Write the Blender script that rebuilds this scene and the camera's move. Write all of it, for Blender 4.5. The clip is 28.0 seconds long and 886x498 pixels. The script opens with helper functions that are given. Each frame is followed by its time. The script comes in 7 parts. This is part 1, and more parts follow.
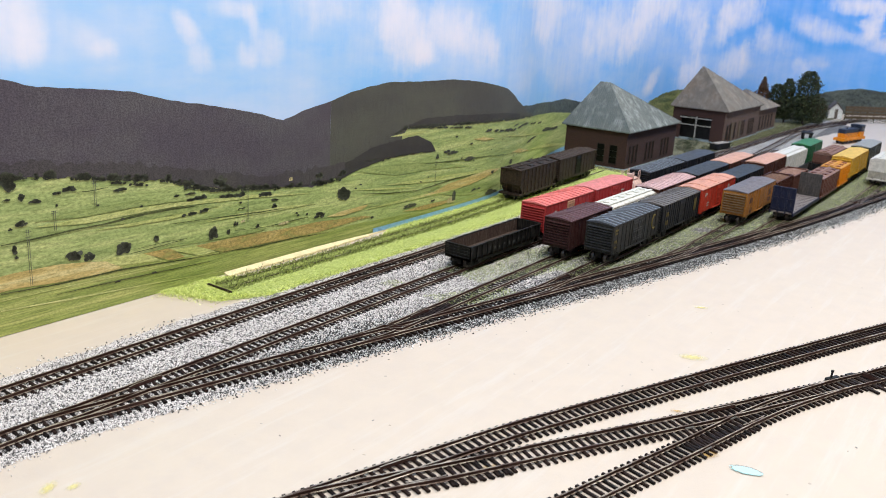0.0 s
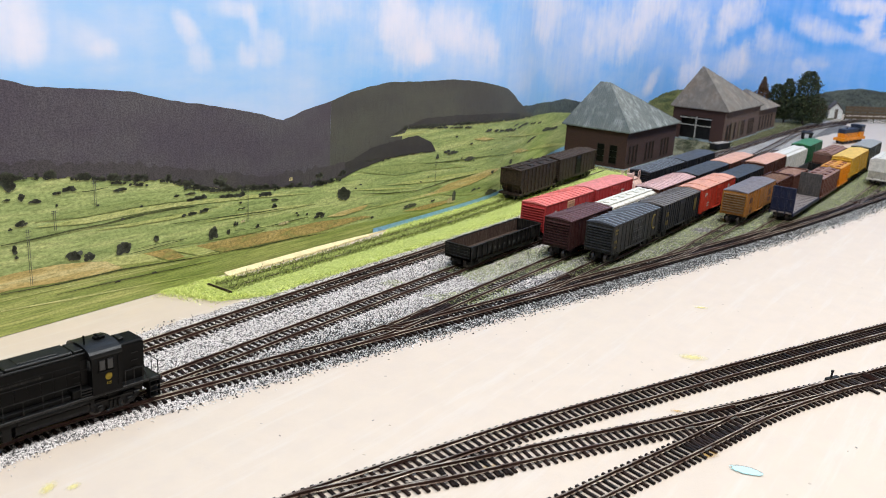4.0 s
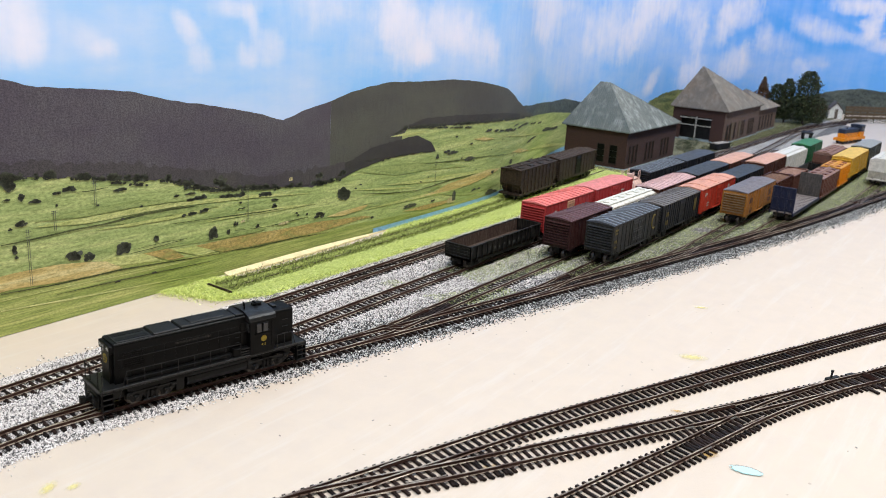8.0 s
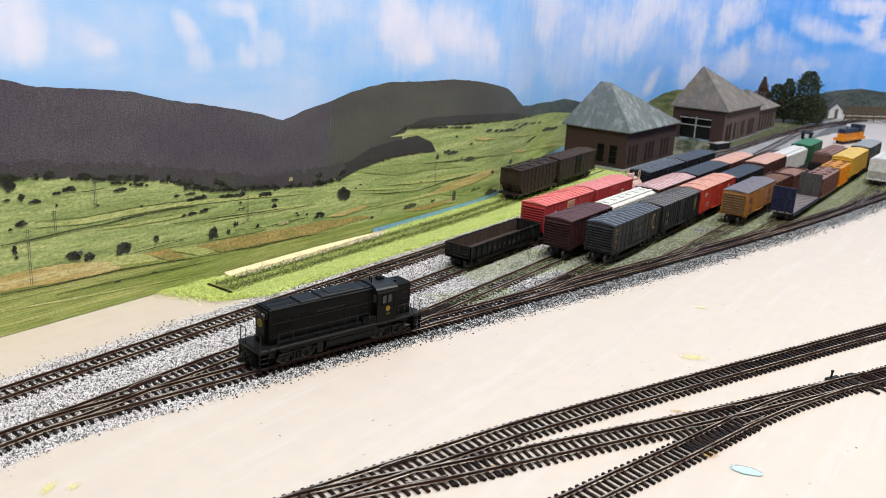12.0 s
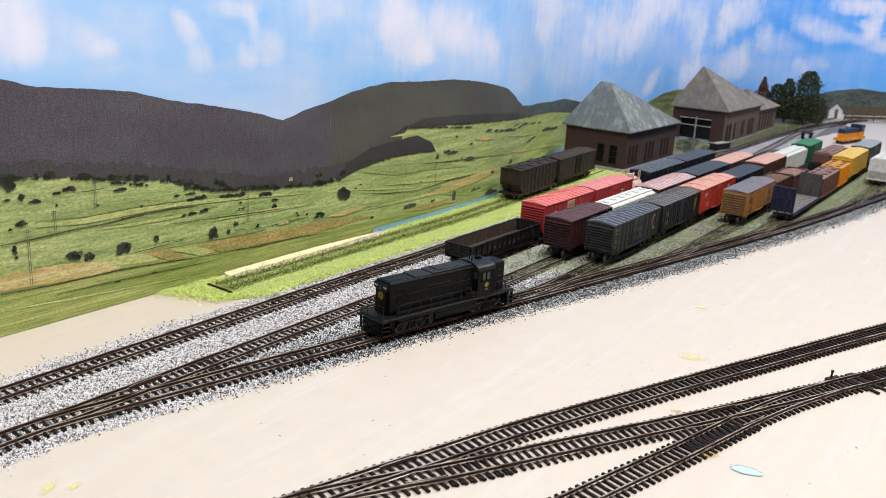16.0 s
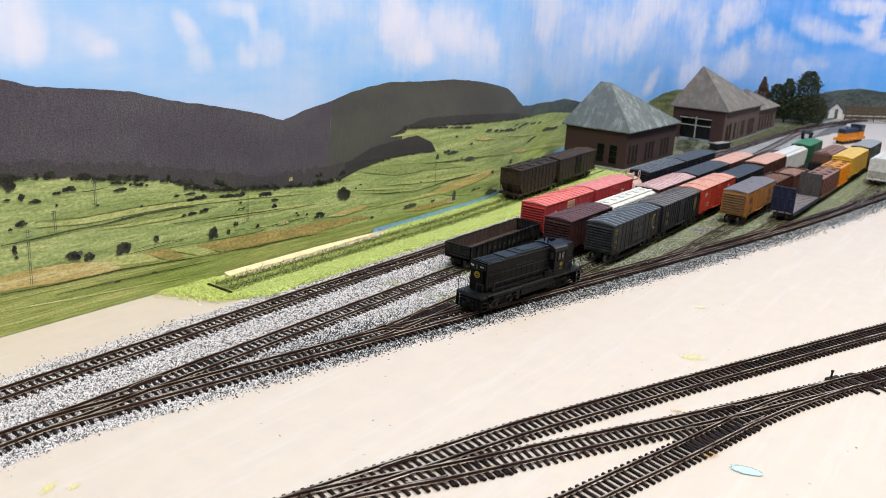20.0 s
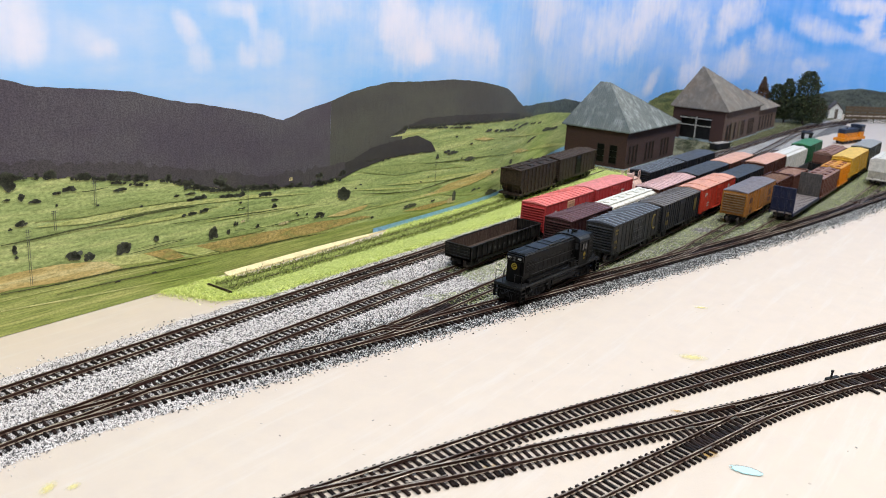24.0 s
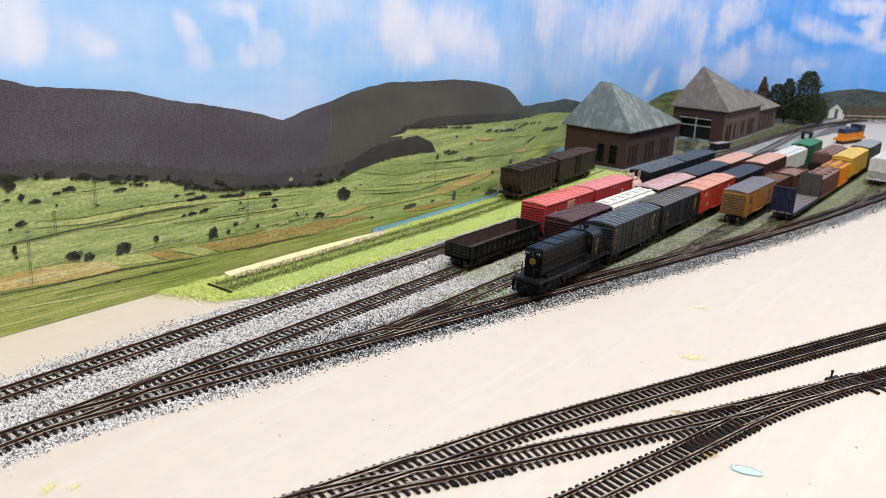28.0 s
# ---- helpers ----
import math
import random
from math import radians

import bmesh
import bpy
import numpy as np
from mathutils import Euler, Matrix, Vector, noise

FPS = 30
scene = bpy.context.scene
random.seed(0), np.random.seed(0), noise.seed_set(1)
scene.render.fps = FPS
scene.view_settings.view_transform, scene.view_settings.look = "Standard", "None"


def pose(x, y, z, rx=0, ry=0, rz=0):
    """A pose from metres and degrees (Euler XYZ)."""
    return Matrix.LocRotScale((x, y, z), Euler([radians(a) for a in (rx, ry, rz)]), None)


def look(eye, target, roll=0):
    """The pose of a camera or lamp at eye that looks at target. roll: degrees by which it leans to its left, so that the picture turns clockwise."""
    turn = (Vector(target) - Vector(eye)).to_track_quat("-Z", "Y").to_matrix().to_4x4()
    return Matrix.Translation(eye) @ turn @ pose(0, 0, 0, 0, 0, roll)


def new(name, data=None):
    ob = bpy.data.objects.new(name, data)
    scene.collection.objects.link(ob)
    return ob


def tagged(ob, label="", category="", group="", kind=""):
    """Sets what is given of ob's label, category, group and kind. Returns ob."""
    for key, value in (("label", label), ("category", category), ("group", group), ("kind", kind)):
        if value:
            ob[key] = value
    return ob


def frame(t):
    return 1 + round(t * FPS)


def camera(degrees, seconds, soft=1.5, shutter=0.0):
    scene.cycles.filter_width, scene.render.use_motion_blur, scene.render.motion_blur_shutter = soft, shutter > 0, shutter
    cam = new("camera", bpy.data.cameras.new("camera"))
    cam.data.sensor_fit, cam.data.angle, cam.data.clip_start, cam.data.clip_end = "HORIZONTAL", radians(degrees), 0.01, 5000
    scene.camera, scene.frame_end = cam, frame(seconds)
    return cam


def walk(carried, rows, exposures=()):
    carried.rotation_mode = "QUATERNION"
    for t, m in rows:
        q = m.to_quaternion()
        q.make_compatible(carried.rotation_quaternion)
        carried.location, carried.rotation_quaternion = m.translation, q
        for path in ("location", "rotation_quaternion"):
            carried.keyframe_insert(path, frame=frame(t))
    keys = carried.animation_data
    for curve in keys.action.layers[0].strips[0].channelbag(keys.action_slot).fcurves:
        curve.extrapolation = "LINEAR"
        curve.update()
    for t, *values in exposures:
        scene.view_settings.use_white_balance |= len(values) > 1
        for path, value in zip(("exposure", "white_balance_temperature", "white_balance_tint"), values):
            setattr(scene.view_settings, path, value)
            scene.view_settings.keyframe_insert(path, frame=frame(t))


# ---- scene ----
import functools

# camera: hand-held height over the board, standing still
CAM_Z = 0.3088
YAW = 34.6                      # the yard axis lies this far to the right of the view
PITCH = 16.269
cam = camera(55.17, 28.0, soft=0.8)
aim = Vector((math.cos(radians(YAW)) * math.cos(radians(PITCH)), math.sin(radians(YAW)) * math.cos(radians(PITCH)), -math.sin(radians(PITCH))))
EYE = Vector((0, 0, CAM_Z))
VIEW = look(EYE, EYE + aim, 3.578)
cam.data.dof.use_dof, cam.data.dof.focus_distance, cam.data.dof.aperture_fstop = True, 0.85, 15.0
walk(cam, [(0.0, VIEW), (28.0, VIEW)], exposures=[(0.0, 0.0), (28.0, 0.0)])

# ---- light: ceiling lamps of the railway room, a little daylight bounce
world = bpy.data.worlds.new("room_air")
scene.world = world
world.use_nodes = True
world.node_tree.nodes["Background"].inputs[0].default_value = (0.9, 0.95, 1.0, 1)
world.node_tree.nodes["Background"].inputs[1].default_value = 0.45
CEILING = 1.75


def ceiling_lamp(x, y, sx, sy, watts):
    data = bpy.data.lights.new("ceiling_lamp", "AREA")
    data.shape, data.size, data.size_y, data.energy, data.color = "RECTANGLE", sx, sy, watts, (0.955, 0.982, 1.0)
    ob = new("ceiling_lamp", data)
    ob.matrix_world = pose(x, y, CEILING - 0.03)
    return ob


for lx, ly, watts in ((-0.05, 0.06, 33), (1.40, 0.00, 25.5), (2.8, -0.05, 21)):
    ceiling_lamp(lx, ly, 1.2, 0.45, watts)

RAIL_TOP = 0.006                # over the board


# ---- small helpers
def link_bm(name, bm, material=None, smooth=False):
    me = bpy.data.meshes.new(name)
    bm.normal_update()
    bm.to_mesh(me)
    bm.free()
    if material:
        me.materials.append(material)
    if smooth:
        for p in me.polygons:
            p.use_smooth = True
    return new(name, me)


def part(name, bm, material, parent, label="", smooth=False, at=None):
    ob = link_bm(name, bm, material, smooth)
    ob.parent = parent
    if at is not None:
        ob.matrix_basis = at
    if label:
        ob["label"] = label
    return ob


def mesh_of(name, bm, material):
    me = bpy.data.meshes.new(name)
    bm.normal_update()
    bm.to_mesh(me)
    bm.free()
    me.materials.append(material)
    return me


def share(name, me, parent, m):
    """an object on a shared mesh"""
    o = new(name, me)
    o.parent = parent
    o.matrix_basis = m
    return o


def thing(name, m, label, category, group="", kind=""):
    ob = new(name)
    ob.empty_display_size = 0.02
    ob.matrix_basis = m
    return tagged(ob, label, category, group, kind)


def box(bm, x0, x1, y0, y1, z0, z1, bevel=0.0):
    vs = [bm.verts.new((x, y, z)) for x in (x0, x1) for y in (y0, y1) for z in (z0, z1)]
    fs = [bm.faces.new([vs[i] for i in q]) for q in ((0, 1, 3, 2), (4, 6, 7, 5), (0, 4, 5, 1), (2, 3, 7, 6), (0, 2, 6, 4), (1, 5, 7, 3))]
    if bevel:
        es = list({e for f in fs for e in f.edges})
        bmesh.ops.bevel(bm, geom=es, offset=bevel, segments=1, affect="EDGES")
    return bm


def boxes(*items, bevel=0.0):
    bm = bmesh.new()
    for it in items:
        box(bm, *it, bevel=bevel)
    return bm


def prism(outline, y0, y1, axis="y"):
    """outline in (x, z), drawn out along y; axis 'x': outline in (y, z), drawn out along x"""
    bm = bmesh.new()
    put = (lambda a, b, c: (a, c, b)) if axis == "y" else (lambda a, b, c: (c, a, b))
    lo = [bm.verts.new(put(a, b, y0)) for a, b in outline]
    hi = [bm.verts.new(put(a, b, y1)) for a, b in outline]
    n = len(outline)
    bm.faces.new(lo)
    bm.faces.new(hi[::-1])
    for i in range(n):
        bm.faces.new([lo[i], hi[i], hi[(i + 1) % n], lo[(i + 1) % n]])
    bmesh.ops.recalc_face_normals(bm, faces=bm.faces)
    return bm


def tube(bm, a, b, r, n=6):
    a, b = Vector(a), Vector(b)
    q = (b - a).to_track_quat("Z", "Y")
    rings = []
    for p in (a, b):
        rings.append([bm.verts.new(p + q @ Vector((r * math.cos(2 * math.pi * i / n), r * math.sin(2 * math.pi * i / n), 0))) for i in range(n)])
    for i in range(n):
        bm.faces.new([rings[0][i], rings[0][(i + 1) % n], rings[1][(i + 1) % n], rings[1][i]])
    bm.faces.new(rings[0][::-1])
    bm.faces.new(rings[1])
    return bm


def tubes(*items, r=0.0004, n=6):
    bm = bmesh.new()
    for a, b in items:
        tube(bm, a, b, r, n)
    return bm


def lathe_x(profile, n=20):
    """profile of (x, radius) turned round the x axis"""
    bm = bmesh.new()
    rings = [[bm.verts.new((x, r * math.cos(2 * math.pi * i / n), r * math.sin(2 * math.pi * i / n))) for i in range(n)] for x, r in profile]
    for p, q in zip(rings[:-1], rings[1:]):
        for i in range(n):
            bm.faces.new([p[i], p[(i + 1) % n], q[(i + 1) % n], q[i]])
    bm.faces.new(rings[0][::-1])
    bm.faces.new(rings[-1])
    bmesh.ops.recalc_face_normals(bm, faces=bm.faces)
    return bm


def raw(name, verts, faces, material, parent=None):
    me = bpy.data.meshes.new(name)
    me.from_pydata(verts, [], faces)
    me.materials.append(material)
    ob = new(name, me)
    ob.parent = parent
    return ob


def catmull(pts, step=0.004):
    """a smooth line through a few points, resampled at even steps"""
    p = [Vector(q) for q in pts]
    p = [2 * p[0] - p[1]] + p + [2 * p[-1] - p[-2]]
    out = []
    for i in range(1, len(p) - 2):
        a, b, c, d = p[i - 1:i + 3]
        n = max(2, int((c - b).length / step))
        for k in range(n):
            t = k / n
            out.append(0.5 * (2 * b + (c - a) * t + (2 * a - 5 * b + 4 * c - d) * t * t + (3 * b - a - 3 * c + d) * t ** 3))
    out.append(p[-2])
    return np.array([tuple(v) for v in out])


class Line:
    """a plan line with arc length"""
    def __init__(self, pts):
        self.p = catmull(pts)
        self.s = np.r_[0, np.cumsum(np.linalg.norm(np.diff(self.p, axis=0), axis=1))]
        self.length = self.s[-1]

    def at(self, s):
        x, y = np.interp(s, self.s, self.p[:, 0]), np.interp(s, self.s, self.p[:, 1])
        e = 0.004
        dx = np.interp(s + e, self.s, self.p[:, 0]) - np.interp(s - e, self.s, self.p[:, 0])
        dy = np.interp(s + e, self.s, self.p[:, 1]) - np.interp(s - e, self.s, self.p[:, 1])
        return x, y, math.atan2(dy, dx)

    def y_of(self, x):
        return float(np.interp(x, self.p[:, 0], self.p[:, 1]))

    def s_of(self, x):
        return float(np.interp(x, self.p[:, 0], self.s))


# ---- materials
class Nodes:
    def __init__(self, name):
        self.m = bpy.data.materials.new(name)
        self.m.use_nodes = True
        self.t = self.m.node_tree
        self.b = self.t.nodes["Principled BSDF"]

    def n(self, kind, **inputs):
        node = self.t.nodes.new(kind)
        for k, v in inputs.items():
            self.set(node, k.replace("_", " "), v)
        return node

    def set(self, node, key, v):
        sock = node.inputs[int(key)] if key.isdigit() else node.inputs[key]
        if hasattr(v, "is_output"):
            self.t.links.new(v, sock)
        else:
            sock.default_value = v

    def coords(self, which="Object"):
        return self.n("ShaderNodeTexCoord").outputs[which]

    def noise(self, vec, scale, detail=4.0, rough=0.6):
        node = self.n("ShaderNodeTexNoise", Scale=scale, Detail=detail, Roughness=rough)
        self.t.links.new(vec, node.inputs["Vector"])
        return node.outputs["Fac"]

    def ramp(self, fac, stops):
        node = self.n("ShaderNodeValToRGB")
        while len(node.color_ramp.elements) < len(stops):
            node.color_ramp.elements.new(0.5)
        for el, (pos, col) in zip(node.color_ramp.elements, stops):
            el.position = pos
            el.color = (*col, 1) if len(col) == 3 else col
        self.t.links.new(fac, node.inputs[0])
        return node.outputs["Color"]

    def mix(self, fac, a, b, mode="MIX"):
        node = self.n("ShaderNodeMix")
        node.data_type, node.blend_type = "RGBA", mode
        for i, v in ((0, fac), (6, a), (7, b)):
            if hasattr(v, "is_output"):
                self.t.links.new(v, node.inputs[i])
            else:
                node.inputs[i].default_value = v if i == 0 else (*v, 1)
        return node.outputs[2]

    def math(self, op, a, b=0.0, c=0.0):
        node = self.n("ShaderNodeMath")
        node.operation = op
        for i, v in enumerate((a, b, c)):
            if hasattr(v, "is_output"):
                self.t.links.new(v, node.inputs[i])
            else:
                node.inputs[i].default_value = v
        return node.outputs[0]

    def scaled(self, vec, s):
        node = self.n("ShaderNodeMapping")
        self.t.links.new(vec, node.inputs["Vector"])
        node.inputs["Scale"].default_value = s
        return node.outputs["Vector"]

    def bump(self, h, dist, strength=1.0):
        node = self.n("ShaderNodeBump", Strength=strength, Distance=dist)
        self.t.links.new(h, node.inputs["Height"])
        self.t.links.new(node.outputs["Normal"], self.b.inputs["Normal"])

    def done(self, color=None, rough=0.6, metal=0.0, spec=0.5):
        for k, v in (("Base Color", color), ("Roughness", rough), ("Metallic", metal), ("Specular IOR Level", spec)):
            if v is None:
                continue
            if hasattr(v, "is_output"):
                self.t.links.new(v, self.b.inputs[k])
            else:
                self.b.inputs[k].default_value = (*v, 1) if isinstance(v, tuple) else v
        return self.m


def lin(r, g, b):
    """a colour given as 0-255 display values"""
    f = lambda c: (c / 255 / 12.92) if c / 255 < 0.04045 else ((c / 255 + 0.055) / 1.055) ** 2.4
    return f(r), f(g), f(b)


def tone(c, k):
    return tuple(min(1.0, v * k) for v in c)


@functools.lru_cache(None)
def paint(name, col, rough=0.5, wear=0.35, dust=(0.30, 0.25, 0.20), metal=0.0, streak=True, sheen=0.2):
    """weathered model paint: base colour, mottling, dust and rust streaks down the sides"""
    k = Nodes(name)
    o = k.coords()
    mott = k.noise(o, 160.0, 5.0)
    fine = k.noise(o, 1400.0, 3.0)
    c = k.mix(k.math("MULTIPLY", k.ramp(mott, [(0.38, (0, 0, 0)), (0.64, (1, 1, 1))]), 0.6), tone(col, 1.12), tone(col, 0.6))
    st = k.noise(k.scaled(o, (900.0, 900.0, 60.0)), 1.0, 3.0) if streak else mott
    mask = k.math("MULTIPLY", k.math("SMOOTH_MIN", k.math("MAXIMUM", k.math("SUBTRACT", st, 0.5), 0.0), 0.5, 0.1), wear * 3.0)
    c = k.mix(mask, c, dust)
    c = k.mix(k.math("MULTIPLY", fine, 0.16), c, tone(col, 1.35))
    grime = k.ramp(k.noise(o, 420.0, 6.0, 0.75), [(0.46, (0, 0, 0)), (0.60, (1, 1, 1))])
    c = k.mix(k.math("MULTIPLY", grime, min(0.75, wear * 1.2)), c, tone(col, 0.35))
    k.bump(fine, 0.00012, 0.5)
    r = k.math("ADD", k.math("MULTIPLY", mott, 0.25), rough - 0.12)
    return k.done(c, r, metal, sheen)


def table_paint():
    k = Nodes("board_paint")
    o = k.coords()
    big = k.noise(o, 3.5, 3.0)
    mid = k.noise(o, 40.0, 5.0)
    fine = k.noise(o, 900.0, 3.0)
    c = k.mix(big, lin(203, 188, 170), lin(204, 186, 171))
    c = k.mix(k.math("MULTIPLY", k.ramp(mid, [(0.4, (0, 0, 0)), (0.66, (1, 1, 1))]), 0.35), c, lin(192, 177, 165))
    wipe = k.noise(k.scaled(o, (5.0, 60.0, 1.0)), 1.0, 5.0, 0.7)
    c = k.mix(k.math("MULTIPLY", k.ramp(wipe, [(0.52, (0, 0, 0)), (0.68, (1, 1, 1))]), 0.5), c, lin(207, 197, 187))
    vor = k.n("ShaderNodeTexVoronoi", Scale=30.0)
    k.t.links.new(o, vor.inputs["Vector"])
    speck = k.math("LESS_THAN", vor.outputs["Distance"], k.math("MULTIPLY", k.noise(o, 55.0, 2.0), 0.075))
    c = k.mix(k.math("MULTIPLY", speck, 0.5), c, lin(136, 118, 98))
    k.bump(k.math("ADD", k.math("MULTIPLY", mid, 3.0), fine), 0.0002, 0.5)
    return k.done(c, 0.55)


M_TABLE = table_paint()


def gravel(name, light, dark, black):
    k = Nodes(name)
    o = k.coords()
    vor = k.n("ShaderNodeTexVoronoi", Scale=750.0)
    k.t.links.new(o, vor.inputs["Vector"])
    big = k.noise(o, 18.0, 3.0)
    c = k.ramp(vor.outputs["Color"], [(0.0, black), (0.35, dark), (0.75, light)])
    c = k.mix(k.math("MULTIPLY", big, 0.4), c, dark)
    k.bump(vor.outputs["Distance"], 0.0012, 0.9)
    return k.done(c, 0.85)


def stone_mat(name, stops):
    k = Nodes(name)
    g = k.n("ShaderNodeNewGeometry").outputs["Random Per Island"]
    o = k.coords()
    c = k.ramp(g, stops)
    c = k.mix(k.math("MULTIPLY", k.noise(o, 2500.0, 2.0), 0.2), c, (0.16, 0.16, 0.16))
    return k.done(c, 0.85, spec=0.2)


# bed darker than its stones: shade in the gaps put into colour
M_BALLAST_GAPS = gravel("ballast_bed", (0.34, 0.32, 0.31), (0.085, 0.08, 0.078), (0.012, 0.011, 0.011))
M_STONE = stone_mat("ballast_stone", [(0.0, (0.030, 0.027, 0.026)), (0.16, (0.22, 0.197, 0.187)), (0.36, (0.68, 0.625, 0.60)), (0.95, (0.95, 0.89, 0.86))])
M_STONE_DARK = stone_mat("dark_ballast_stone", [(0.0, (0.006, 0.006, 0.006)), (0.58, (0.018, 0.018, 0.018)), (0.68, (0.40, 0.40, 0.40)), (0.95, (0.80, 0.80, 0.78))])


def rail_mat():
    k = Nodes("rail_steel")
    o = k.coords()
    nrm = k.n("ShaderNodeSeparateXYZ")
    k.t.links.new(k.n("ShaderNodeNewGeometry").outputs["Normal"], nrm.inputs[0])
    top = k.math("GREATER_THAN", nrm.outputs[2], 0.7)
    rust = k.mix(k.noise(o, 300.0, 4.0), (0.026, 0.009, 0.006), (0.080, 0.027, 0.015))
    head = k.mix(k.ramp(k.noise(o, 45.0, 4.0), [(0.42, (0, 0, 0)), (0.58, (1, 1, 1))]), (0.50, 0.41, 0.32), (0.14, 0.09, 0.065))
    c = k.mix(top, rust, head)
    return k.done(c, k.math("SUBTRACT", 0.75, k.math("MULTIPLY", top, 0.35)), k.math("MULTIPLY", top, 0.55))


M_RAIL = rail_mat()


def tie_mat():
    k = Nodes("tie_plastic")
    o = k.coords()
    rnd = k.n("ShaderNodeObjectInfo").outputs["Random"]
    c = k.mix(rnd, (0.006, 0.004, 0.0035), (0.024, 0.012, 0.009))
    c = k.mix(k.math("MULTIPLY", k.noise(k.scaled(o, (2.0, 0.2, 1.0)), 1500.0, 3.0), 0.25), c, (0.018, 0.015, 0.014))
    k.bump(k.noise(k.scaled(o, (4.0, 0.3, 1.0)), 1200.0), 0.0002, 0.6)
    return k.done(c, 0.5, spec=0.12)


M_TIE = tie_mat()


def turf_mat(name, stops):
    k = Nodes(name)
    o = k.coords()
    c = k.ramp(k.noise(o, 330.0, 6.0, 0.8), stops)
    fine = k.noise(o, 1600.0, 3.0)
    c = k.mix(k.math("MULTIPLY", fine, 0.3), c, tone(stops[0][1], 0.8))
    k.bump(fine, 0.0015, 1.0)
    return k.done(c, 0.9)


def blade_mat(name, stops):
    k = Nodes(name)
    return k.done(k.ramp(k.n("ShaderNodeNewGeometry").outputs["Random Per Island"], stops), 0.7)


M_TURF = turf_mat("turf", [(0.40, (0.20, 0.27, 0.05)), (0.5, (0.56, 0.64, 0.16)), (0.62, (0.80, 0.83, 0.38))])
M_BLADE = blade_mat("grass_fibre", [(0.0, (0.11, 0.16, 0.025)), (0.22, (0.38, 0.48, 0.09)), (0.55, (0.80, 0.87, 0.20)), (1.0, (0.97, 0.97, 0.50))])
M_WEED = blade_mat("weed_fibre", [(0.0, (0.03, 0.035, 0.010)), (0.5, (0.16, 0.20, 0.04)), (1.0, (0.55, 0.62, 0.16))])
M_YARDTURF = blade_mat("yard_fibre", [(0.0, (0.07, 0.09, 0.025)), (0.5, (0.34, 0.41, 0.13)), (1.0, (0.82, 0.85, 0.46))])

# ---- the board, the room round it
def sheet(x0, x1, y0, y1, z, step, lift):
    nx, ny = int((x1 - x0) / step) + 1, int((y1 - y0) / step) + 1
    vs = [(x0 + (x1 - x0) * i / (nx - 1), y0 + (y1 - y0) * j / (ny - 1), 0) for i in range(nx) for j in range(ny)]
    vs = [(x, y, z + lift(x, y)) for x, y, _ in vs]
    fs = [(i * ny + j, (i + 1) * ny + j, (i + 1) * ny + j + 1, i * ny + j + 1) for i in range(nx - 1) for j in range(ny - 1)]
    return vs, fs


board = raw("ground", *sheet(-1.6, 4.4, -0.40, 1.3, 0.0, 0.05, lambda x, y: 0.0004 * noise.noise((x * 9, y * 9, 0)) - 0.0004), M_TABLE)
tagged(board, "cream painted plywood board, stained and unfinished", "layout board", kind="structure")


def room_paint(name, col):
    k = Nodes(name)
    o = k.coords()
    k.bump(k.noise(o, 120.0), 0.001, 0.3)
    return k.done(k.mix(k.noise(o, 2.0), col, tone(col, 0.9)), 0.7)


M_ROOM = room_paint("room_wall", (0.46, 0.44, 0.41))
M_CEIL = room_paint("room_ceiling", (0.72, 0.70, 0.66))
FLOOR_Z = -0.95
room_ceiling = link_bm("ceiling", boxes((-1.7, 4.5, -2.3, 1.5, CEILING, CEILING + 0.1)), M_CEIL)
tagged(room_ceiling, "plain white ceiling of the railway room", "ceiling", kind="structure")
for nm, b in (("wall_west", (-1.7, -1.6, -2.2, 1.4, FLOOR_Z, CEILING)), ("wall_south", (-1.7, 4.5, -2.3, -2.2, FLOOR_Z, CEILING)),
              ("wall_east", (4.4, 4.5, -2.2, 1.4, FLOOR_Z, CEILING)), ("wall_north", (-1.7, 4.5, 1.4, 1.5, FLOOR_Z, CEILING))):
    tagged(link_bm(nm, boxes(b), M_ROOM), "plain pale wall of the railway room", "wall", kind="structure")
room_floor = link_bm("floor", boxes((-1.7, 4.5, -2.3, 1.5, FLOOR_Z - 0.1, FLOOR_Z)), room_paint("room_floor", (0.16, 0.14, 0.12)))
tagged(room_floor, "plain dark floor of the railway room", "floor", kind="structure")
fascia = link_bm("trim", boxes((-1.6, 4.4, -0.42, -0.40, -0.12, 0.001), bevel=0.002), room_paint("fascia_ply", (0.36, 0.25, 0.15)))
tagged(fascia, "plain plywood edge of the layout board", "fascia", kind="structure")

# stains and a chip in the paint
def blot(name, x, y, rx, ry, turn, z, material, label, seed):
    bm = bmesh.new()
    vs = []
    for i in range(26):
        a = 2 * math.pi * i / 26
        r = 1 + 0.45 * noise.noise((math.cos(a) * 1.6 + seed * 7.3, math.sin(a) * 1.6, seed))
        vs.append(bm.verts.new((r * math.cos(a), r * math.sin(a), 0)))
    bm.faces.new(vs)
    ob = link_bm(name, bm, material)
    ob.matrix_basis = pose(x, y, z, 0, 0, turn) @ Matrix.Diagonal((rx, ry, 1, 1))
    return tagged(ob, label, "stain")


def stain_mat(name, col, amount, soft=0.9):
    """paint or glue soaked into the board: thins out towards its ragged edge"""
    k = Nodes(name)
    o = k.coords()
    ln = k.n("ShaderNodeVectorMath")
    ln.operation = "LENGTH"
    k.t.links.new(o, ln.inputs[0])
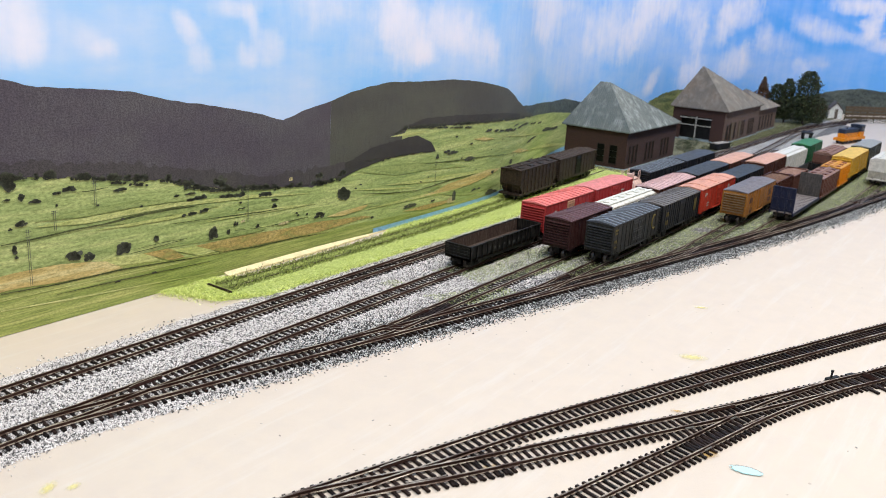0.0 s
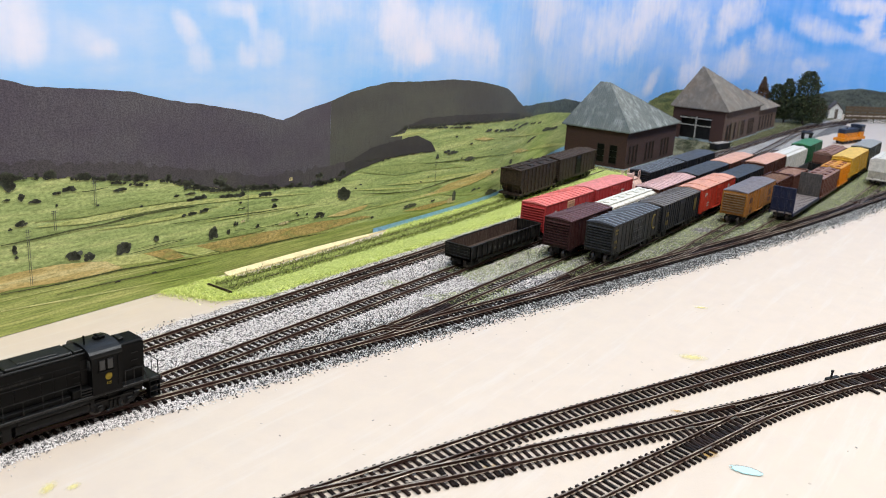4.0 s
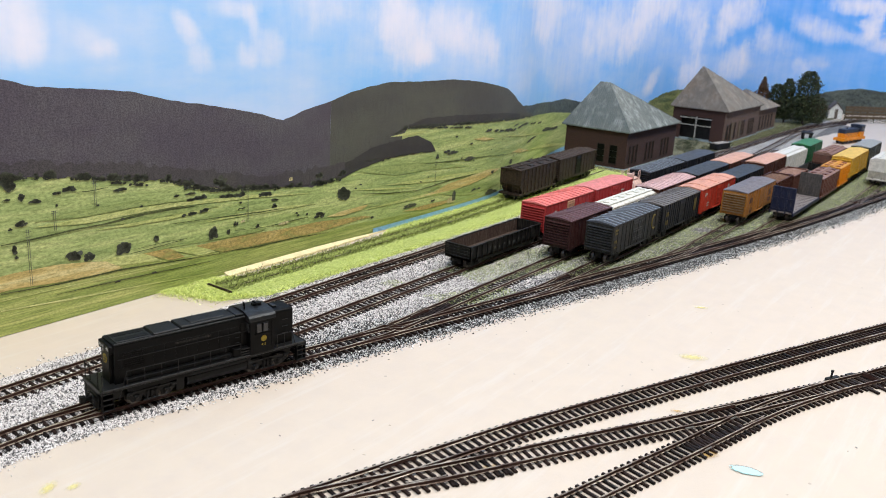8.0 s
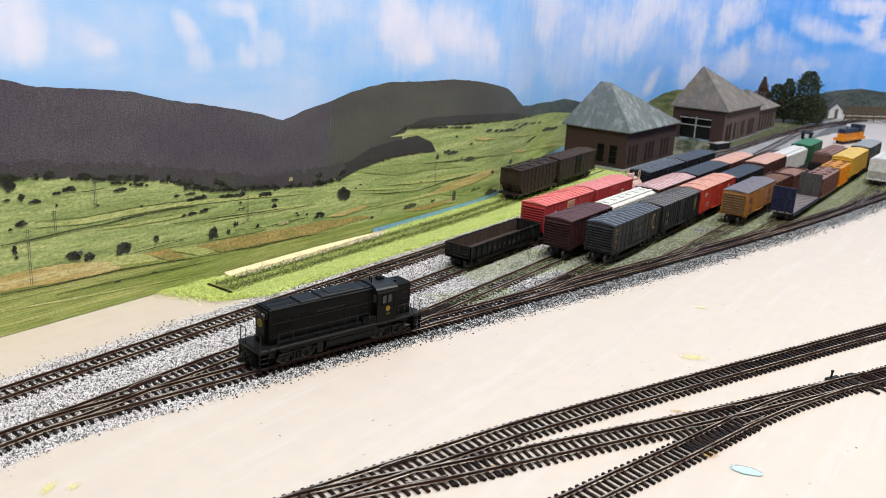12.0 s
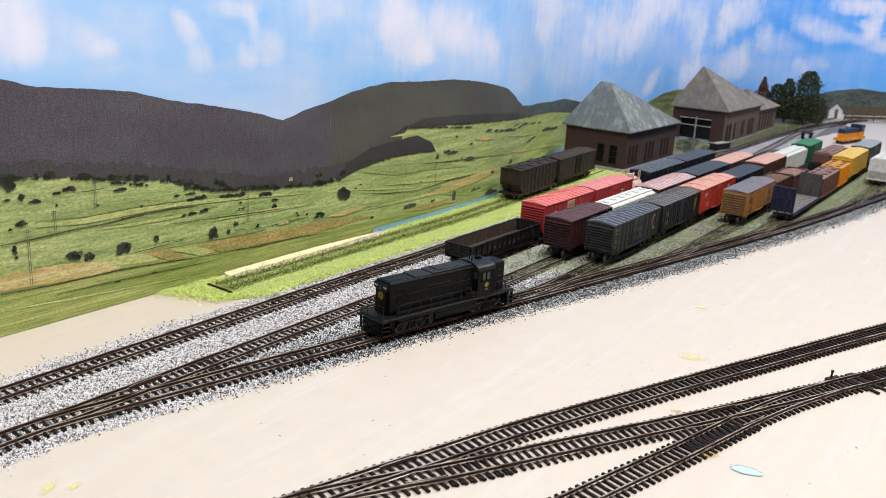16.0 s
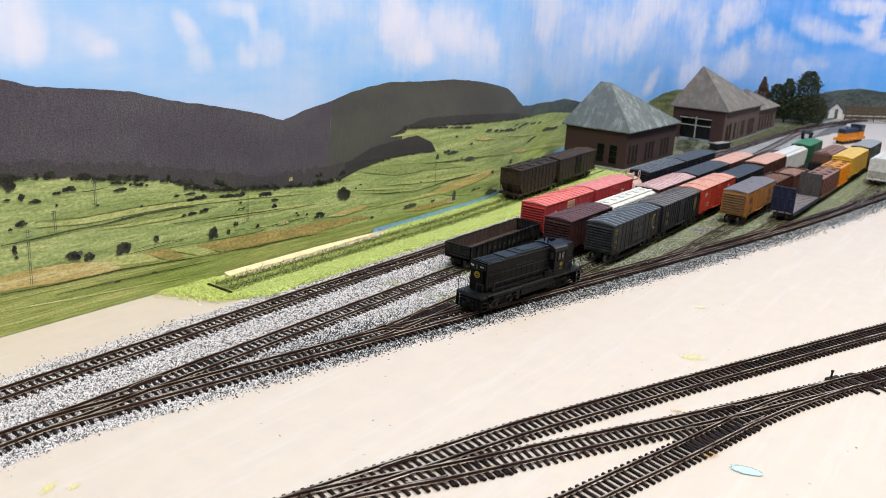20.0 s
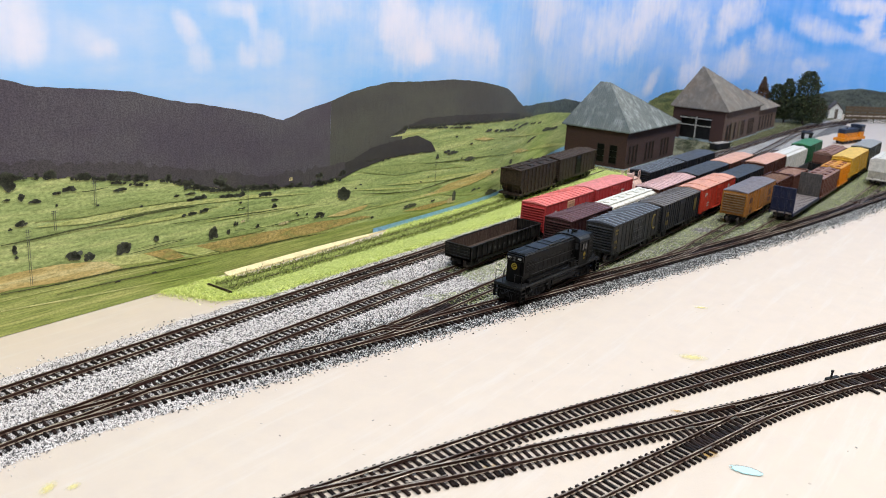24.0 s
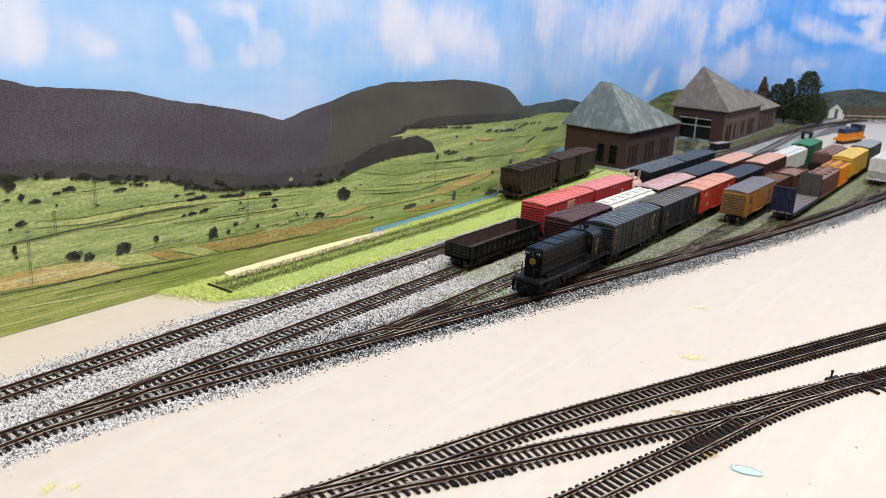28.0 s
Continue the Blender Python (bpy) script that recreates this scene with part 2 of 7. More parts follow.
    d = k.math("ADD", ln.outputs["Value"], k.math("MULTIPLY", k.math("SUBTRACT", k.noise(o, 2.6, 5.0, 0.7), 0.5), 1.4))
    m = k.n("ShaderNodeMapRange")
    k.t.links.new(d, m.inputs[0])
    m.inputs[1].default_value, m.inputs[2].default_value, m.inputs[3].default_value, m.inputs[4].default_value = 1.0 - soft, 1.0, amount, 0.0
    k.t.links.new(m.outputs[0], k.b.inputs["Alpha"])
    return k.done(k.mix(k.noise(o, 4.0), col, tone(col, 0.85)), 0.55)


M_YELLOW_STAIN = stain_mat("yellow_stain", lin(240, 228, 140), 0.6)
M_OCHRE_STAIN = stain_mat("glue_stain", lin(206, 165, 90), 0.7)
M_CHIP = stain_mat("bare_foam", lin(188, 232, 230), 1.0, 0.12)
M_CHIPSHADOW = stain_mat("chip_edge_shadow", lin(150, 142, 132), 1.0, 0.12)
M_GRIT = stain_mat("grit", (0.20, 0.17, 0.15), 0.9, 0.4)

# ---- printed backdrop on a curved wall
WALL = Line([(-1.6, 0.712), (-0.4, 0.712), (0.6, 0.7125), (1.05, 0.715), (1.25, 0.737), (1.5, 0.82), (1.8, 0.885), (2.2, 0.905), (2.6, 0.895), (3.15, 0.78), (3.5, 0.5), (3.65, 0.1), (3.7, -0.7), (3.7, -2.15)])
U0 = -1.6


def on_wall(u, off):
    """a place on the print; the inks lie in layers a fraction of a millimetre thick"""
    x, y, a = WALL.at(u - U0)
    off *= 0.3
    return x + off * math.sin(a), y - off * math.cos(a)


def strip(name, u0, u1, low, high, off, material, parent, rows=1, step=0.006):
    """a sheet on the wall between two outlines low(u) and high(u), off metres proud of it, with (u, z) as its UV"""
    n = max(2, int((u1 - u0) / step))
    vs, uv = [], []
    for i in range(n + 1):
        u = u0 + (u1 - u0) * i / n
        x, y = on_wall(u, off)
        a, b = low(u), high(u)
        for j in range(rows + 1):
            z = a + (b - a) * j / rows
            vs.append((x, y, z))
            uv.append((u, z))
    m = rows + 1
    fs = [(i * m + j, (i + 1) * m + j, (i + 1) * m + j + 1, i * m + j + 1) for i in range(n) for j in range(rows)]
    ob = raw(name, vs, fs, material, parent)
    layer = ob.data.uv_layers.new(name="print")
    for lp in ob.data.loops:
        layer.data[lp.index].uv = uv[lp.vertex_index]
    return ob


def outline(points, rough=0.0, freq=60.0, seed=0.0):
    us, zs = [p[0] for p in points], [p[1] for p in points]

    def f(u):
        z = float(np.interp(u, us, zs))
        return z + rough * (noise.noise((u * freq, seed, 0)) + 0.5 * noise.noise((u * freq * 3.1, seed, 5)))
    return f


def sky_mat():
    k = Nodes("sky_print")
    uv = k.coords("UV")
    sep = k.n("ShaderNodeSeparateXYZ")
    k.t.links.new(uv, sep.inputs[0])
    u, v = sep.outputs[0], sep.outputs[1]
    grad = k.n("ShaderNodeMapRange")
    k.t.links.new(v, grad.inputs[0])
    grad.inputs[1].default_value, grad.inputs[2].default_value = 0.12, 0.40
    side = k.n("ShaderNodeMapRange")
    k.t.links.new(u, side.inputs[0])
    side.inputs[1].default_value, side.inputs[2].default_value = 0.3, 3.2
    base = k.mix(grad.outputs[0], lin(166, 213, 255), lin(142, 201, 255))
    deep = k.mix(grad.outputs[0], lin(112, 182, 255), lin(80, 168, 255))
    c = k.mix(side.outputs[0], base, deep)
    puff = k.math("ADD", k.math("MULTIPLY", k.noise(k.scaled(uv, (22.0, 22.0, 1.0)), 1.0, 6.0, 0.6), 0.6), k.math("MULTIPLY", k.noise(k.scaled(uv, (60.0, 9.0, 1.0)), 1.0, 5.0, 0.6), 0.4))
    wisps = k.noise(k.scaled(uv, (3.2, 9.0, 1.0)), 1.0, 6.0, 0.58)
    total = k.math("MULTIPLY", k.math("MAXIMUM", k.math("SUBTRACT", wisps, 0.42), 0.0), k.math("SUBTRACT", 1.5, k.math("MULTIPLY", side.outputs[0], 1.0)))
    bend = k.n("ShaderNodeTexNoise", Scale=1.0, Detail=4.0, Roughness=0.6)
    k.t.links.new(k.scaled(uv, (7.0, 15.0, 1.0)), bend.inputs["Vector"])
    bsep = k.n("ShaderNodeSeparateXYZ")
    k.t.links.new(bend.outputs["Color"], bsep.inputs[0])
    u = k.math("ADD", u, k.math("MULTIPLY", k.math("SUBTRACT", bsep.outputs[0], 0.5), k.math("ADD", 0.022, k.math("MULTIPLY", side.outputs[0], 0.10))))
    v = k.math("ADD", v, k.math("MULTIPLY", k.math("SUBTRACT", bsep.outputs[1], 0.5), 0.04))
    cover = {"sum": total}

    def cloud(cu, cv, ru, rv, lean, amp):
        """one printed cloud: a soft ragged oval leaning with the stretch of the print"""
        dv = k.math("SUBTRACT", v, cv)
        du = k.math("DIVIDE", k.math("SUBTRACT", k.math("SUBTRACT", u, cu), k.math("MULTIPLY", dv, lean)), ru * 1.25)
        dv = k.math("DIVIDE", dv, rv * 1.25)
        d = k.math("ADD", k.math("MULTIPLY", du, du), k.math("MULTIPLY", dv, dv))
        m = k.math("MAXIMUM", k.math("SUBTRACT", k.math("ADD", 1.0, k.math("MULTIPLY", k.math("SUBTRACT", puff, 0.5), 1.6)), d), 0.0)
        m = k.math("MINIMUM", k.math("MULTIPLY", k.math("MULTIPLY", m, m), 0.8), 1.15)
        cover["sum"] = k.math("ADD", cover["sum"], k.math("MULTIPLY", m, amp))

    cloud(0.3839, 0.275, 0.0306, 0.0343, 0.08, 1.15)
    cloud(0.3943, 0.2545, 0.0177, 0.0188, -0.13, 0.45)
    cloud(0.4546, 0.2544, 0.0224, 0.023, -0.89, 0.38)
    cloud(0.4682, 0.2442, 0.0173, 0.0092, -0.33, 0.28)
    cloud(0.5625, 0.2678, 0.0151, 0.0198, -0.46, 1.0)
    cloud(0.5736, 0.2401, 0.0185, 0.0171, -0.31, 0.62)
    cloud(0.6262, 0.2915, 0.0423, 0.0126, 0.01, 0.55)
    cloud(0.6433, 0.2816, 0.0126, 0.0223, -0.28, 0.62)
    cloud(0.6383, 0.2404, 0.0176, 0.0145, -0.21, 0.55)
    cloud(0.6727, 0.2478, 0.0236, 0.021, -0.25, 0.42)
    cloud(0.7447, 0.2952, 0.0749, 0.0318, -0.03, 0.42)
    cloud(0.7456, 0.257, 0.0568, 0.0194, -0.03, 0.2)
    cloud(0.9067, 0.273, 0.0556, 0.0606, -0.36, 1.3)
    cloud(0.9551, 0.2345, 0.0342, 0.0185, -0.23, 0.85)
    cloud(1.0083, 0.2764, 0.063, 0.0405, -0.11, 0.72)
    cloud(1.0871, 0.2569, 0.0747, 0.0375, -0.31, 0.55)
    cloud(1.1448, 0.2397, 0.0423, 0.026, -0.16, 0.3)
    cloud(1.4957, 0.292, 0.1496, 0.0506, -0.04, 0.62)
    cloud(1.5181, 0.3183, 0.2807, 0.0251, -0.41, 0.45)
    cloud(1.4575, 0.2591, 0.0791, 0.0437, -1.16, 0.35)
    cloud(1.7427, 0.3054, 0.1098, 0.0332, -0.36, 0.3)
    cloud(1.9572, 0.264, 0.1703, 0.0764, 0.27, 0.62)
    cloud(1.8405, 0.226, 0.0532, 0.0303, 0.18, 0.3)
    cloud(2.1625, 0.2836, 0.0922, 0.0927, 0.90, 1.25)
    cloud(2.2773, 0.332, 0.1479, 0.0617, 0.18, 0.75)
    cloud(2.2953, 0.1284, 0.052, 0.044, 0.99, 0.75)
    cloud(2.4077, 0.3329, 0.1502, 0.0457, -0.37, 0.6)
    cloud(2.5532, 0.3056, 0.077, 0.0616, 0.43, 0.65)
    cloud(2.6139, 0.2579, 0.0446, 0.0598, 0.24, 0.75)
    cloud(2.5811, 0.1482, 0.0927, 0.0529, 0.55, 0.72)
    cloud(2.7754, 0.298, 0.0769, 0.0761, 0.38, 0.85)
    cloud(2.8732, 0.3424, 0.1589, 0.0674, 0.58, 0.95)
    cloud(2.8721, 0.1724, 0.1162, 0.0609, 0.57, 0.85)
    cloud(2.9274, 0.2158, 0.0382, 0.0363, 0.31, 0.5)
    cloud(3.0315, 0.2646, 0.0505, 0.0553, -0.05, 0.5)
    cloud(3.1154, 0.2423, 0.1453, 0.0451, -0.29, 0.36)
    cloud(3.2573, 0.3094, 0.0938, 0.0379, -0.25, 0.36)
    cloud(3.3612, 0.2832, 0.1103, 0.0418, -0.59, 0.62)
    cloud(3.5005, 0.3795, 0.1401, 0.0344, -0.22, 1.25)
    cloud(3.5486, 0.3123, 0.0527, 0.0513, 0.04, 1.15)
    cloud(3.5031, 0.2666, 0.0896, 0.0273, -0.22, 0.45)
    cloud(3.6053, 0.2485, 0.0728, 0.0394, -0.21, 0.65)
    cloud(3.2707, 0.167, 0.0384, 0.0312, -0.25, 0.5)
    cloud(3.3556, 0.1773, 0.0608, 0.0275, -0.23, 0.25)
    cloud(3.1056, 0.1379, 0.2014, 0.097, -0.29, 0.12)
    cloud(0.8257, 0.2639, 0.0428, 0.0625, -0.05, 0.16)
    cloud(0.5148, 0.2725, 0.0376, 0.0315, 0.04, 0.14)
    cloud(1.7387, 0.1731, 0.2157, 0.0765, -0.34, 0.12)
    cloud(1.7082, 0.2581, 0.6419, 0.1101, 0.0, 0.22)
    cloud(1.0543, 0.2650, 0.2990, 0.0652, 0.0, 0.16)
    cloud(2.3698, 0.2590, 0.4683, 0.1422, 0.0, 0.16)
    cloud(0.6660, 0.2630, 0.1170, 0.0488, 0.0, 0.1)
    veil = k.noise(k.scaled(uv, (26.0, 2.5, 1.0)), 1.0, 4.0, 0.55)
    total = k.math("ADD", k.math("MULTIPLY", cover["sum"], k.math("ADD", 0.74, k.math("MULTIPLY", veil, 0.52))), k.math("MULTIPLY", k.math("SUBTRACT", veil, 0.45), 0.16))
    soft = k.math("SUBTRACT", 1.0, k.math("POWER", 2.718, k.math("MULTIPLY", k.math("MAXIMUM", total, 0.0), -1.9)))
    c = k.mix(k.math("MULTIPLY", soft, 0.93), c, lin(250, 244, 255))
    return k.done(c, 0.42, spec=0.35)


def print_mat(name, stops, su, sv, grain=900.0, grain_amt=0.45, dark=(0.01, 0.012, 0.01), blotch=0.6):
    """ink on paper: coloured by noise stretched along the picture's own contours, with fine grain"""
    k = Nodes(name)
    uv = k.coords("UV")
    a = k.noise(k.scaled(uv, (su, sv, 1.0)), 1.0, 5.0, 0.6)
    c = k.ramp(a, [(0.5 + (p - 0.5) * 0.55, q) for p, q in stops])
    m = k.noise(k.scaled(uv, (su * 9.0, sv * 3.5, 1.0)), 1.0, 5.0, 0.7)
    c = k.mix(k.ramp(m, [(0.46, (0, 0, 0)), (0.62, (blotch, blotch, blotch))]), c, dark)
    g = k.noise(k.scaled(uv, (grain * 0.6, grain, 1.0)), 1.0, 3.0, 0.7)
    c = k.mix(k.math("MULTIPLY", k.ramp(g, [(0.40, (0, 0, 0)), (0.66, (1, 1, 1))]), grain_amt), c, dark)
    return k.done(c, 0.5, spec=0.3)


M_SKY = sky_mat()

def forest_mat(name, a, b, dark):
    """printed woods: broad drifts of tone, upright trunks, fine crowns"""
    k = Nodes(name)
    uv = k.coords("UV")
    c = k.ramp(k.noise(k.scaled(uv, (7.0, 16.0, 1.0)), 1.0, 4.0, 0.6), [(0.40, a), (0.62, b)])
    trunks = k.noise(k.scaled(uv, (240.0, 60.0, 1.0)), 1.0, 4.0, 0.65)
    c = k.mix(k.math("MULTIPLY", k.ramp(trunks, [(0.44, (0, 0, 0)), (0.68, (1, 1, 1))]), 0.26), c, dark)
    crowns = k.noise(k.scaled(uv, (560.0, 600.0, 1.0)), 1.0, 3.0, 0.8)
    c = k.mix(k.math("MULTIPLY", k.ramp(crowns, [(0.44, (0, 0, 0)), (0.58, (1, 1, 1))]), 0.55), c, dark)
    return k.done(c, 0.5, spec=0.3)


M_FOREST = forest_mat("forest_print", (0.118, 0.099, 0.120), (0.142, 0.128, 0.138), (0.026, 0.020, 0.028))
M_OLIVEWOOD = forest_mat("olive_forest_print", (0.106, 0.101, 0.090), (0.134, 0.132, 0.106), (0.028, 0.026, 0.021))
M_SHADEWOOD = forest_mat("shaded_wood_print", (0.088, 0.074, 0.082), (0.106, 0.094, 0.092), (0.020, 0.016, 0.018))
M_DARKWOOD = forest_mat("dark_wood_print", (0.062, 0.056, 0.054), (0.082, 0.076, 0.066), (0.016, 0.014, 0.014))
M_FARHILL = print_mat("far_hill_print", [(0.3, (0.095, 0.115, 0.115)), (0.7, (0.16, 0.185, 0.165))], 12.0, 30.0)
M_MEADOW = print_mat("meadow_print", [(0.28, (0.37, 0.45, 0.16)), (0.5, (0.50, 0.575, 0.215)), (0.72, (0.65, 0.685, 0.28))], 7.0, 95.0, 420.0, 0.5, (0.12, 0.16, 0.045), 0.42)
M_LOWFIELD = print_mat("low_field_print", [(0.3, (0.30, 0.36, 0.09)), (0.5, (0.41, 0.46, 0.13)), (0.7, (0.56, 0.57, 0.19))], 5.0, 160.0, 620.0, 0.4, (0.08, 0.11, 0.03), 0.4)
M_OCHREFIELD = print_mat("ochre_field_print", [(0.3, (0.60, 0.44, 0.16)), (0.5, (0.72, 0.55, 0.22)), (0.7, (0.78, 0.66, 0.32))], 12.0, 120.0, 520.0, 0.35, (0.22, 0.18, 0.05), 0.5)
M_STUBBLE = print_mat("stubble_field_print", [(0.3, (0.42, 0.38, 0.12)), (0.45, (0.56, 0.39, 0.13)), (0.7, (0.66, 0.48, 0.18))], 26.0, 90.0, 420.0, 0.5, (0.16, 0.14, 0.05), 0.6)
M_LIGHTFIELD = print_mat("light_field_print", [(0.3, (0.58, 0.61, 0.21)), (0.7, (0.70, 0.70, 0.29))], 14.0, 110.0, 480.0, 0.45, (0.17, 0.20, 0.05), 0.5)
M_DARKFIELD = print_mat("dark_field_print", [(0.3, (0.33, 0.40, 0.13)), (0.7, (0.44, 0.50, 0.18))], 10.0, 90.0, 480.0, 0.45, (0.09, 0.13, 0.04), 0.45)
M_DARKLINE = print_mat("hedge_print", [(0.3, (0.09, 0.11, 0.035)), (0.7, (0.17, 0.19, 0.065))], 40.0, 150.0)
M_TREEPRINT = print_mat("tree_print", [(0.3, (0.068, 0.070, 0.052)), (0.7, (0.135, 0.14, 0.098))], 200.0, 200.0, 900.0, 0.45, (0.030, 0.032, 0.022))
M_FARGREEN = print_mat("yellow_hill_print", [(0.3, (0.13, 0.17, 0.06)), (0.7, (0.36, 0.36, 0.14))], 10.0, 60.0)

backdrop = thing("backdrop", Matrix.Identity(4), "printed scenic backdrop of sky, wooded hills and green fields on the wall", "backdrop", kind="structure")
strip("sky_sheet", -1.55, 6.3, lambda u: -0.002, lambda u: 0.95, 0.0, M_SKY, backdrop, rows=2, step=0.02)

meadow_top = outline([(-1.4, 0.16), (0.3, 0.15), (0.46, 0.135), (0.65, 0.115), (0.8, 0.13), (0.95, 0.139), (1.2, 0.127), (1.36, 0.116), (1.45, 0.108), (1.62, 0.098), (1.8, 0.08), (2.1, 0.06)])
strip("far_hill", 1.2, 2.05, lambda u: 0.0, outline([(1.2, 0.12), (1.33, 0.139), (1.42, 0.131), (1.52, 0.127), (1.6, 0.122), (1.72, 0.119), (1.80, 0.108), (2.05, 0.07)], 0.001), 0.001, M_FARHILL, backdrop)
strip("yellow_hill", 2.1, 2.95, lambda u: 0.0, outline([(2.1, 0.04), (2.32, 0.079), (2.40, 0.092), (2.5, 0.099), (2.65, 0.093), (2.95, 0.05)], 0.002), 0.001, M_FARGREEN, backdrop)
strip("east_hill", 3.0, 6.2, lambda u: -0.01, outline([(3.0, 0.03), (3.25, 0.055), (3.37, 0.068), (3.45, 0.084), (3.55, 0.094), (3.64, 0.086), (3.8, 0.09), (4.2, 0.08), (6.2, 0.09)], 0.003), 0.001, M_FARHILL, backdrop)
strip("meadow", -1.4, 2.1, lambda u: 0.0, meadow_top, 0.002, M_MEADOW, backdrop, rows=2)
strip("wooded_hill", -1.4, 0.78, outline([(-1.4, 0.15), (0.30, 0.143), (0.39, 0.140), (0.465, 0.128), (0.535, 0.117), (0.60, 0.099), (0.66, 0.091), (0.76, 0.083), (0.78, 0.083)], 0.004, 90.0, 2.0),
      outline([(-1.4, 0.26), (0.30, 0.229), (0.37, 0.225), (0.40, 0.217), (0.433, 0.2145), (0.464, 0.212), (0.5, 0.2075), (0.532, 0.199), (0.61, 0.186), (0.66, 0.1755), (0.694, 0.1655), (0.78, 0.14)], 0.0009), 0.003, M_FOREST, backdrop, rows=2)
hill_foot = outline([(0.672, 0.09), (0.752, 0.081), (0.775, 0.086), (0.80, 0.104), (0.88, 0.100), (0.91, 0.104), (0.915, 0.128), (0.93, 0.139), (1.01, 0.135), (1.2, 0.127), (1.36, 0.116), (1.44, 0.108)], 0.003, 90.0, 4.0)
hill_top = outline([(0.672, 0.155), (0.694, 0.167), (0.73, 0.1765), (0.768, 0.183), (0.809, 0.193), (0.85, 0.199), (0.887, 0.2025), (0.95, 0.2005), (1.03, 0.2005), (1.1, 0.195), (1.14, 0.190), (1.213, 0.178), (1.25, 0.165), (1.28, 0.152), (1.36, 0.128), (1.44, 0.112)], 0.0009)
strip("wooded_hill", 0.672, 0.772, hill_foot, hill_top, 0.0031, M_FOREST, backdrop, rows=2)
strip("wooded_hill", 0.772, 1.44, hill_foot, hill_top, 0.0035, M_OLIVEWOOD, backdrop, rows=2)
strip("wood_edge", 0.79, 0.998, outline([(0.79, 0.083), (0.82, 0.091), (0.88, 0.1), (0.95, 0.1005), (0.998, 0.098)], 0.002, 120.0, 6.0),
      outline([(0.79, 0.10), (0.85, 0.118), (0.9, 0.123), (0.95, 0.126), (0.985, 0.114), (0.998, 0.10)], 0.0035, 330.0, 7.0), 0.004, M_DARKWOOD, backdrop)
# the dark foot of the right-hand woods, where the trunks show
strip("wood_edge", 0.93, 1.30, outline([(0.93, 0.139), (1.01, 0.135), (1.2, 0.127), (1.30, 0.121)], 0.002, 120.0, 8.0),
      outline([(0.93, 0.142), (0.97, 0.149), (1.05, 0.147), (1.2, 0.139), (1.30, 0.128)], 0.002, 140.0, 9.0), 0.0042, M_DARKWOOD, backdrop)
strip("wood_edge", 0.30, 0.80, outline([(0.30, 0.143), (0.39, 0.140), (0.465, 0.128), (0.535, 0.117), (0.60, 0.099), (0.66, 0.091), (0.76, 0.083), (0.80, 0.090)], 0.003, 110.0, 3.0),
      outline([(0.30, 0.157), (0.40, 0.153), (0.5, 0.138), (0.60, 0.118), (0.66, 0.106), (0.73, 0.103), (0.80, 0.105)], 0.007, 230.0, 5.0), 0.0042, M_SHADEWOOD, backdrop)

# bands of field along the foot of the picture
band_a = outline([(-1.4, 0.075), (0.30, 0.046), (0.40, 0.041), (0.47, 0.0425), (0.53, 0.034), (0.62, 0.0265), (0.84, 0.019), (1.02, 0.012), (1.3, 0.008)], 0.0006)
strip("low_field", -1.4, 1.2, lambda u: 0.0, band_a, 0.003, M_LOWFIELD, backdrop)


def field(name, material, off, *knots):
    """a printed field between two outlines through a few knots (u, low, high)"""
    us = [q[0] for q in knots]
    lo = lambda u: float(np.interp(u, us, [q[1] for q in knots])) + 0.0003 * noise.noise((u * 170, off * 9000, 1))
    hi = lambda u: float(np.interp(u, us, [q[2] for q in knots])) + 0.0003 * noise.noise((u * 170, off * 9000, 7))
    strip(name, us[0], us[-1], lo, hi, off + 0.00001 * (len(backdrop.children) % 20), material, backdrop)


field("ochre_field", M_OCHREFIELD, 0.0042, (0.3253, 0.0398, 0.0536), (0.3655, 0.0415, 0.0559), (0.4078, 0.0377, 0.055), (0.436, 0.0366, 0.0511), (0.4568, 0.0363, 0.0477), (0.4756, 0.0365, 0.0369))
field("light_field", M_LIGHTFIELD, 0.0039, (0.4419, 0.0477, 0.0481), (0.4662, 0.0406, 0.0498), (0.5014, 0.037, 0.0471), (0.5213, 0.0342, 0.0346))
field("stubble_field", M_STUBBLE, 0.0042, (0.4995, 0.0464, 0.0468), (0.5322, 0.0322, 0.0456), (0.5497, 0.0328, 0.0332))
field("light_field", M_LIGHTFIELD, 0.0039, (0.5322, 0.0433, 0.0437), (0.57, 0.0298, 0.0418), (0.5913, 0.0295, 0.0299))
field("stubble_field", M_STUBBLE, 0.0042, (0.5647, 0.0414, 0.0418), (0.5993, 0.0275, 0.0411), (0.6319, 0.0261, 0.0408), (0.6935, 0.0236, 0.0369), (0.7564, 0.0217, 0.035), (0.7931, 0.0233, 0.0316), (0.8375, 0.0247, 0.0287), (0.8551, 0.0243, 0.0247))
field("light_field", M_LIGHTFIELD, 0.0039, (0.4497, 0.0803, 0.0808), (0.4867, 0.0776, 0.0804), (0.5334, 0.0764, 0.08), (0.5658, 0.0776, 0.0801), (0.583, 0.0786, 0.0791))
field("hedge_line", M_DARKLINE, 0.0044, (0.3579, 0.0824, 0.0834), (0.3884, 0.0826, 0.0842), (0.4268, 0.084, 0.0856), (0.456, 0.0836, 0.0853), (0.4935, 0.0856, 0.0879), (0.5337, 0.086, 0.0877), (0.5659, 0.0851, 0.0855))
field("green_field", M_DARKFIELD, 0.0036, (0.4589, 0.0832, 0.0836), (0.4934, 0.0799, 0.0856), (0.5337, 0.0806, 0.0866), (0.5696, 0.0801, 0.085), (0.6, 0.0800, 0.0804))
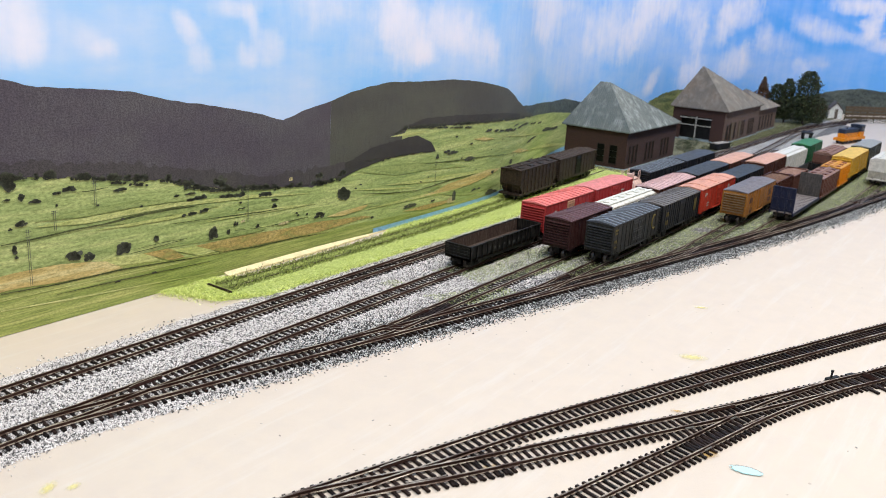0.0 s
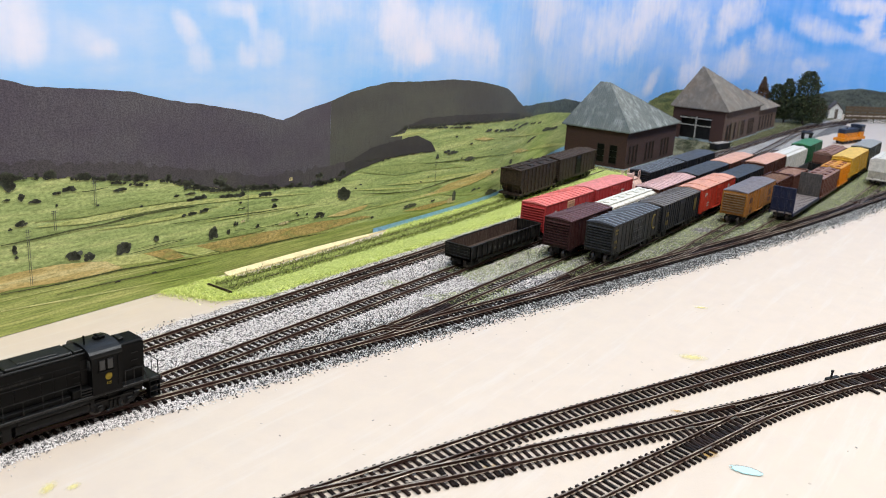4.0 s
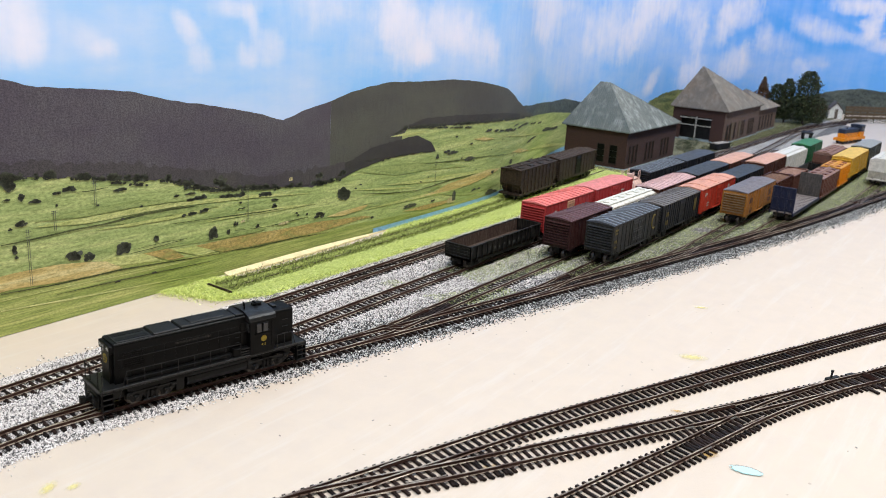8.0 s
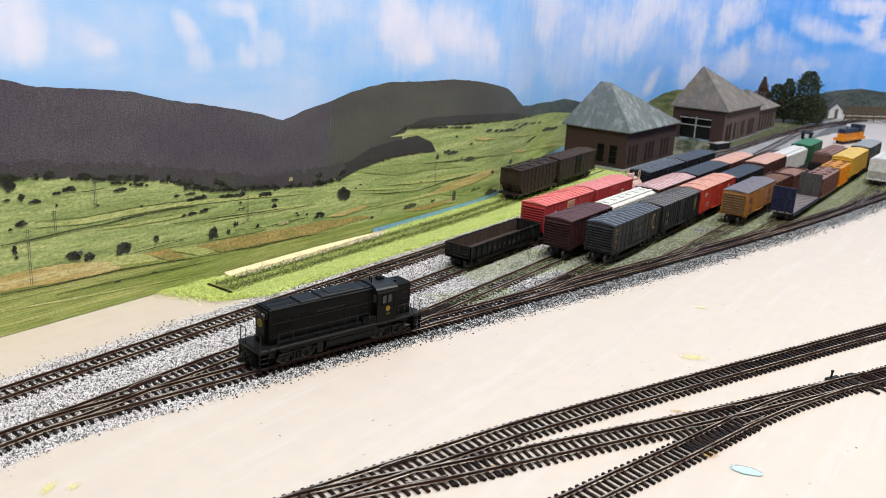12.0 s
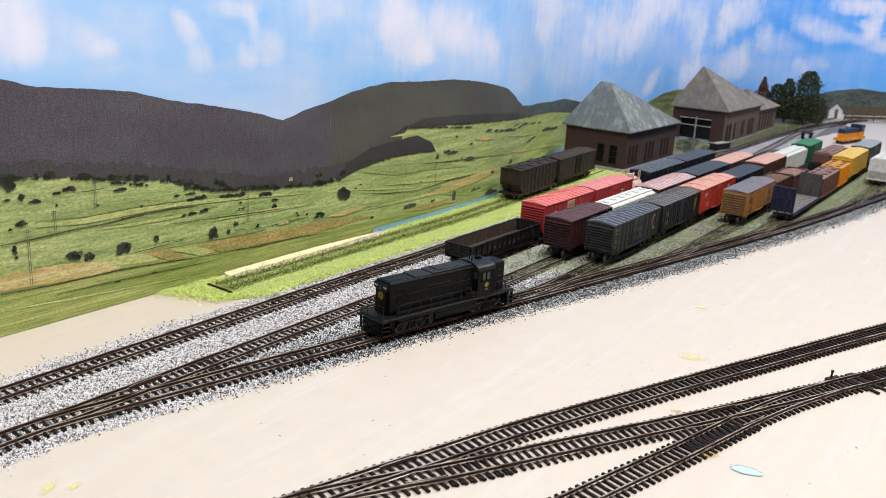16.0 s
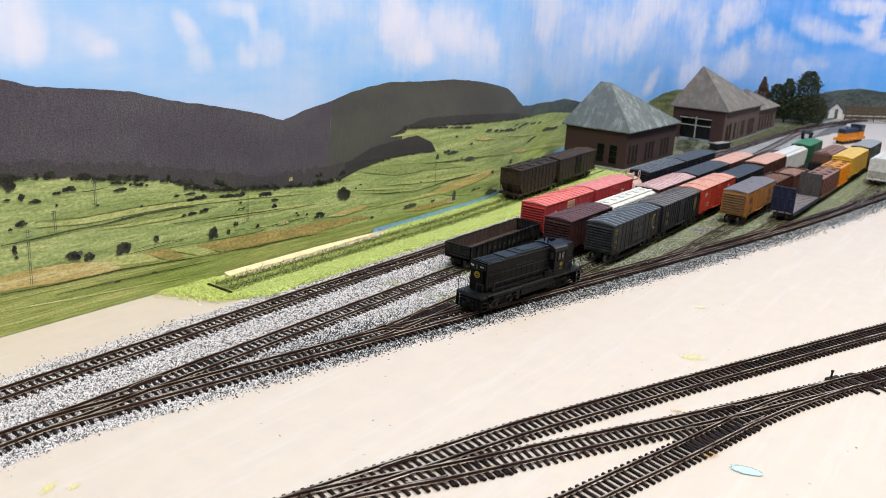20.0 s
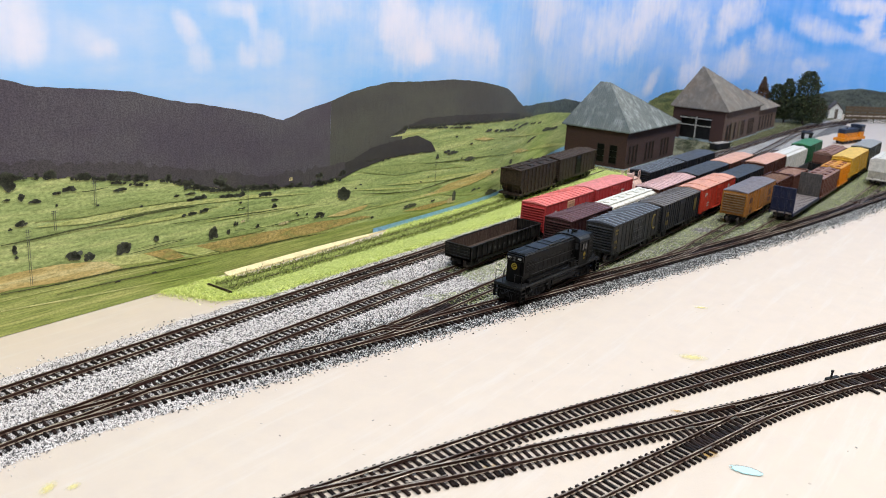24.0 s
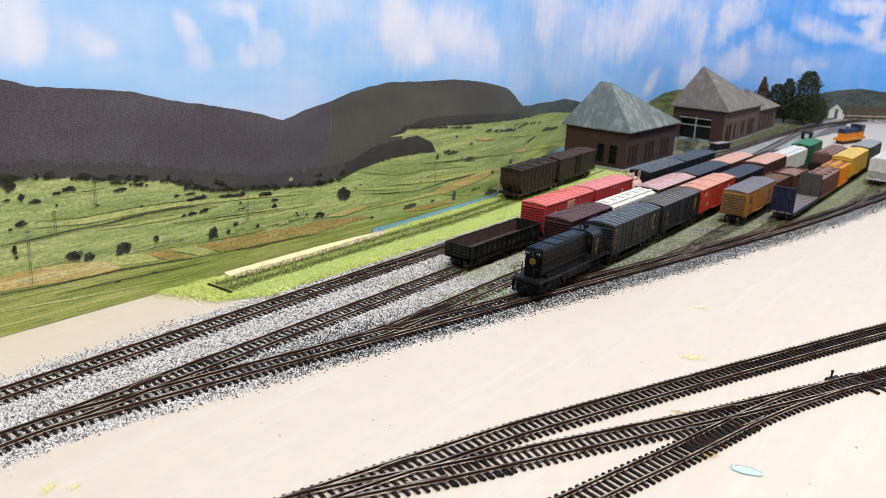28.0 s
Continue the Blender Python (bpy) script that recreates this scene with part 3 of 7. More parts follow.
field("light_field", M_LIGHTFIELD, 0.0039, (0.3893, 0.0938, 0.0942), (0.4388, 0.0884, 0.0944), (0.4906, 0.089, 0.0947), (0.5339, 0.0889, 0.0931), (0.6323, 0.0829, 0.0874), (0.7355, 0.0741, 0.0745))
field("green_field", M_DARKFIELD, 0.0036, (0.3899, 0.0986, 0.0990), (0.4393, 0.0949, 0.1025), (0.491, 0.0959, 0.1027), (0.5553, 0.0935, 0.0939))
field("hedge_line", M_DARKLINE, 0.0044, (0.4291, 0.1197, 0.1202), (0.4462, 0.1183, 0.1193), (0.464, 0.1198, 0.1202))
field("hedge_line", M_DARKLINE, 0.0044, (0.5331, 0.0711, 0.0715), (0.6077, 0.0661, 0.0674), (0.6576, 0.063, 0.0644), (0.6932, 0.0622, 0.0626))
field("light_field", M_LIGHTFIELD, 0.0039, (0.5766, 0.0653, 0.0657), (0.6239, 0.0634, 0.0673), (0.6932, 0.0606, 0.0647), (0.7507, 0.0594, 0.0598))
field("hedge_line", M_DARKLINE, 0.0044, (0.4852, 0.0493, 0.0497), (0.5117, 0.0492, 0.0504), (0.5503, 0.0517, 0.0521))
field("hedge_line", M_DARKLINE, 0.0044, (0.4918, 0.0527, 0.0531), (0.5255, 0.0531, 0.0537), (0.5539, 0.0520, 0.0524))
field("green_field", M_DARKFIELD, 0.0036, (0.485, 0.0450, 0.0454), (0.5323, 0.0462, 0.0487), (0.5916, 0.0433, 0.0472), (0.6404, 0.0406, 0.0453), (0.6663, 0.0417, 0.0421))
field("hedge_line", M_DARKLINE, 0.0044, (0.6196, 0.0483, 0.0486), (0.6663, 0.0439, 0.0446), (0.7216, 0.0439, 0.0454), (0.7362, 0.0438, 0.0442))
field("hedge_line", M_DARKLINE, 0.0044, (0.5952, 0.0275, 0.0278), (0.6488, 0.0227, 0.0241), (0.7124, 0.0214, 0.0228), (0.7724, 0.0179, 0.0182))
field("light_field", M_LIGHTFIELD, 0.0039, (0.3535, 0.0326, 0.0336), (0.4175, 0.0312, 0.0323), (0.4907, 0.0279, 0.0291), (0.5532, 0.0264, 0.0268))
field("hedge_line", M_DARKLINE, 0.0044, (0.3541, 0.0388, 0.0398), (0.4065, 0.0355, 0.0366), (0.4755, 0.0343, 0.0361), (0.5317, 0.0303, 0.0316), (0.6071, 0.0253, 0.0257))
field("hedge_line", M_DARKLINE, 0.0044, (0.4058, 0.0261, 0.0265), (0.4648, 0.0244, 0.0256), (0.5314, 0.0217, 0.0229), (0.5832, 0.0199, 0.0203))
field("yellow_line", M_LIGHTFIELD, 0.0039, (0.3527, 0.0233, 0.0243), (0.4166, 0.0179, 0.0196), (0.5033, 0.0122, 0.0134), (0.6068, 0.0042, 0.0045))
field("ochre_field", M_OCHREFIELD, 0.0042, (0.7696, 0.0388, 0.0392), (0.798, 0.0353, 0.0421), (0.8368, 0.0372, 0.0427), (0.8483, 0.0418, 0.0422))
field("light_field", M_LIGHTFIELD, 0.0039, (0.8371, 0.0359, 0.0363), (0.9091, 0.0344, 0.0377), (0.9686, 0.0334, 0.0385), (1.0347, 0.0311, 0.0373), (1.0996, 0.0347, 0.0351))
field("ochre_field", M_OCHREFIELD, 0.0042, (0.9592, 0.0352, 0.0355), (1.0043, 0.034, 0.0383), (1.0339, 0.0338, 0.0444), (1.0984, 0.034, 0.0478), (1.1521, 0.0392, 0.0507), (1.2067, 0.0459, 0.0463))
field("green_field", M_DARKFIELD, 0.0036, (0.8369, 0.0401, 0.0405), (0.8962, 0.0356, 0.0429), (0.9612, 0.0345, 0.0447), (1.0214, 0.0451, 0.0455))
field("hedge_line", M_DARKLINE, 0.0044, (0.8367, 0.0433, 0.0437), (0.8742, 0.0421, 0.0425))
field("light_field", M_LIGHTFIELD, 0.0039, (0.8825, 0.0641, 0.0645), (0.9461, 0.0575, 0.0625), (1.048, 0.0502, 0.0582), (1.1329, 0.0486, 0.0533), (1.2065, 0.0474, 0.0478))
field("hedge_line", M_DARKLINE, 0.0044, (0.836, 0.0584, 0.0588), (0.8956, 0.0502, 0.0518), (0.961, 0.0455, 0.0463), (1.0488, 0.0493, 0.0511), (1.1243, 0.0491, 0.0495))
field("light_field", M_LIGHTFIELD, 0.0039, (0.8133, 0.0669, 0.0673), (0.8827, 0.0576, 0.0607), (0.9537, 0.0510, 0.0513))
field("stubble_field", M_STUBBLE, 0.0042, (0.9255, 0.0202, 0.0205), (0.9772, 0.0142, 0.0212), (1.0288, 0.0144, 0.0198), (1.0525, 0.0172, 0.0175))
field("light_field", M_LIGHTFIELD, 0.0039, (1.1043, 0.1056, 0.1060), (1.1358, 0.1002, 0.1075), (1.1766, 0.0994, 0.0998))
field("ochre_field", M_OCHREFIELD, 0.0042, (1.1043, 0.1056, 0.1060), (1.1361, 0.1002, 0.1057), (1.1725, 0.0994, 0.0998))
field("ochre_field", M_OCHREFIELD, 0.0042, (1.2681, 0.0649, 0.0654), (1.3199, 0.0562, 0.0638), (1.4277, 0.0445, 0.0449))
field("light_field", M_LIGHTFIELD, 0.0039, (1.4271, 0.0451, 0.0455), (1.5335, 0.034, 0.0401), (1.6808, 0.0193, 0.0258), (1.7709, 0.0120, 0.0125))
field("light_field", M_LIGHTFIELD, 0.0039, (1.1976, 0.1008, 0.1013), (1.3476, 0.0824, 0.0857), (1.5481, 0.0617, 0.0621))
field("light_field", M_LIGHTFIELD, 0.0039, (0.8903, 0.1291, 0.1295), (0.9274, 0.1278, 0.1326), (0.9699, 0.1295, 0.1299))
field("light_field", M_LIGHTFIELD, 0.0039, (0.9826, 0.1133, 0.1137), (1.0263, 0.1114, 0.1119))
field("hedge_line", M_DARKLINE, 0.0044, (0.9646, 0.0833, 0.0837), (1.0455, 0.0776, 0.0793), (1.1484, 0.0733, 0.0743), (1.2846, 0.0611, 0.0615))
field("green_field", M_DARKFIELD, 0.0036, (0.8343, 0.0877, 0.0881), (0.9053, 0.0749, 0.0909), (0.9853, 0.0729, 0.0847), (1.0955, 0.0641, 0.0645))
field("green_field", M_DARKFIELD, 0.0036, (1.0197, 0.0297, 0.0301), (1.1004, 0.0172, 0.0331), (1.2277, 0.0193, 0.0197))
field("light_field", M_LIGHTFIELD, 0.0039, (0.6662, 0.0972, 0.0976), (0.7021, 0.0915, 0.0949), (0.7402, 0.0862, 0.0866))


def printed_trees():
    rng = random.Random(5)
    vs, fs, uv = [], [], []

    def leafy(u, z, w, h):
        for _ in range(17):
            a = rng.uniform(-0.34, 0.34)
            cu, cz = u + a * w, z + h * rng.uniform(0.18, 0.78 - 0.7 * abs(a))
            n, base = 9, len(vs)
            for i in range(n):
                a = 2 * math.pi * i / n
                r = rng.uniform(0.14, 0.25)
                q, zz = cu + w * r * math.cos(a), cz + h * r * math.sin(a) * 0.8
                x, y = on_wall(q, 0.0046)
                vs.append((x, y, max(0.002, zz)))
                uv.append((q, zz))
            fs.append(tuple(range(base, base + n)))
    def hedgerow(u0, z0, u1, z1, n, w, h):
        for i in range(n):
            t, q = (i + rng.uniform(0.1, 0.9)) / n, rng.uniform(0.7, 1.25)
            leafy(u0 + (u1 - u0) * t, z0 + (z1 - z0) * t - 0.0006, w * q, h * q)

    leafy(0.4781, 0.0496, 0.0158, 0.0172)
    leafy(0.4253, 0.0545, 0.0169, 0.0142)
    leafy(0.4408, 0.0512, 0.0116, 0.0116)
    leafy(0.3694, 0.0718, 0.005, 0.0112)
    leafy(0.5153, 0.0557, 0.0081, 0.0077)
    leafy(0.5892, 0.0431, 0.014, 0.0185)
    leafy(0.6098, 0.045, 0.0048, 0.0091)
    leafy(0.6205, 0.0535, 0.0074, 0.0065)
    leafy(0.6524, 0.0451, 0.0069, 0.0061)
    leafy(0.6787, 0.0643, 0.0081, 0.0075)
    leafy(0.7553, 0.0389, 0.0183, 0.0102)
    leafy(0.3675, 0.1261, 0.0146, 0.0225)
    leafy(0.3793, 0.1188, 0.0065, 0.009)
    leafy(0.3909, 0.115, 0.0124, 0.005)
    leafy(0.366, 0.1209, 0.0077, 0.0029)
    leafy(0.4241, 0.1209, 0.0143, 0.0068)
    leafy(0.412, 0.1201, 0.0086, 0.0041)
    leafy(0.4771, 0.1138, 0.016, 0.0044)
    leafy(0.5418, 0.0985, 0.007, 0.0035)
    leafy(0.559, 0.0983, 0.0144, 0.003)
    leafy(0.4112, 0.1091, 0.0027, 0.0032)
    leafy(0.4523, 0.1031, 0.0035, 0.0022)
    leafy(0.4997, 0.0944, 0.0045, 0.0029)
    leafy(0.377, 0.0962, 0.011, 0.0081)
    leafy(0.7986, 0.054, 0.0282, 0.0231)
    leafy(0.8576, 0.0213, 0.0072, 0.0048)
    leafy(0.9414, 0.0227, 0.0297, 0.0076)
    leafy(0.9985, 0.0229, 0.0119, 0.0043)
    leafy(0.8768, 0.0973, 0.006, 0.0046)
    leafy(0.8546, 0.0961, 0.0046, 0.003)
    leafy(0.8662, 0.097, 0.0048, 0.0031)
    leafy(0.7912, 0.0816, 0.0053, 0.0037)
    leafy(1.0038, 0.0868, 0.0089, 0.0076)
    leafy(1.0286, 0.0924, 0.0185, 0.006)
    leafy(1.0444, 0.0889, 0.0317, 0.0061)
    leafy(1.0952, 0.0725, 0.0343, 0.009)
    leafy(1.3289, 0.1023, 0.0774, 0.0043)
    leafy(1.4496, 0.0614, 0.0969, 0.0059)
    leafy(1.0969, 0.0981, 0.0086, 0.0036)
    leafy(1.0526, 0.1129, 0.008, 0.0035)
    leafy(1.2606, 0.0444, 0.0175, 0.0114)
    leafy(1.4112, 0.0178, 0.1561, 0.0095)
    leafy(1.1762, 0.0063, 0.0462, 0.0138)
    leafy(1.114, 0.0219, 0.0143, 0.0047)
    leafy(1.13, 0.0222, 0.0112, 0.0038)
    leafy(1.1744, 0.0409, 0.0112, 0.0078)
    leafy(0.8221, 0.067, 0.0044, 0.003)
    leafy(0.832, 0.0709, 0.0056, 0.003)
    leafy(0.4691, 0.0228, 0.0062, 0.0029)
    leafy(0.5118, 0.0224, 0.0067, 0.0031)
    leafy(0.754, 0.0888, 0.014, 0.0113)
    leafy(0.598, 0.0988, 0.0202, 0.0174)
    hedgerow(0.4678, 0.1223, 0.4837, 0.1207, 4, 0.0054, 0.0044)
    hedgerow(0.4874, 0.1185, 0.5078, 0.1151, 5, 0.0056, 0.0045)
    hedgerow(0.5537, 0.0918, 0.5803, 0.0921, 5, 0.0079, 0.0048)
    hedgerow(0.5986, 0.0893, 0.6306, 0.0858, 6, 0.0102, 0.0063)
    hedgerow(0.6559, 0.082, 0.6751, 0.0805, 3, 0.0104, 0.0066)
    hedgerow(0.676, 0.0749, 0.6886, 0.0723, 2, 0.008, 0.0034)
    hedgerow(0.5482, 0.0763, 0.5814, 0.0769, 5, 0.0079, 0.0054)
    hedgerow(0.6239, 0.0725, 0.6338, 0.0716, 3, 0.005, 0.002)
    hedgerow(0.9807, 0.1336, 1.0967, 0.1244, 9, 0.0128, 0.0033)
    hedgerow(1.148, 0.1136, 1.2834, 0.1007, 8, 0.0203, 0.0055)
    hedgerow(0.5347, 0.1155, 0.5556, 0.1078, 5, 0.0084, 0.0052)
    hedgerow(0.5555, 0.1049, 0.5865, 0.0986, 6, 0.0102, 0.0071)
    hedgerow(0.5864, 0.0973, 0.6323, 0.092, 6, 0.0092, 0.0056)
    hedgerow(0.7502, 0.0807, 0.7911, 0.0839, 5, 0.0101, 0.0057)
    hedgerow(0.9024, 0.1317, 0.9219, 0.1377, 3, 0.01, 0.0038)
    hedgerow(0.9245, 0.1375, 0.9806, 0.1344, 6, 0.009, 0.0031)
    hedgerow(0.8338, 0.1015, 0.9838, 0.1006, 14, 0.008, 0.003)
    hedgerow(1.5468, 0.0674, 1.6691, 0.0582, 4, 0.0501, 0.0072)
    hedgerow(0.3775, 0.1397, 0.4082, 0.1346, 4, 0.004, 0.0015)
    hedgerow(1.2687, 0.1113, 1.5403, 0.0842, 6, 0.0336, 0.004)
    for i in range(80):      # the ragged foot of the woods
        u = rng.uniform(0.32, 0.80)
        z = float(np.interp(u, [0.30, 0.39, 0.465, 0.535, 0.60, 0.66, 0.76, 0.80], [0.143, 0.140, 0.128, 0.117, 0.099, 0.091, 0.083, 0.092]))
        s = rng.uniform(0.5, 1.4)
        leafy(u, z - 0.0025, 0.008 * s, 0.008 * s)
    for i in range(70):
        u = rng.uniform(0.92, 1.42)
        leafy(u, float(np.interp(u, [0.92, 1.01, 1.2, 1.36, 1.44], [0.139, 0.135, 0.127, 0.116, 0.108])) - 0.002, 0.010, 0.007)
    for i in range(26):
        u, t = rng.uniform(0.3, 1.4), rng.uniform(0.25, 0.95)
        leafy(u, 0.03 + (meadow_top(u) - 0.035) * t * 0.75, 0.004, 0.0035)
    ob = raw("printed_trees", vs, fs, M_TREEPRINT, backdrop)
    layer = ob.data.uv_layers.new(name="print")
    for lp in ob.data.loops:
        layer.data[lp.index].uv = uv[lp.vertex_index]
    ob["kind"] = "stuff"


printed_trees()
M_HOUSEPRINT = print_mat("house_print", [(0.3, (0.62, 0.50, 0.22)), (0.7, (0.78, 0.66, 0.36))], 60.0, 60.0)
for hu, hz, hw, hh in ((1.037, 0.0135, 0.020, 0.010), (0.686, 0.0425, 0.016, 0.0035), (0.628, 0.056, 0.006, 0.003), (0.702, 0.094, 0.006, 0.005)):
    strip("printed_house", hu, hu + hw, lambda u: hz, lambda u: hz + hh * (1 - 0.6 * abs((u - hu) / hw - 0.5)), 0.0048, M_HOUSEPRINT, backdrop, step=0.002)
strip("printed_steeple", 1.050, 1.060, lambda u: 0.016, lambda u: 0.032 - 0.9 * abs(u - 1.055), 0.0049, M_TREEPRINT, backdrop, step=0.001)


def pylon(u, z0, z1):
    """a faint lattice mast in the print"""
    w = 0.0009
    for du in (-w, w):
        strip("printed_mast", u + du - 0.00025, u + du + 0.00025, lambda q: z0, lambda q: z1, 0.0047, M_MAST, backdrop, step=0.0005)
    for f in (0.86, 0.95):
        zz = z0 + (z1 - z0) * f
        strip("printed_mast", u - 0.003, u + 0.003, lambda q: zz, lambda q: zz + 0.0005, 0.00475, M_MAST, backdrop, step=0.003)


M_MAST = print_mat("mast_print", [(0.3, (0.16, 0.17, 0.11)), (0.7, (0.24, 0.25, 0.17))], 60.0, 60.0)
pylon(0.3824, 0.0408, 0.0929)
pylon(0.4499, 0.1035, 0.1289)
pylon(0.6379, 0.0557, 0.0963)
pylon(0.4085, 0.0873, 0.1062)
pylon(1.0007, 0.0457, 0.0842)
M_BLUETAPE = paint("blue_painted_edge", lin(136, 184, 216), 0.5, 0.3, (0.5, 0.5, 0.5), 0.0, False)
tape = strip("blue_edge", 0.86, 1.95, lambda u: 0.0, lambda u: 0.0072 if u < 1.3 else 0.011, 0.0055, M_BLUETAPE, backdrop)
tape["label"] = "blue unprinted lower edge of the backdrop"

# ---- ballast, turf
LADDER = Line([(-1.2, 0.532), (0.0, 0.532), (0.25, 0.532), (0.30, 0.529), (0.336, 0.5215), (0.426, 0.502), (0.643, 0.453), (0.896, 0.397), (1.005, 0.372), (1.287, 0.309), (1.46, 0.276), (1.62, 0.25), (1.82, 0.22), (2.2, 0.17), (2.8, 0.12)])


def smooth(a, b, x):
    t = min(1.0, max(0.0, (x - a) / (b - a)))
    return t * t * (3 - 2 * t)


def bed_front(x):
    return LADDER.y_of(x) + 0.42 * smooth(1.95, 2.45, x) - 0.026 - 0.012 * smooth(0.55, 0.95, x) + 0.004 * noise.noise((x * 25, 3, 0)) + 0.002 * noise.noise((x * 90, 8, 0))


def bed_back(x):
    return 0.630 + 0.003 * noise.noise((x * 30, 9, 0)) + 0.0015 * noise.noise((x * 110, 1, 0))


def bed():
    n, m = 560, 8
    vs = []
    for i in range(n + 1):
        x = -0.3 + 3.3 * i / n
        a, b = bed_front(x), bed_back(x)
        for j in range(m + 1):
            t = j / m
            z = 0.0022 * min(1.0, 6 * t, 6 * (1 - t)) - 0.0006
            vs.append((x, a + (b - a) * t, z + 0.0004 * noise.noise((x * 60, t * 30, 2))))
    k = m + 1
    fs = [(i * k + j, (i + 1) * k + j, (i + 1) * k + j + 1, i * k + j + 1) for i in range(n) for j in range(m)]
    return tagged(raw("ballast_bed", vs, fs, M_BALLAST_GAPS), "grey crushed stone ballast bed under the yard tracks", "ballast", kind="structure")


bed()


def stones(name, count, x0, x1, pick, size, material, seed, label):
    """loose stones: uneven eight-sided grains scattered where pick(x, y) says so"""
    rng = np.random.default_rng(seed)
    oct_v = np.array([(1, 0, 0), (-1, 0, 0), (0, 1, 0), (0, -1, 0), (0, 0, 1), (0, 0, -0.6)])
    oct_f = np.array([(0, 2, 4), (2, 1, 4), (1, 3, 4), (3, 0, 4), (2, 0, 5), (1, 2, 5), (3, 1, 5), (0, 3, 5)])
    pts = []
    while len(pts) < count:
        x = x0 + (x1 - x0) * rng.random()
        a, b = bed_front(x) - 0.002, bed_back(x) + 0.003
        y = a + (b - a) * rng.random()
        if rng.random() < 0.004:      # strays that rolled off the bed
            s = abs(rng.normal()) * 0.0045
            pts.append((x, a - s if x > 0.5 or rng.random() < 0.6 else b + s, 0.0002))
            continue
        if rng.random() < pick(x, y, a, b):
            t = (y - a) / (b - a)
            pts.append((x, y, 0.0022 * min(1.0, 6 * t, 6 * (1 - t)) - 0.0003))
    p = np.array(pts)
    ang, sc = rng.random(count) * 6.28, size * rng.uniform(0.6, 1.5, (count, 3))
    v = oct_v[None] * sc[:, None, :] * rng.uniform(0.7, 1.3, (count, 6, 1))
    c, s = np.cos(ang)[:, None], np.sin(ang)[:, None]
    v = np.stack([v[..., 0] * c - v[..., 1] * s, v[..., 0] * s + v[..., 1] * c, v[..., 2]], -1) + p[:, None, :]
    f = oct_f[None] + 6 * np.arange(count)[:, None, None]
    ob = raw(name, v.reshape(-1, 3).tolist(), f.reshape(-1, 3).tolist(), material)
    return tagged(ob, label, "gravel", kind="stuff")


def front_dark(x, y, a):
    return smooth(0.36, 0.58, x) * (1 - smooth(0.040, 0.085, y - a))


def in_track(x, y):
    """1 between the rails and just outside them, 0 away from the yard tracks"""
    d = min(abs(y - 0.597), abs(y - 0.5315) if x > 0.3 else 9, abs(y - LADDER.y_of(x)), abs(y - 0.468) if x > 0.6 else 9, abs(y - 0.42) if x > 0.8 else 9)
    return 1 - smooth(0.0125, 0.0165, d)


stones("ballast_stones", 84000, 0.12, 1.35, lambda x, y, a, b: (1 - 0.9 * front_dark(x, y, a)) * (1 - 0.85 * smooth(0.75, 1.1, x) * (1 - smooth(0.495, 0.515, y))) * (1 - 0.5 * in_track(x, y)), 0.00076, M_STONE, 11, "loose pale grey ballast stones round the ties")
stones("dark_ballast_stones", 32000, 0.35, 2.0, lambda x, y, a, b: (front_dark(x, y, a) + 0.05) * (1 - 0.75 * in_track(x, y)), 0.00076, M_STONE_DARK, 12, "black and white ballast stones along the ladder track")


def fibres(name, count, where, length, width, lean, material, seed, label, z=0.0012):
    """turf fibres: one narrow leaning triangle each"""
    rng = np.random.default_rng(seed)
    vs = np.zeros((count, 3, 3))
    for i in range(count):
        x, y = where(rng)
        a, h = rng.random() * 6.283, length * rng.uniform(0.5, 1.3)
        dx, dy = math.cos(a), math.sin(a)
        l = lean * rng.uniform(0.2, 1.2) * h
        b = rng.random() * 6.283
        vs[i] = ((x - dx * width, y - dy * width, z), (x + dx * width, y + dy * width, z), (x + l * math.cos(b), y + l * math.sin(b), z + h))
    ob = raw(name, vs.reshape(-1, 3).tolist(), np.arange(count * 3).reshape(-1, 3).tolist(), material)
    return tagged(ob, label, "grass", kind="stuff")


def wall_y(x):
    return float(np.interp(x, WALL.p[:900, 0], WALL.p[:900, 1]))


def turf_front(x):
    return 0.624 + 0.004 * noise.noise((x * 40, 4, 0)) + 0.003 * noise.noise((x * 160, 6, 0)) + 0.024 * (1 - smooth(0.545, 0.592, x)) + 0.03 * max(0.0, (0.545 - x) / 0.012) ** 1.5


def turf_back(x):
    gap = 0.022 * smooth(0.585, 0.615, x) * (1 - smooth(0.84, 0.9, x))
    return max(turf_front(x) + 0.0005, min(wall_y(x), 0.9) - 0.002 - gap)


def turf_sheet():
    n, m = 400, 10
    vs = []
    for i in range(n + 1):
        x = 0.524 + 1.048 * i / n
        a, b = turf_front(x), turf_back(x)
        for j in range(m + 1):
            t = j / m
            vs.append((x, a + (b - a) * t, -0.0002 + (0.0008 + 0.0018 * smooth(0.53, 0.6, x)) * min(1, 6 * t) * min(1.0, 0.1 + 8 * (1 - t)) * smooth(0.524, 0.545, x) + 0.0005 * noise.noise((x * 50, t * 12, 3)) * smooth(0.53, 0.55, x)))
    k = m + 1
    fs = [(i * k + j, (i + 1) * k + j, (i + 1) * k + j + 1, i * k + j + 1) for i in range(n) for j in range(m)]
    return tagged(raw("turf", vs, fs, M_TURF), "bright yellow-green static grass strip beside the yard", "grass", kind="structure")


turf_sheet()
M_SOIL = turf_mat("soil_and_weed", [(0.36, (0.10, 0.11, 0.03)), (0.5, (0.34, 0.40, 0.09)), (0.64, (0.62, 0.68, 0.22))])


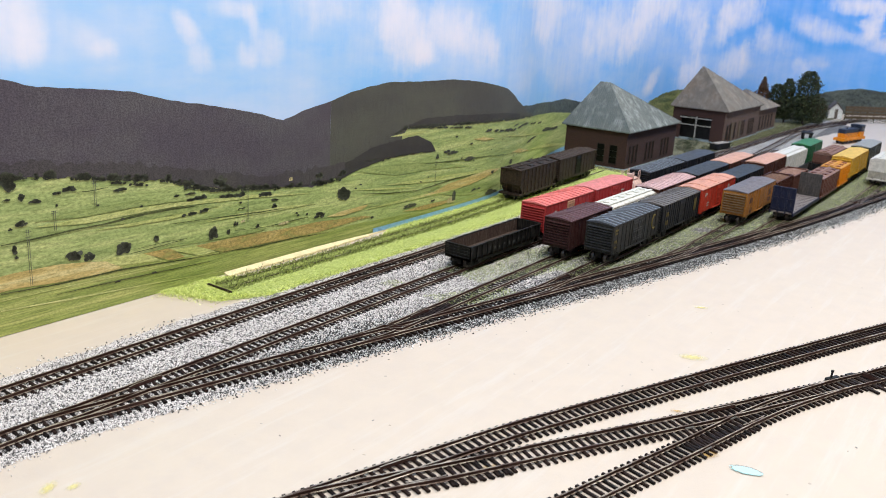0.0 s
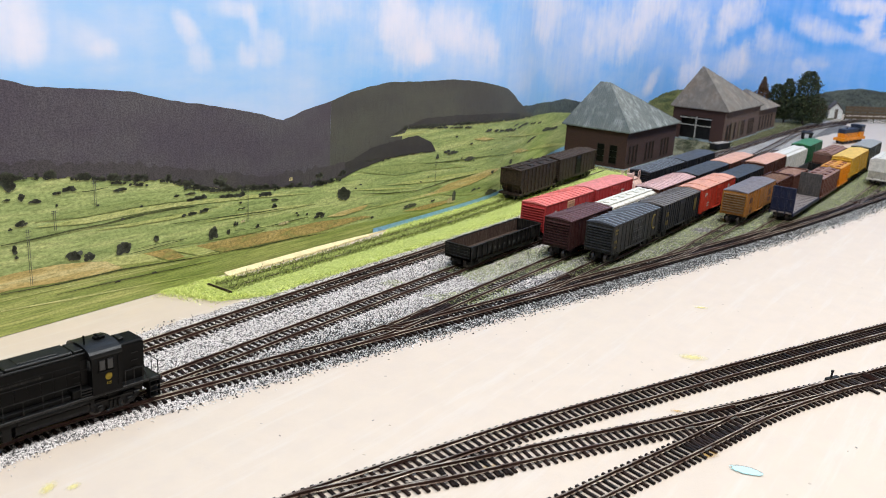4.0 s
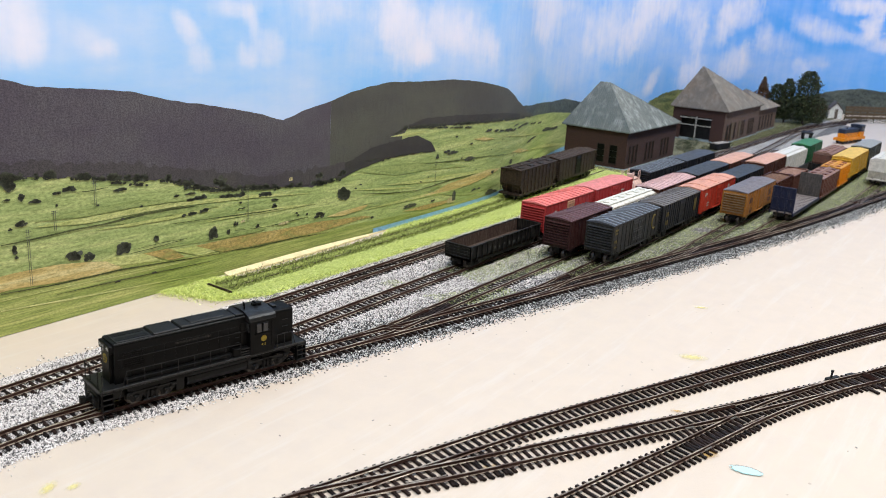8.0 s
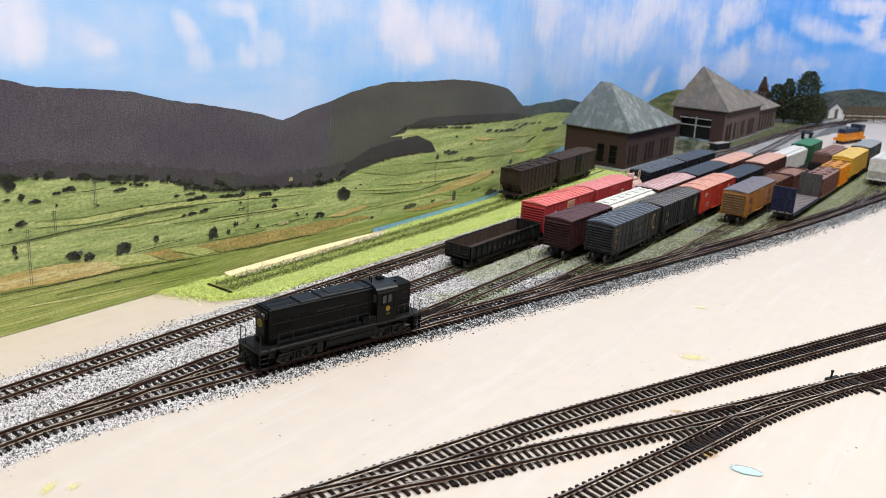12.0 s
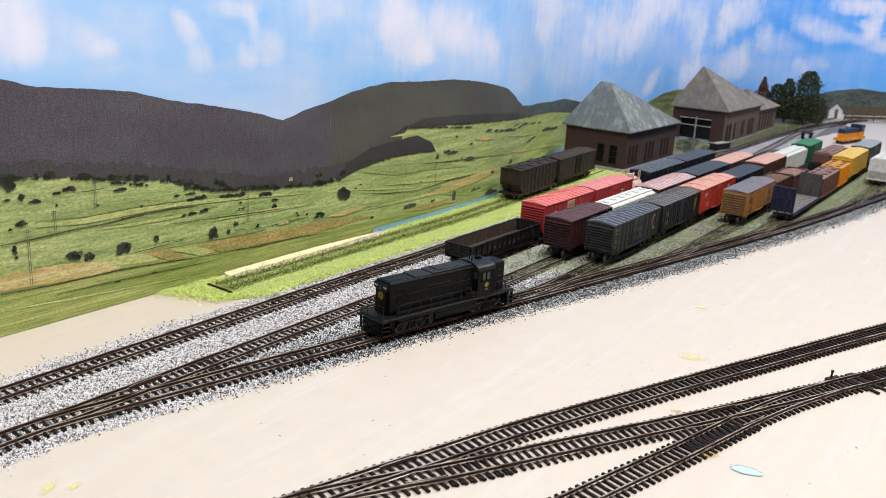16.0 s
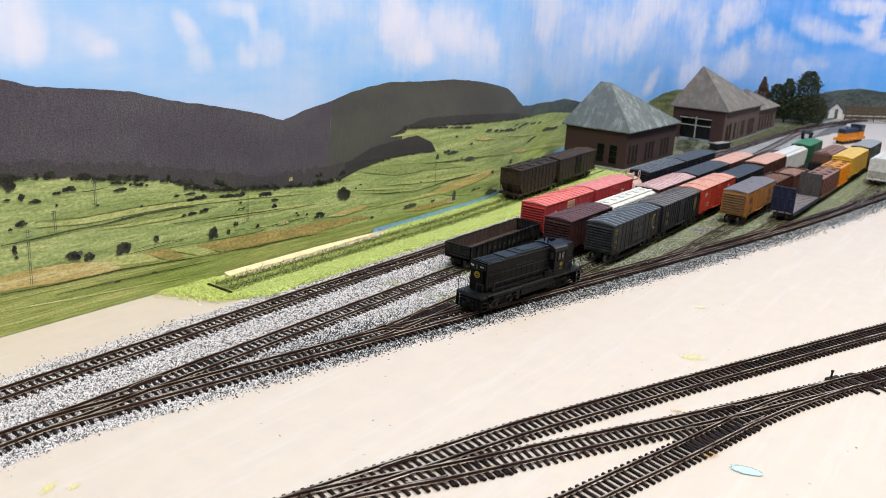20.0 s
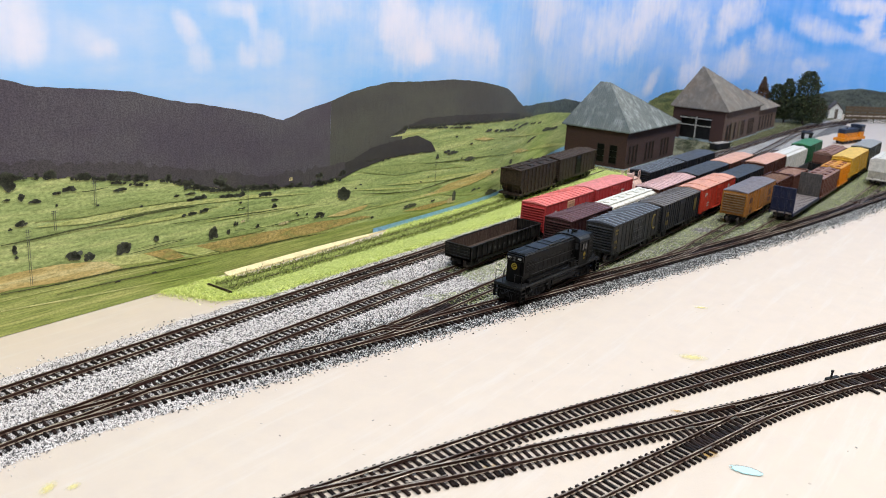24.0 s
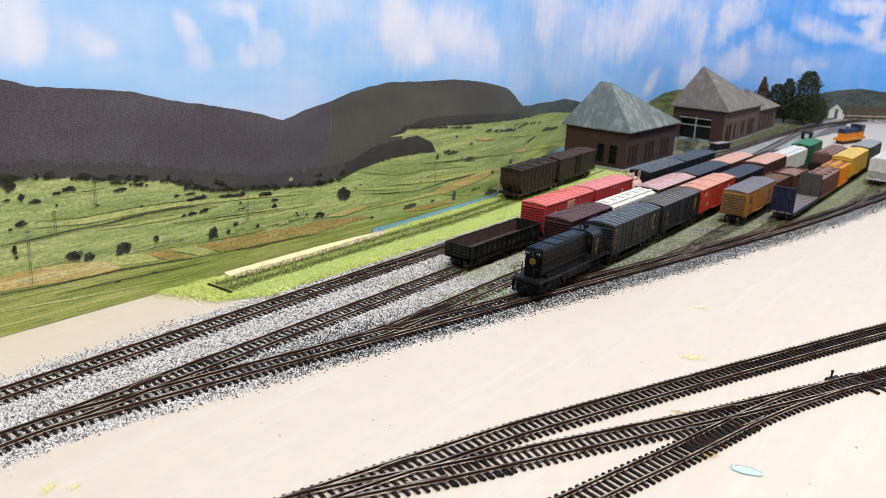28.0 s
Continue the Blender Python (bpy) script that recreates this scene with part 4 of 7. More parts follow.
def soil_ridge():
    n, vs = 160, []
    for i in range(n + 1):
        x = 0.566 + 0.75 * i / n
        y = 0.6745 + 0.0115 * smooth(0.95, 1.25, x)
        h = 0.0032 * smooth(0.564, 0.572, x) * (1 - 0.8 * smooth(0.9, 1.3, x))
        for dy, k in ((-0.0165, -0.1), (-0.0140, 0.9), (-0.006, 1.0), (0.006, 1.05), (0.013, 0.95), (0.017, -0.1)):
            vs.append((x, y + dy + 0.0012 * noise.noise((x * 120, dy * 90, 1)), max(-0.0006, h * k + 0.0005 * noise.noise((x * 160, dy * 200, 4)))))
    fs = [(i * 6 + j, i * 6 + 6 + j, i * 6 + 7 + j, i * 6 + 1 + j) for i in range(n) for j in range(5)]
    return tagged(raw("soil_ridge", vs, fs, M_SOIL), "low ridge of weedy soil under the disused track", "soil", kind="structure")


soil_ridge()
M_SCRUB = turf_mat("scrub", [(0.36, (0.07, 0.062, 0.045)), (0.5, (0.17, 0.16, 0.09)), (0.64, (0.38, 0.38, 0.24))])
M_SCRUBBLADE = blade_mat("scrub_fibre", [(0.0, (0.03, 0.028, 0.015)), (0.5, (0.12, 0.13, 0.05)), (1.0, (0.40, 0.42, 0.20))])


def scrub_sheet():
    n, m = 160, 8
    vs = []
    for i in range(n + 1):
        x = 1.572 + 1.75 * i / n
        a, b = turf_front(x) - 0.03 * smooth(2.6, 2.8, x), min(wall_y(x), 0.92) - 0.002
        for j in range(m + 1):
            t = j / m
            vs.append((x, a + (b - a) * t, 0.0006 + 0.0012 * min(1, 5 * t) + 0.0008 * noise.noise((x * 30, t * 9, 3))))
    k = m + 1
    fs = [(i * k + j, (i + 1) * k + j, (i + 1) * k + j + 1, i * k + j + 1) for i in range(n) for j in range(m)]
    return tagged(raw("scrub", vs, fs, M_SCRUB), "brown and olive scrub ground round the engine houses", "scrub", kind="structure")


scrub_sheet()


def scrub_spot(rng):
    x = 1.58 + 1.6 * rng.random()
    return x, 0.62 + 0.05 * rng.random() ** 1.5


def turf_spot(rng):
    x = 0.526 + 1.124 * rng.random() ** 1.2
    a, b = turf_front(x), turf_back(x)
    if x < 0.56 or rng.random() < 0.08:
        a -= abs(rng.normal()) * 0.006
    x += min(0.0, rng.normal() * 0.008) if x < 0.55 else 0.0
    return x, min(wall_y(x) - 0.003, a + (b - a) * rng.random())


def weed_spot(rng):
    x = 0.57 + 0.75 * rng.random() ** 1.1
    lane = (-0.009, 0.009)[rng.integers(2)] + rng.normal() * 0.004
    return x, 0.6745 + 0.010 * smooth(1.0, 1.25, x) + lane


def yard_spot(rng):
    while True:
        x = 0.70 + 1.5 * rng.random()
        y = LADDER.y_of(x) + 0.01 + 0.12 * rng.random()
        if y < 0.60 and noise.noise((x * 14, y * 22, 1)) + 0.5 * smooth(0.75, 1.1, x) > -0.02:
            return x, y


fibres("grass_fibres", 76000, turf_spot, 0.0020, 0.00042, 1.9, M_BLADE, 21, "bright yellow-green static grass fibres")
fibres("scrub_tufts", 9000, scrub_spot, 0.0045, 0.0006, 0.9, M_SCRUBBLADE, 24, "brown and olive tufts along the engine houses", 0.001)
fibres("weeds", 11000, weed_spot, 0.0036, 0.0004, 0.9, M_WEED, 22, "dark weeds overgrowing a disused track", 0.003)
fibres("yard_weeds", 80000, yard_spot, 0.0014, 0.00036, 1.8, M_YARDTURF, 23, "dull green turf between the yard tracks", 0.0024)

# ---- tracks
GAUGE, TIE_STEP = 0.0165, 0.0068
RAIL_PROFILE = [(-0.0011, 0), (0.0011, 0), (0.0011, 0.0004), (0.0003, 0.0007), (0.0003, 0.0022), (0.00055, 0.0024), (0.00055, 0.0031), (-0.00055, 0.0031), (-0.00055, 0.0024), (-0.0003, 0.0022), (-0.0003, 0.0007), (-0.0011, 0.0004)]


def tie_mesh(length, foot=0.0002):
    half = 0.00142 if foot < 0.001 else 0.00122
    bm = boxes((-half, half, -length / 2, length / 2, foot, 0.0030))
    bmesh.ops.bevel(bm, geom=[e for e in bm.edges if e.verts[0].co.z > 0.0028 and e.verts[1].co.z > 0.0028], offset=0.0003, segments=1, affect="EDGES")
    for side in (-1, 1):
        box(bm, -0.0009, 0.0009, side * GAUGE / 2 - 0.0019, side * GAUGE / 2 + 0.0019, 0.0030, 0.0035)
    me = bpy.data.meshes.new("tie")
    bm.to_mesh(me)
    bm.free()
    me.materials.append(M_TIE)
    return me


TIES = {}


def track(name, line, x0, x1, label, near=(9, 9), covers=(), ties_from=-9.0, drop=0.0, group="yard tracks", jitter=0.0, ties_to=9.0):
    """two rails on ties along a line, from x0 to x1; ties within near=(xa, xb) are pieces of their own"""
    t = thing(name, Matrix.Identity(4), label, "model track", group)
    s0, s1 = line.s_of(x0), line.s_of(x1)
    n = max(2, int((s1 - s0) / 0.008))
    np_ = len(RAIL_PROFILE)
    for side in (1, -1):
        vs = []
        for i in range(n + 1):
            x, y, a = line.at(s0 + (s1 - s0) * i / n)
            for p, z in RAIL_PROFILE:
                o = side * GAUGE / 2 + p
                vs.append((x - math.sin(a) * o, y + math.cos(a) * o, RAIL_TOP - 0.0031 + z - drop))
        fs = [(i * np_ + j, i * np_ + (j + 1) % np_, (i + 1) * np_ + (j + 1) % np_, (i + 1) * np_ + j) for i in range(n) for j in range(np_)]
        fs += [tuple(range(np_)), tuple(n * np_ + j for j in range(np_))[::-1]]
        raw("rail", vs, fs, M_RAIL, t)
    rng = random.Random(len(name) + int(x0 * 100))
    rest_v, rest_f = [], []
    s = s0 + 0.002
    while s < s1:
        x, y, a = line.at(s)
        if ties_from <= x <= ties_to:
            reach = 0.0146 if 0.001 < drop < 0.0018 else 0.0139
            lo, hi = -reach, reach
            for other in covers:
                ox = x
                if other.p[0, 0] <= ox <= other.p[-1, 0]:
                    d = (other.y_of(ox) - y) * math.cos(a)
                    if abs(d) < 0.030 and abs(d) > 0.0004:
                        lo, hi = min(lo, d - reach), max(hi, d + reach)
            length, off = hi - lo, (hi + lo) / 2
            key = (round(length * 1000), 0.001 < drop < 0.0018)
            if key not in TIES:
                TIES[key] = tie_mesh(length, 0.0013 if 0.001 < drop < 0.0018 else 0.0002)
            turn = math.degrees(a) + rng.uniform(-1, 1) * (0.6 + jitter)
            m = pose(x - math.sin(a) * off, y + math.cos(a) * off, -drop, 0, 0, turn)
            if near[0] <= x <= near[1]:
                o = new("tie", TIES[key])
                o.parent = t
                o.matrix_basis = m
            else:
                b = len(rest_v)
                for cx, cy, cz in ((-1, -1, 0), (1, -1, 0), (1, 1, 0), (-1, 1, 0), (-1, -1, 1), (1, -1, 1), (1, 1, 1), (-1, 1, 1)):
                    v = m @ Vector((cx * 0.0015, cy * length / 2, 0.0002 + 0.0028 * cz))
                    rest_v.append(tuple(v))
                rest_f += [tuple(b + q for q in f) for f in ((4, 5, 6, 7), (0, 1, 5, 4), (1, 2, 6, 5), (2, 3, 7, 6), (3, 0, 4, 7))]
        s += TIE_STEP * rng.uniform(0.97, 1.03)
    if rest_v:
        raw("far_tie", rest_v, rest_f, M_TIE, t)["kind"] = "stuff"
    return t


def on_board(pts):
    """the loose tracks lie without ballast, a little lower than the yard"""
    return [(1.004 * x, 1.004 * y) for x, y in pts]


T1 = Line([(-1.2, 0.596), (0.5, 0.5975), (1.5, 0.596), (2.1, 0.605), (2.8, 0.588), (3.3, 0.50)])
T2 = Line([(-1.2, 0.532), (1.0, 0.5315), (2.5, 0.532)])
TC = Line([(0.48, 0.4895), (0.54, 0.4765), (0.60, 0.4695), (0.66, 0.468), (1.2, 0.468), (2.5, 0.468)])
TD = Line([(0.66, 0.4492), (0.70, 0.4405), (0.75, 0.4295), (0.80, 0.4225), (0.86, 0.42), (1.3, 0.42), (2.5, 0.42)])
TE = Line([(0.96, 0.3825), (1.0, 0.3732), (1.05, 0.3645), (1.10, 0.361), (1.17, 0.36), (1.6, 0.36), (2.6, 0.36)])
TF = Line([(1.18, 0.333), (1.22, 0.324), (1.28, 0.3155), (1.35, 0.3135), (1.7, 0.313), (2.6, 0.313)])
TG = Line([(1.5, 0.2693), (1.58, 0.257), (1.66, 0.2505), (1.75, 0.249), (2.6, 0.249)])
TX = Line([(1.74, 0.5325), (1.95, 0.534), (2.3, 0.555), (2.65, 0.572), (3.1, 0.535)])
T0 = Line([(0.572, 0.6745), (0.8, 0.6745), (1.0, 0.677), (1.2, 0.687), (1.5, 0.703), (1.56, 0.706)])
F1 = Line(on_board([(0.10, 0.385), (0.24, 0.354), (0.353, 0.323), (0.441, 0.295), (0.5, 0.276), (0.554, 0.2555), (0.67, 0.2095), (0.817, 0.151), (0.965, 0.0915), (1.4, -0.09)]))
F2 = Line(on_board([(0.29, 0.341), (0.34, 0.3255), (0.392, 0.298), (0.422, 0.2805), (0.467, 0.2565), (0.51, 0.234), (0.604, 0.1835), (0.658, 0.1555), (0.6944, 0.1380), (0.724, 0.1230), (0.7559, 0.1075), (0.7905, 0.0905), (0.8152, 0.0785), (0.8416, 0.0667), (1.2, -0.095)]))
F3 = Line(on_board([(0.25, 0.238), (0.40, 0.208), (0.468, 0.191), (0.525, 0.1755), (0.559, 0.166), (0.6261, 0.1492), (0.6586, 0.1405), (0.6989, 0.1280), (0.7363, 0.1138), (0.7745, 0.0982), (0.805, 0.0835)]))

track("model_track", T1, -0.4, 3.25, "rusty rails on dark ties in pale ballast along the grass", near=(0.2, 1.1))
track("model_track", T2, 0.27, 2.2, "rusty rails on dark ties leading to the gondola", near=(0.2, 0.9), ties_from=0.40, drop=0.0001)
track("ladder_track", LADDER, -0.4, 2.2, "ladder track with switches, brown rails on dark ties", near=(0.1, 1.25), covers=(T2, TC, TD, TE, TF))
track("model_track", TC, 0.48, 2.2, "yard track in turfed ballast leading to the maroon boxcar", near=(0.5, 1.0), ties_from=0.625, drop=0.0001)
track("model_track", TD, 0.67, 2.2, "yard track in turfed ballast leading to the charcoal boxcar", near=(0.5, 1.0), ties_from=0.835, drop=0.0001)
track("model_track", TE, 0.97, 2.2, "yard track in turfed ballast leading to the ochre boxcar", near=(0.9, 1.32), ties_from=1.14, drop=0.0001)
track("model_track", TF, 1.19, 2.2, "yard track leading to the blue bulkhead flat car", ties_from=1.36, drop=0.0001)
track("model_track", TG, 1.51, 2.2, "yard track leading to the white tank car", ties_from=1.66, drop=0.0001)
track("model_track", TX, 1.76, 3.05, "brown track in grey ballast crossing the lot beyond the yard", drop=0.0004)
track("overgrown_track", T0, 0.573, 1.56, "disused track half buried in weeds and grass", near=(0.57, 0.9), drop=0.0020, jitter=2.0)
FG = "tracks on the bare board"
track("model_track", F1, 0.1, 1.38, "flexible track on black plastic ties, laid on the bare board", near=(0.28, 1.1), covers=(F2,), drop=0.0012, group=FG)
track("model_track", F2, 0.295, 1.15, "flexible track on black plastic ties, laid on the bare board", near=(0.28, 1.1), ties_from=0.425, covers=(F3,), drop=0.0013, group=FG)
track("model_track", F3, 0.27, 0.80, "flexible track on black plastic ties joining a switch", near=(0.28, 1.1), drop=0.0014, group=FG, ties_to=0.648)


def guard_rails():
    """check rails and frogs of the switches"""
    for x, line, side, l in ((0.375, T2, 1, 0.03), (0.375, LADDER, -1, 0.03), (0.652, TC, 1, 0.03), (0.652, LADDER, -1, 0.03), (0.866, TD, 1, 0.03), (0.866, LADDER, -1, 0.03),
                             (1.133, TE, 1, 0.03), (1.133, LADDER, -1, 0.03), (0.412, F1, 1, 0.03), (0.412, F2, -1, 0.03), (0.652, F2, 1, 0.03), (0.652, F3, -1, 0.03)):
        s = line.s_of(x)
        vs = []
        for i in range(7):
            px, py, a = line.at(s + l * (i / 6 - 0.5))
            flare = 0.0007 * max(0, abs(i - 3) - 2)
            o = side * (GAUGE / 2 - 0.0021 - flare)
            for d, z in ((-0.0005, 0.0028), (0.0005, 0.0028), (0.0005, 0.0056), (-0.0005, 0.0056)):
                vs.append((px - math.sin(a) * (o + d), py + math.cos(a) * (o + d), z - (0.0012 if line in (F1, F2, F3) else 0.0)))
        fs = [(i * 4 + j, i * 4 + (j + 1) % 4, (i + 1) * 4 + (j + 1) % 4, (i + 1) * 4 + j) for i in range(6) for j in range(4)] + [(0, 1, 2, 3), (27, 26, 25, 24)]
        tagged(raw("guard_rail", vs, fs, M_RAIL), "short brown guard rail inside a switch", "guard rail", "guard rails of the switches")


guard_rails()

M_JOINER = paint("dull_nickel", (0.38, 0.36, 0.34), 0.4, 0.2, metal=0.6)
for jl, jx, js in ((F2, 0.610, -1), (F3, 0.585, -1), (F3, 0.645, 1), (F1, 0.70, -1)):
    jX, jY, jA = jl.at(jl.s_of(jx))
    jo = link_bm("rail_joiner", boxes((-0.0045, 0.0045, -0.0012, 0.0012, 0, 0.0016), bevel=0.0003), M_JOINER)
    jo.matrix_basis = pose(jX - math.sin(jA) * js * GAUGE / 2, jY + math.cos(jA) * js * GAUGE / 2, 0.0014, 0, 0, math.degrees(jA))
    tagged(jo, "small dull metal rail joiner clasping a rail joint", "rail joiner", "rail joiners")
M_BLACK = paint("black_plastic", (0.012, 0.012, 0.013), 0.5, 0.15)


def switch_throw(x, y, turn):
    t = thing("switch_throw", pose(x, y, 0, 0, 0, turn), "small black switch throw on long ties beside the rails", "switch throw")
    for hx in (0.0075, 0.0200):
        part("head_block", boxes((hx, hx + 0.0034, -0.0225, 0.0165, 0.0001, 0.0019), bevel=0.0003), M_TIE, t)
    part("throw_bar", boxes((-0.0085, -0.0062, -0.0100, 0.0150, 0.0010, 0.0019), bevel=0.0002), M_BLACK, t)
    part("base", boxes((-0.0130, 0.0030, 0.0125, 0.0172, 0.0001, 0.0030), bevel=0.0005), M_BLACK, t)
    lever = part("lever", tubes(((-0.0070, 0.0148, 0.003), (-0.0064, 0.0150, 0.0085)), r=0.0010, n=8), M_BLACK, t)
    part("knob", tubes(((-0.0064, 0.0150, 0.0082), (-0.0063, 0.0150, 0.0098)), r=0.0014, n=8), M_BLACK, lever)
    part("cover_plate", boxes((0.0130, 0.0230, 0.0125, 0.0160, 0.0001, 0.0028), bevel=0.0006), M_BLACK, t)
    return t


switch_throw(0.7892, 0.0926, -26)

# stains
# grey rim offset to the far side: the broken edge's shadow, painted
blot("paint_chip_edge_shadow", 0.5752, 0.1214, 0.0114, 0.0054, -77, 0.00025, M_CHIPSHADOW, "grey edge of the chipped paint with its shadow put into the colour", 1.0)
blot("paint_chip", 0.574, 0.121, 0.0115, 0.0052, -77, 0.0004, M_CHIP, "pale blue bare patch where the paint has chipped off", 1.0)
for i, (sx, sy, rx, ry, tn, mt) in enumerate(((0.897, 0.267, 0.010, 0.005, -60, M_YELLOW_STAIN), (0.751, 0.224, 0.016, 0.008, -60, M_YELLOW_STAIN), (0.248, 0.461, 0.010, 0.005, 30, M_YELLOW_STAIN), (0.259, 0.451, 0.006, 0.004, 10, M_YELLOW_STAIN),
                                             (0.577, 0.151, 0.012, 0.006, -40, M_OCHRE_STAIN), (0.631, 0.194, 0.007, 0.003, -60, M_OCHRE_STAIN), (0.456, 0.262, 0.010, 0.004, -30, M_OCHRE_STAIN))):
    blot("glue_stain", sx, sy, rx, ry, tn, 0.0003 + 0.00002 * i, mt, "yellowed glue stain on the painted board", 2.0 + i)
for i, (sx, sy) in enumerate(((0.453, 0.367), (0.664, 0.290), (0.390, 0.402), (0.410, 0.339), (0.644, 0.248), (0.656, 0.069), (0.667, 0.065), (0.60, 0.33), (0.52, 0.41), (0.83, 0.30))):
    blot("paint_speck", sx, sy, 0.0016, 0.0006, 37 * i, 0.0004, M_OCHRE_STAIN if i % 2 else M_GRIT, "small dark speck on the painted board", 12.0 + i)

grit = random.Random(77)
for i in range(16):
    gx = grit.uniform(0.34, 1.0)
    gy = LADDER.y_of(gx) - grit.uniform(0.05, 0.22)
    blot("paint_speck", gx, gy, grit.uniform(0.0005, 0.0014), grit.uniform(0.0003, 0.0006), grit.uniform(0, 180), 0.00042, M_GRIT if i % 3 else M_OCHRE_STAIN, "small dark speck on the painted board", 40.0 + i)

# cut strip of board along the foot of the backdrop
M_STRIP = paint("bare_card", lin(228, 211, 166), 0.7, 0.05, (0.6, 0.5, 0.35), 0.0, False)


def foot_strip():
    vs = []
    n = 60
    for i in range(n + 1):
        x = 0.60 + 0.29 * i / n
        w = wall_y(x)
        a = w - 0.0125 + 0.002 * noise.noise((x * 80, 2, 0)) + 0.008 * smooth(0.74, 0.89, x)
        vs += [(x, a, 0.0), (x, a, 0.0024 - 0.0015 * smooth(0.74, 0.89, x)), (x, w - 0.0044, 0.0046 - 0.0026 * smooth(0.74, 0.89, x))]
    fs = []
    for i in range(n):
        b = 3 * i
        fs += [(b, b + 3, b + 4, b + 1), (b + 1, b + 4, b + 5, b + 2)]
    fs += [(0, 1, 2), (3 * n, 3 * n + 2, 3 * n + 1)]
    tagged(raw("foot_strip", vs, fs, M_STRIP), "rough cream plaster strip along the foot of the backdrop", "strip", kind="structure")


foot_strip()
plank = link_bm("plank", boxes((0.5640, 0.5672, 0.6560, 0.6930, 0.0, 0.0036), bevel=0.0004), M_TIE)
tagged(plank, "dark wooden plank across the end of the disused track", "plank")

# ---- rolling stock
M_UNDER = paint("underframe_black", (0.0045, 0.0042, 0.0042), 0.45, 0.25, (0.035, 0.03, 0.026), sheen=0.25)
M_WHEEL = paint("wheel_rust", (0.085, 0.070, 0.060), 0.4, 0.3, metal=0.3, sheen=0.5)
TRUCK = {}


def truck_parts():
    """side frame and wheelset meshes used by all freight cars"""
    if TRUCK:
        return TRUCK
    bm = prism([(-0.0155, 0.0045), (-0.0155, 0.0085), (-0.009, 0.0095), (-0.004, 0.0115), (0.004, 0.0115), (0.009, 0.0095), (0.0155, 0.0085), (0.0155, 0.0045), (0.012, 0.004), (0.006, 0.0022), (-0.006, 0.0022), (-0.012, 0.004)], -0.0011, 0.0011)
    for sx in (-0.0112, 0.0112):
        tube(bm, (sx, -0.0014, 0.0058), (sx, 0.0016, 0.0058), 0.0024, 8)
    for sx in (-0.002, 0.0, 0.002):
        tube(bm, (sx, -0.0016, 0.003), (sx, -0.0016, 0.009), 0.0008, 6)
    TRUCK["side_frame"] = mesh_of("side_frame", bm, M_UNDER)
    bm = bmesh.new()
    tube(bm, (0, -0.0095, 0), (0, 0.0095, 0), 0.0011, 8)
    for s in (-1, 1):
        tube(bm, (0, s * 0.0072, 0), (0, s * 0.0100, 0), 0.0057, 18)
        tube(bm, (0, s * 0.0066, 0), (0, s * 0.0073, 0), 0.0064, 18)
    TRUCK["wheelset"] = mesh_of("wheelset", bm, M_WHEEL)
    TRUCK["bolster"] = mesh_of("bolster", boxes((-0.003, 0.003, -0.0115, 0.0115, 0.004, 0.0105), bevel=0.0005), M_UNDER)
    bm = boxes((0, 0.007, -0.0009, 0.0009, 0.0065, 0.0095), (0.006, 0.0098, -0.0018, 0.0014, 0.0055, 0.0105), bevel=0.0003)
    TRUCK["coupler"] = mesh_of("coupler", bm, M_UNDER)
    return TRUCK


def running_gear(car, L, inset=0.0205):
    tp = truck_parts()
    for e in (-1, 1):
        x = e * (L / 2 - inset)
        tr = share("truck", tp["bolster"], car, pose(x, 0, 0))
        for s in (-1, 1):
            share("side_frame", tp["side_frame"], tr, pose(0, s * 0.0122, 0, 0, 0, 0 if s < 0 else 180))
        for w in (-1, 1):
            share("wheelset", tp["wheelset"], tr, pose(w * 0.0112, 0, 0.0058))
        share("coupler", tp["coupler"], car, pose(e * (L / 2), 0, 0, 0, 0, 0 if e > 0 else 180))


def ladder(bm, x, y, z0, z1, w, along, rungs=6):
    """grab irons: rungs between two stiles"""
    ax = Vector((w / 2, 0, 0)) if along == "x" else Vector((0, w / 2, 0))
    p = Vector((x, y, 0))
    for s in (-1, 1):
        tube(bm, p + ax * s + Vector((0, 0, z0)), p + ax * s + Vector((0, 0, z1)), 0.00028, 4)
    for i in range(rungs):
        z = z0 + (z1 - z0) * (i + 0.5) / rungs
        tube(bm, p - ax + Vector((0, 0, z)), p + ax + Vector((0, 0, z)), 0.00028, 4)


def plain_bars(rows, y, material, car, name="lettering"):
    """rows of small painted bars standing for lettering: (x, z, width, height)"""
    s = 1 if y > 0 else -1
    for x, z, w, h in rows:
        part(name, boxes((x - w / 2, x + w / 2, min(y, y + s * 0.00025), max(y, y + s * 0.00025), z - h / 2, z + h / 2)), material, car)


BOX_W, FLOOR, EAVE = 0.0370, 0.0138, 0.0505


def boxcar(x0, x1, y, side, roof, label, roof_ribs=12, end_ribs=9, panels=12, doors=1, door=None, walkway=False, bars=None, h=EAVE, ends=None, ribs=None, roof_label=""):
    """a boxcar standing between x0 and x1 on the track at y"""
    L = x1 - x0
    w = BOX_W / 2
    car = thing("boxcar", pose((x0 + x1) / 2, y, RAIL_TOP), label, "boxcar", "freight cars in the yard")
    part("body", boxes((-L / 2, L / 2, -w, w, FLOOR, h), bevel=0.0005), side, car)
    # roof with a low ridge, overhanging eaves and cross ribs
    ov, rise = 0.0007, 0.0030
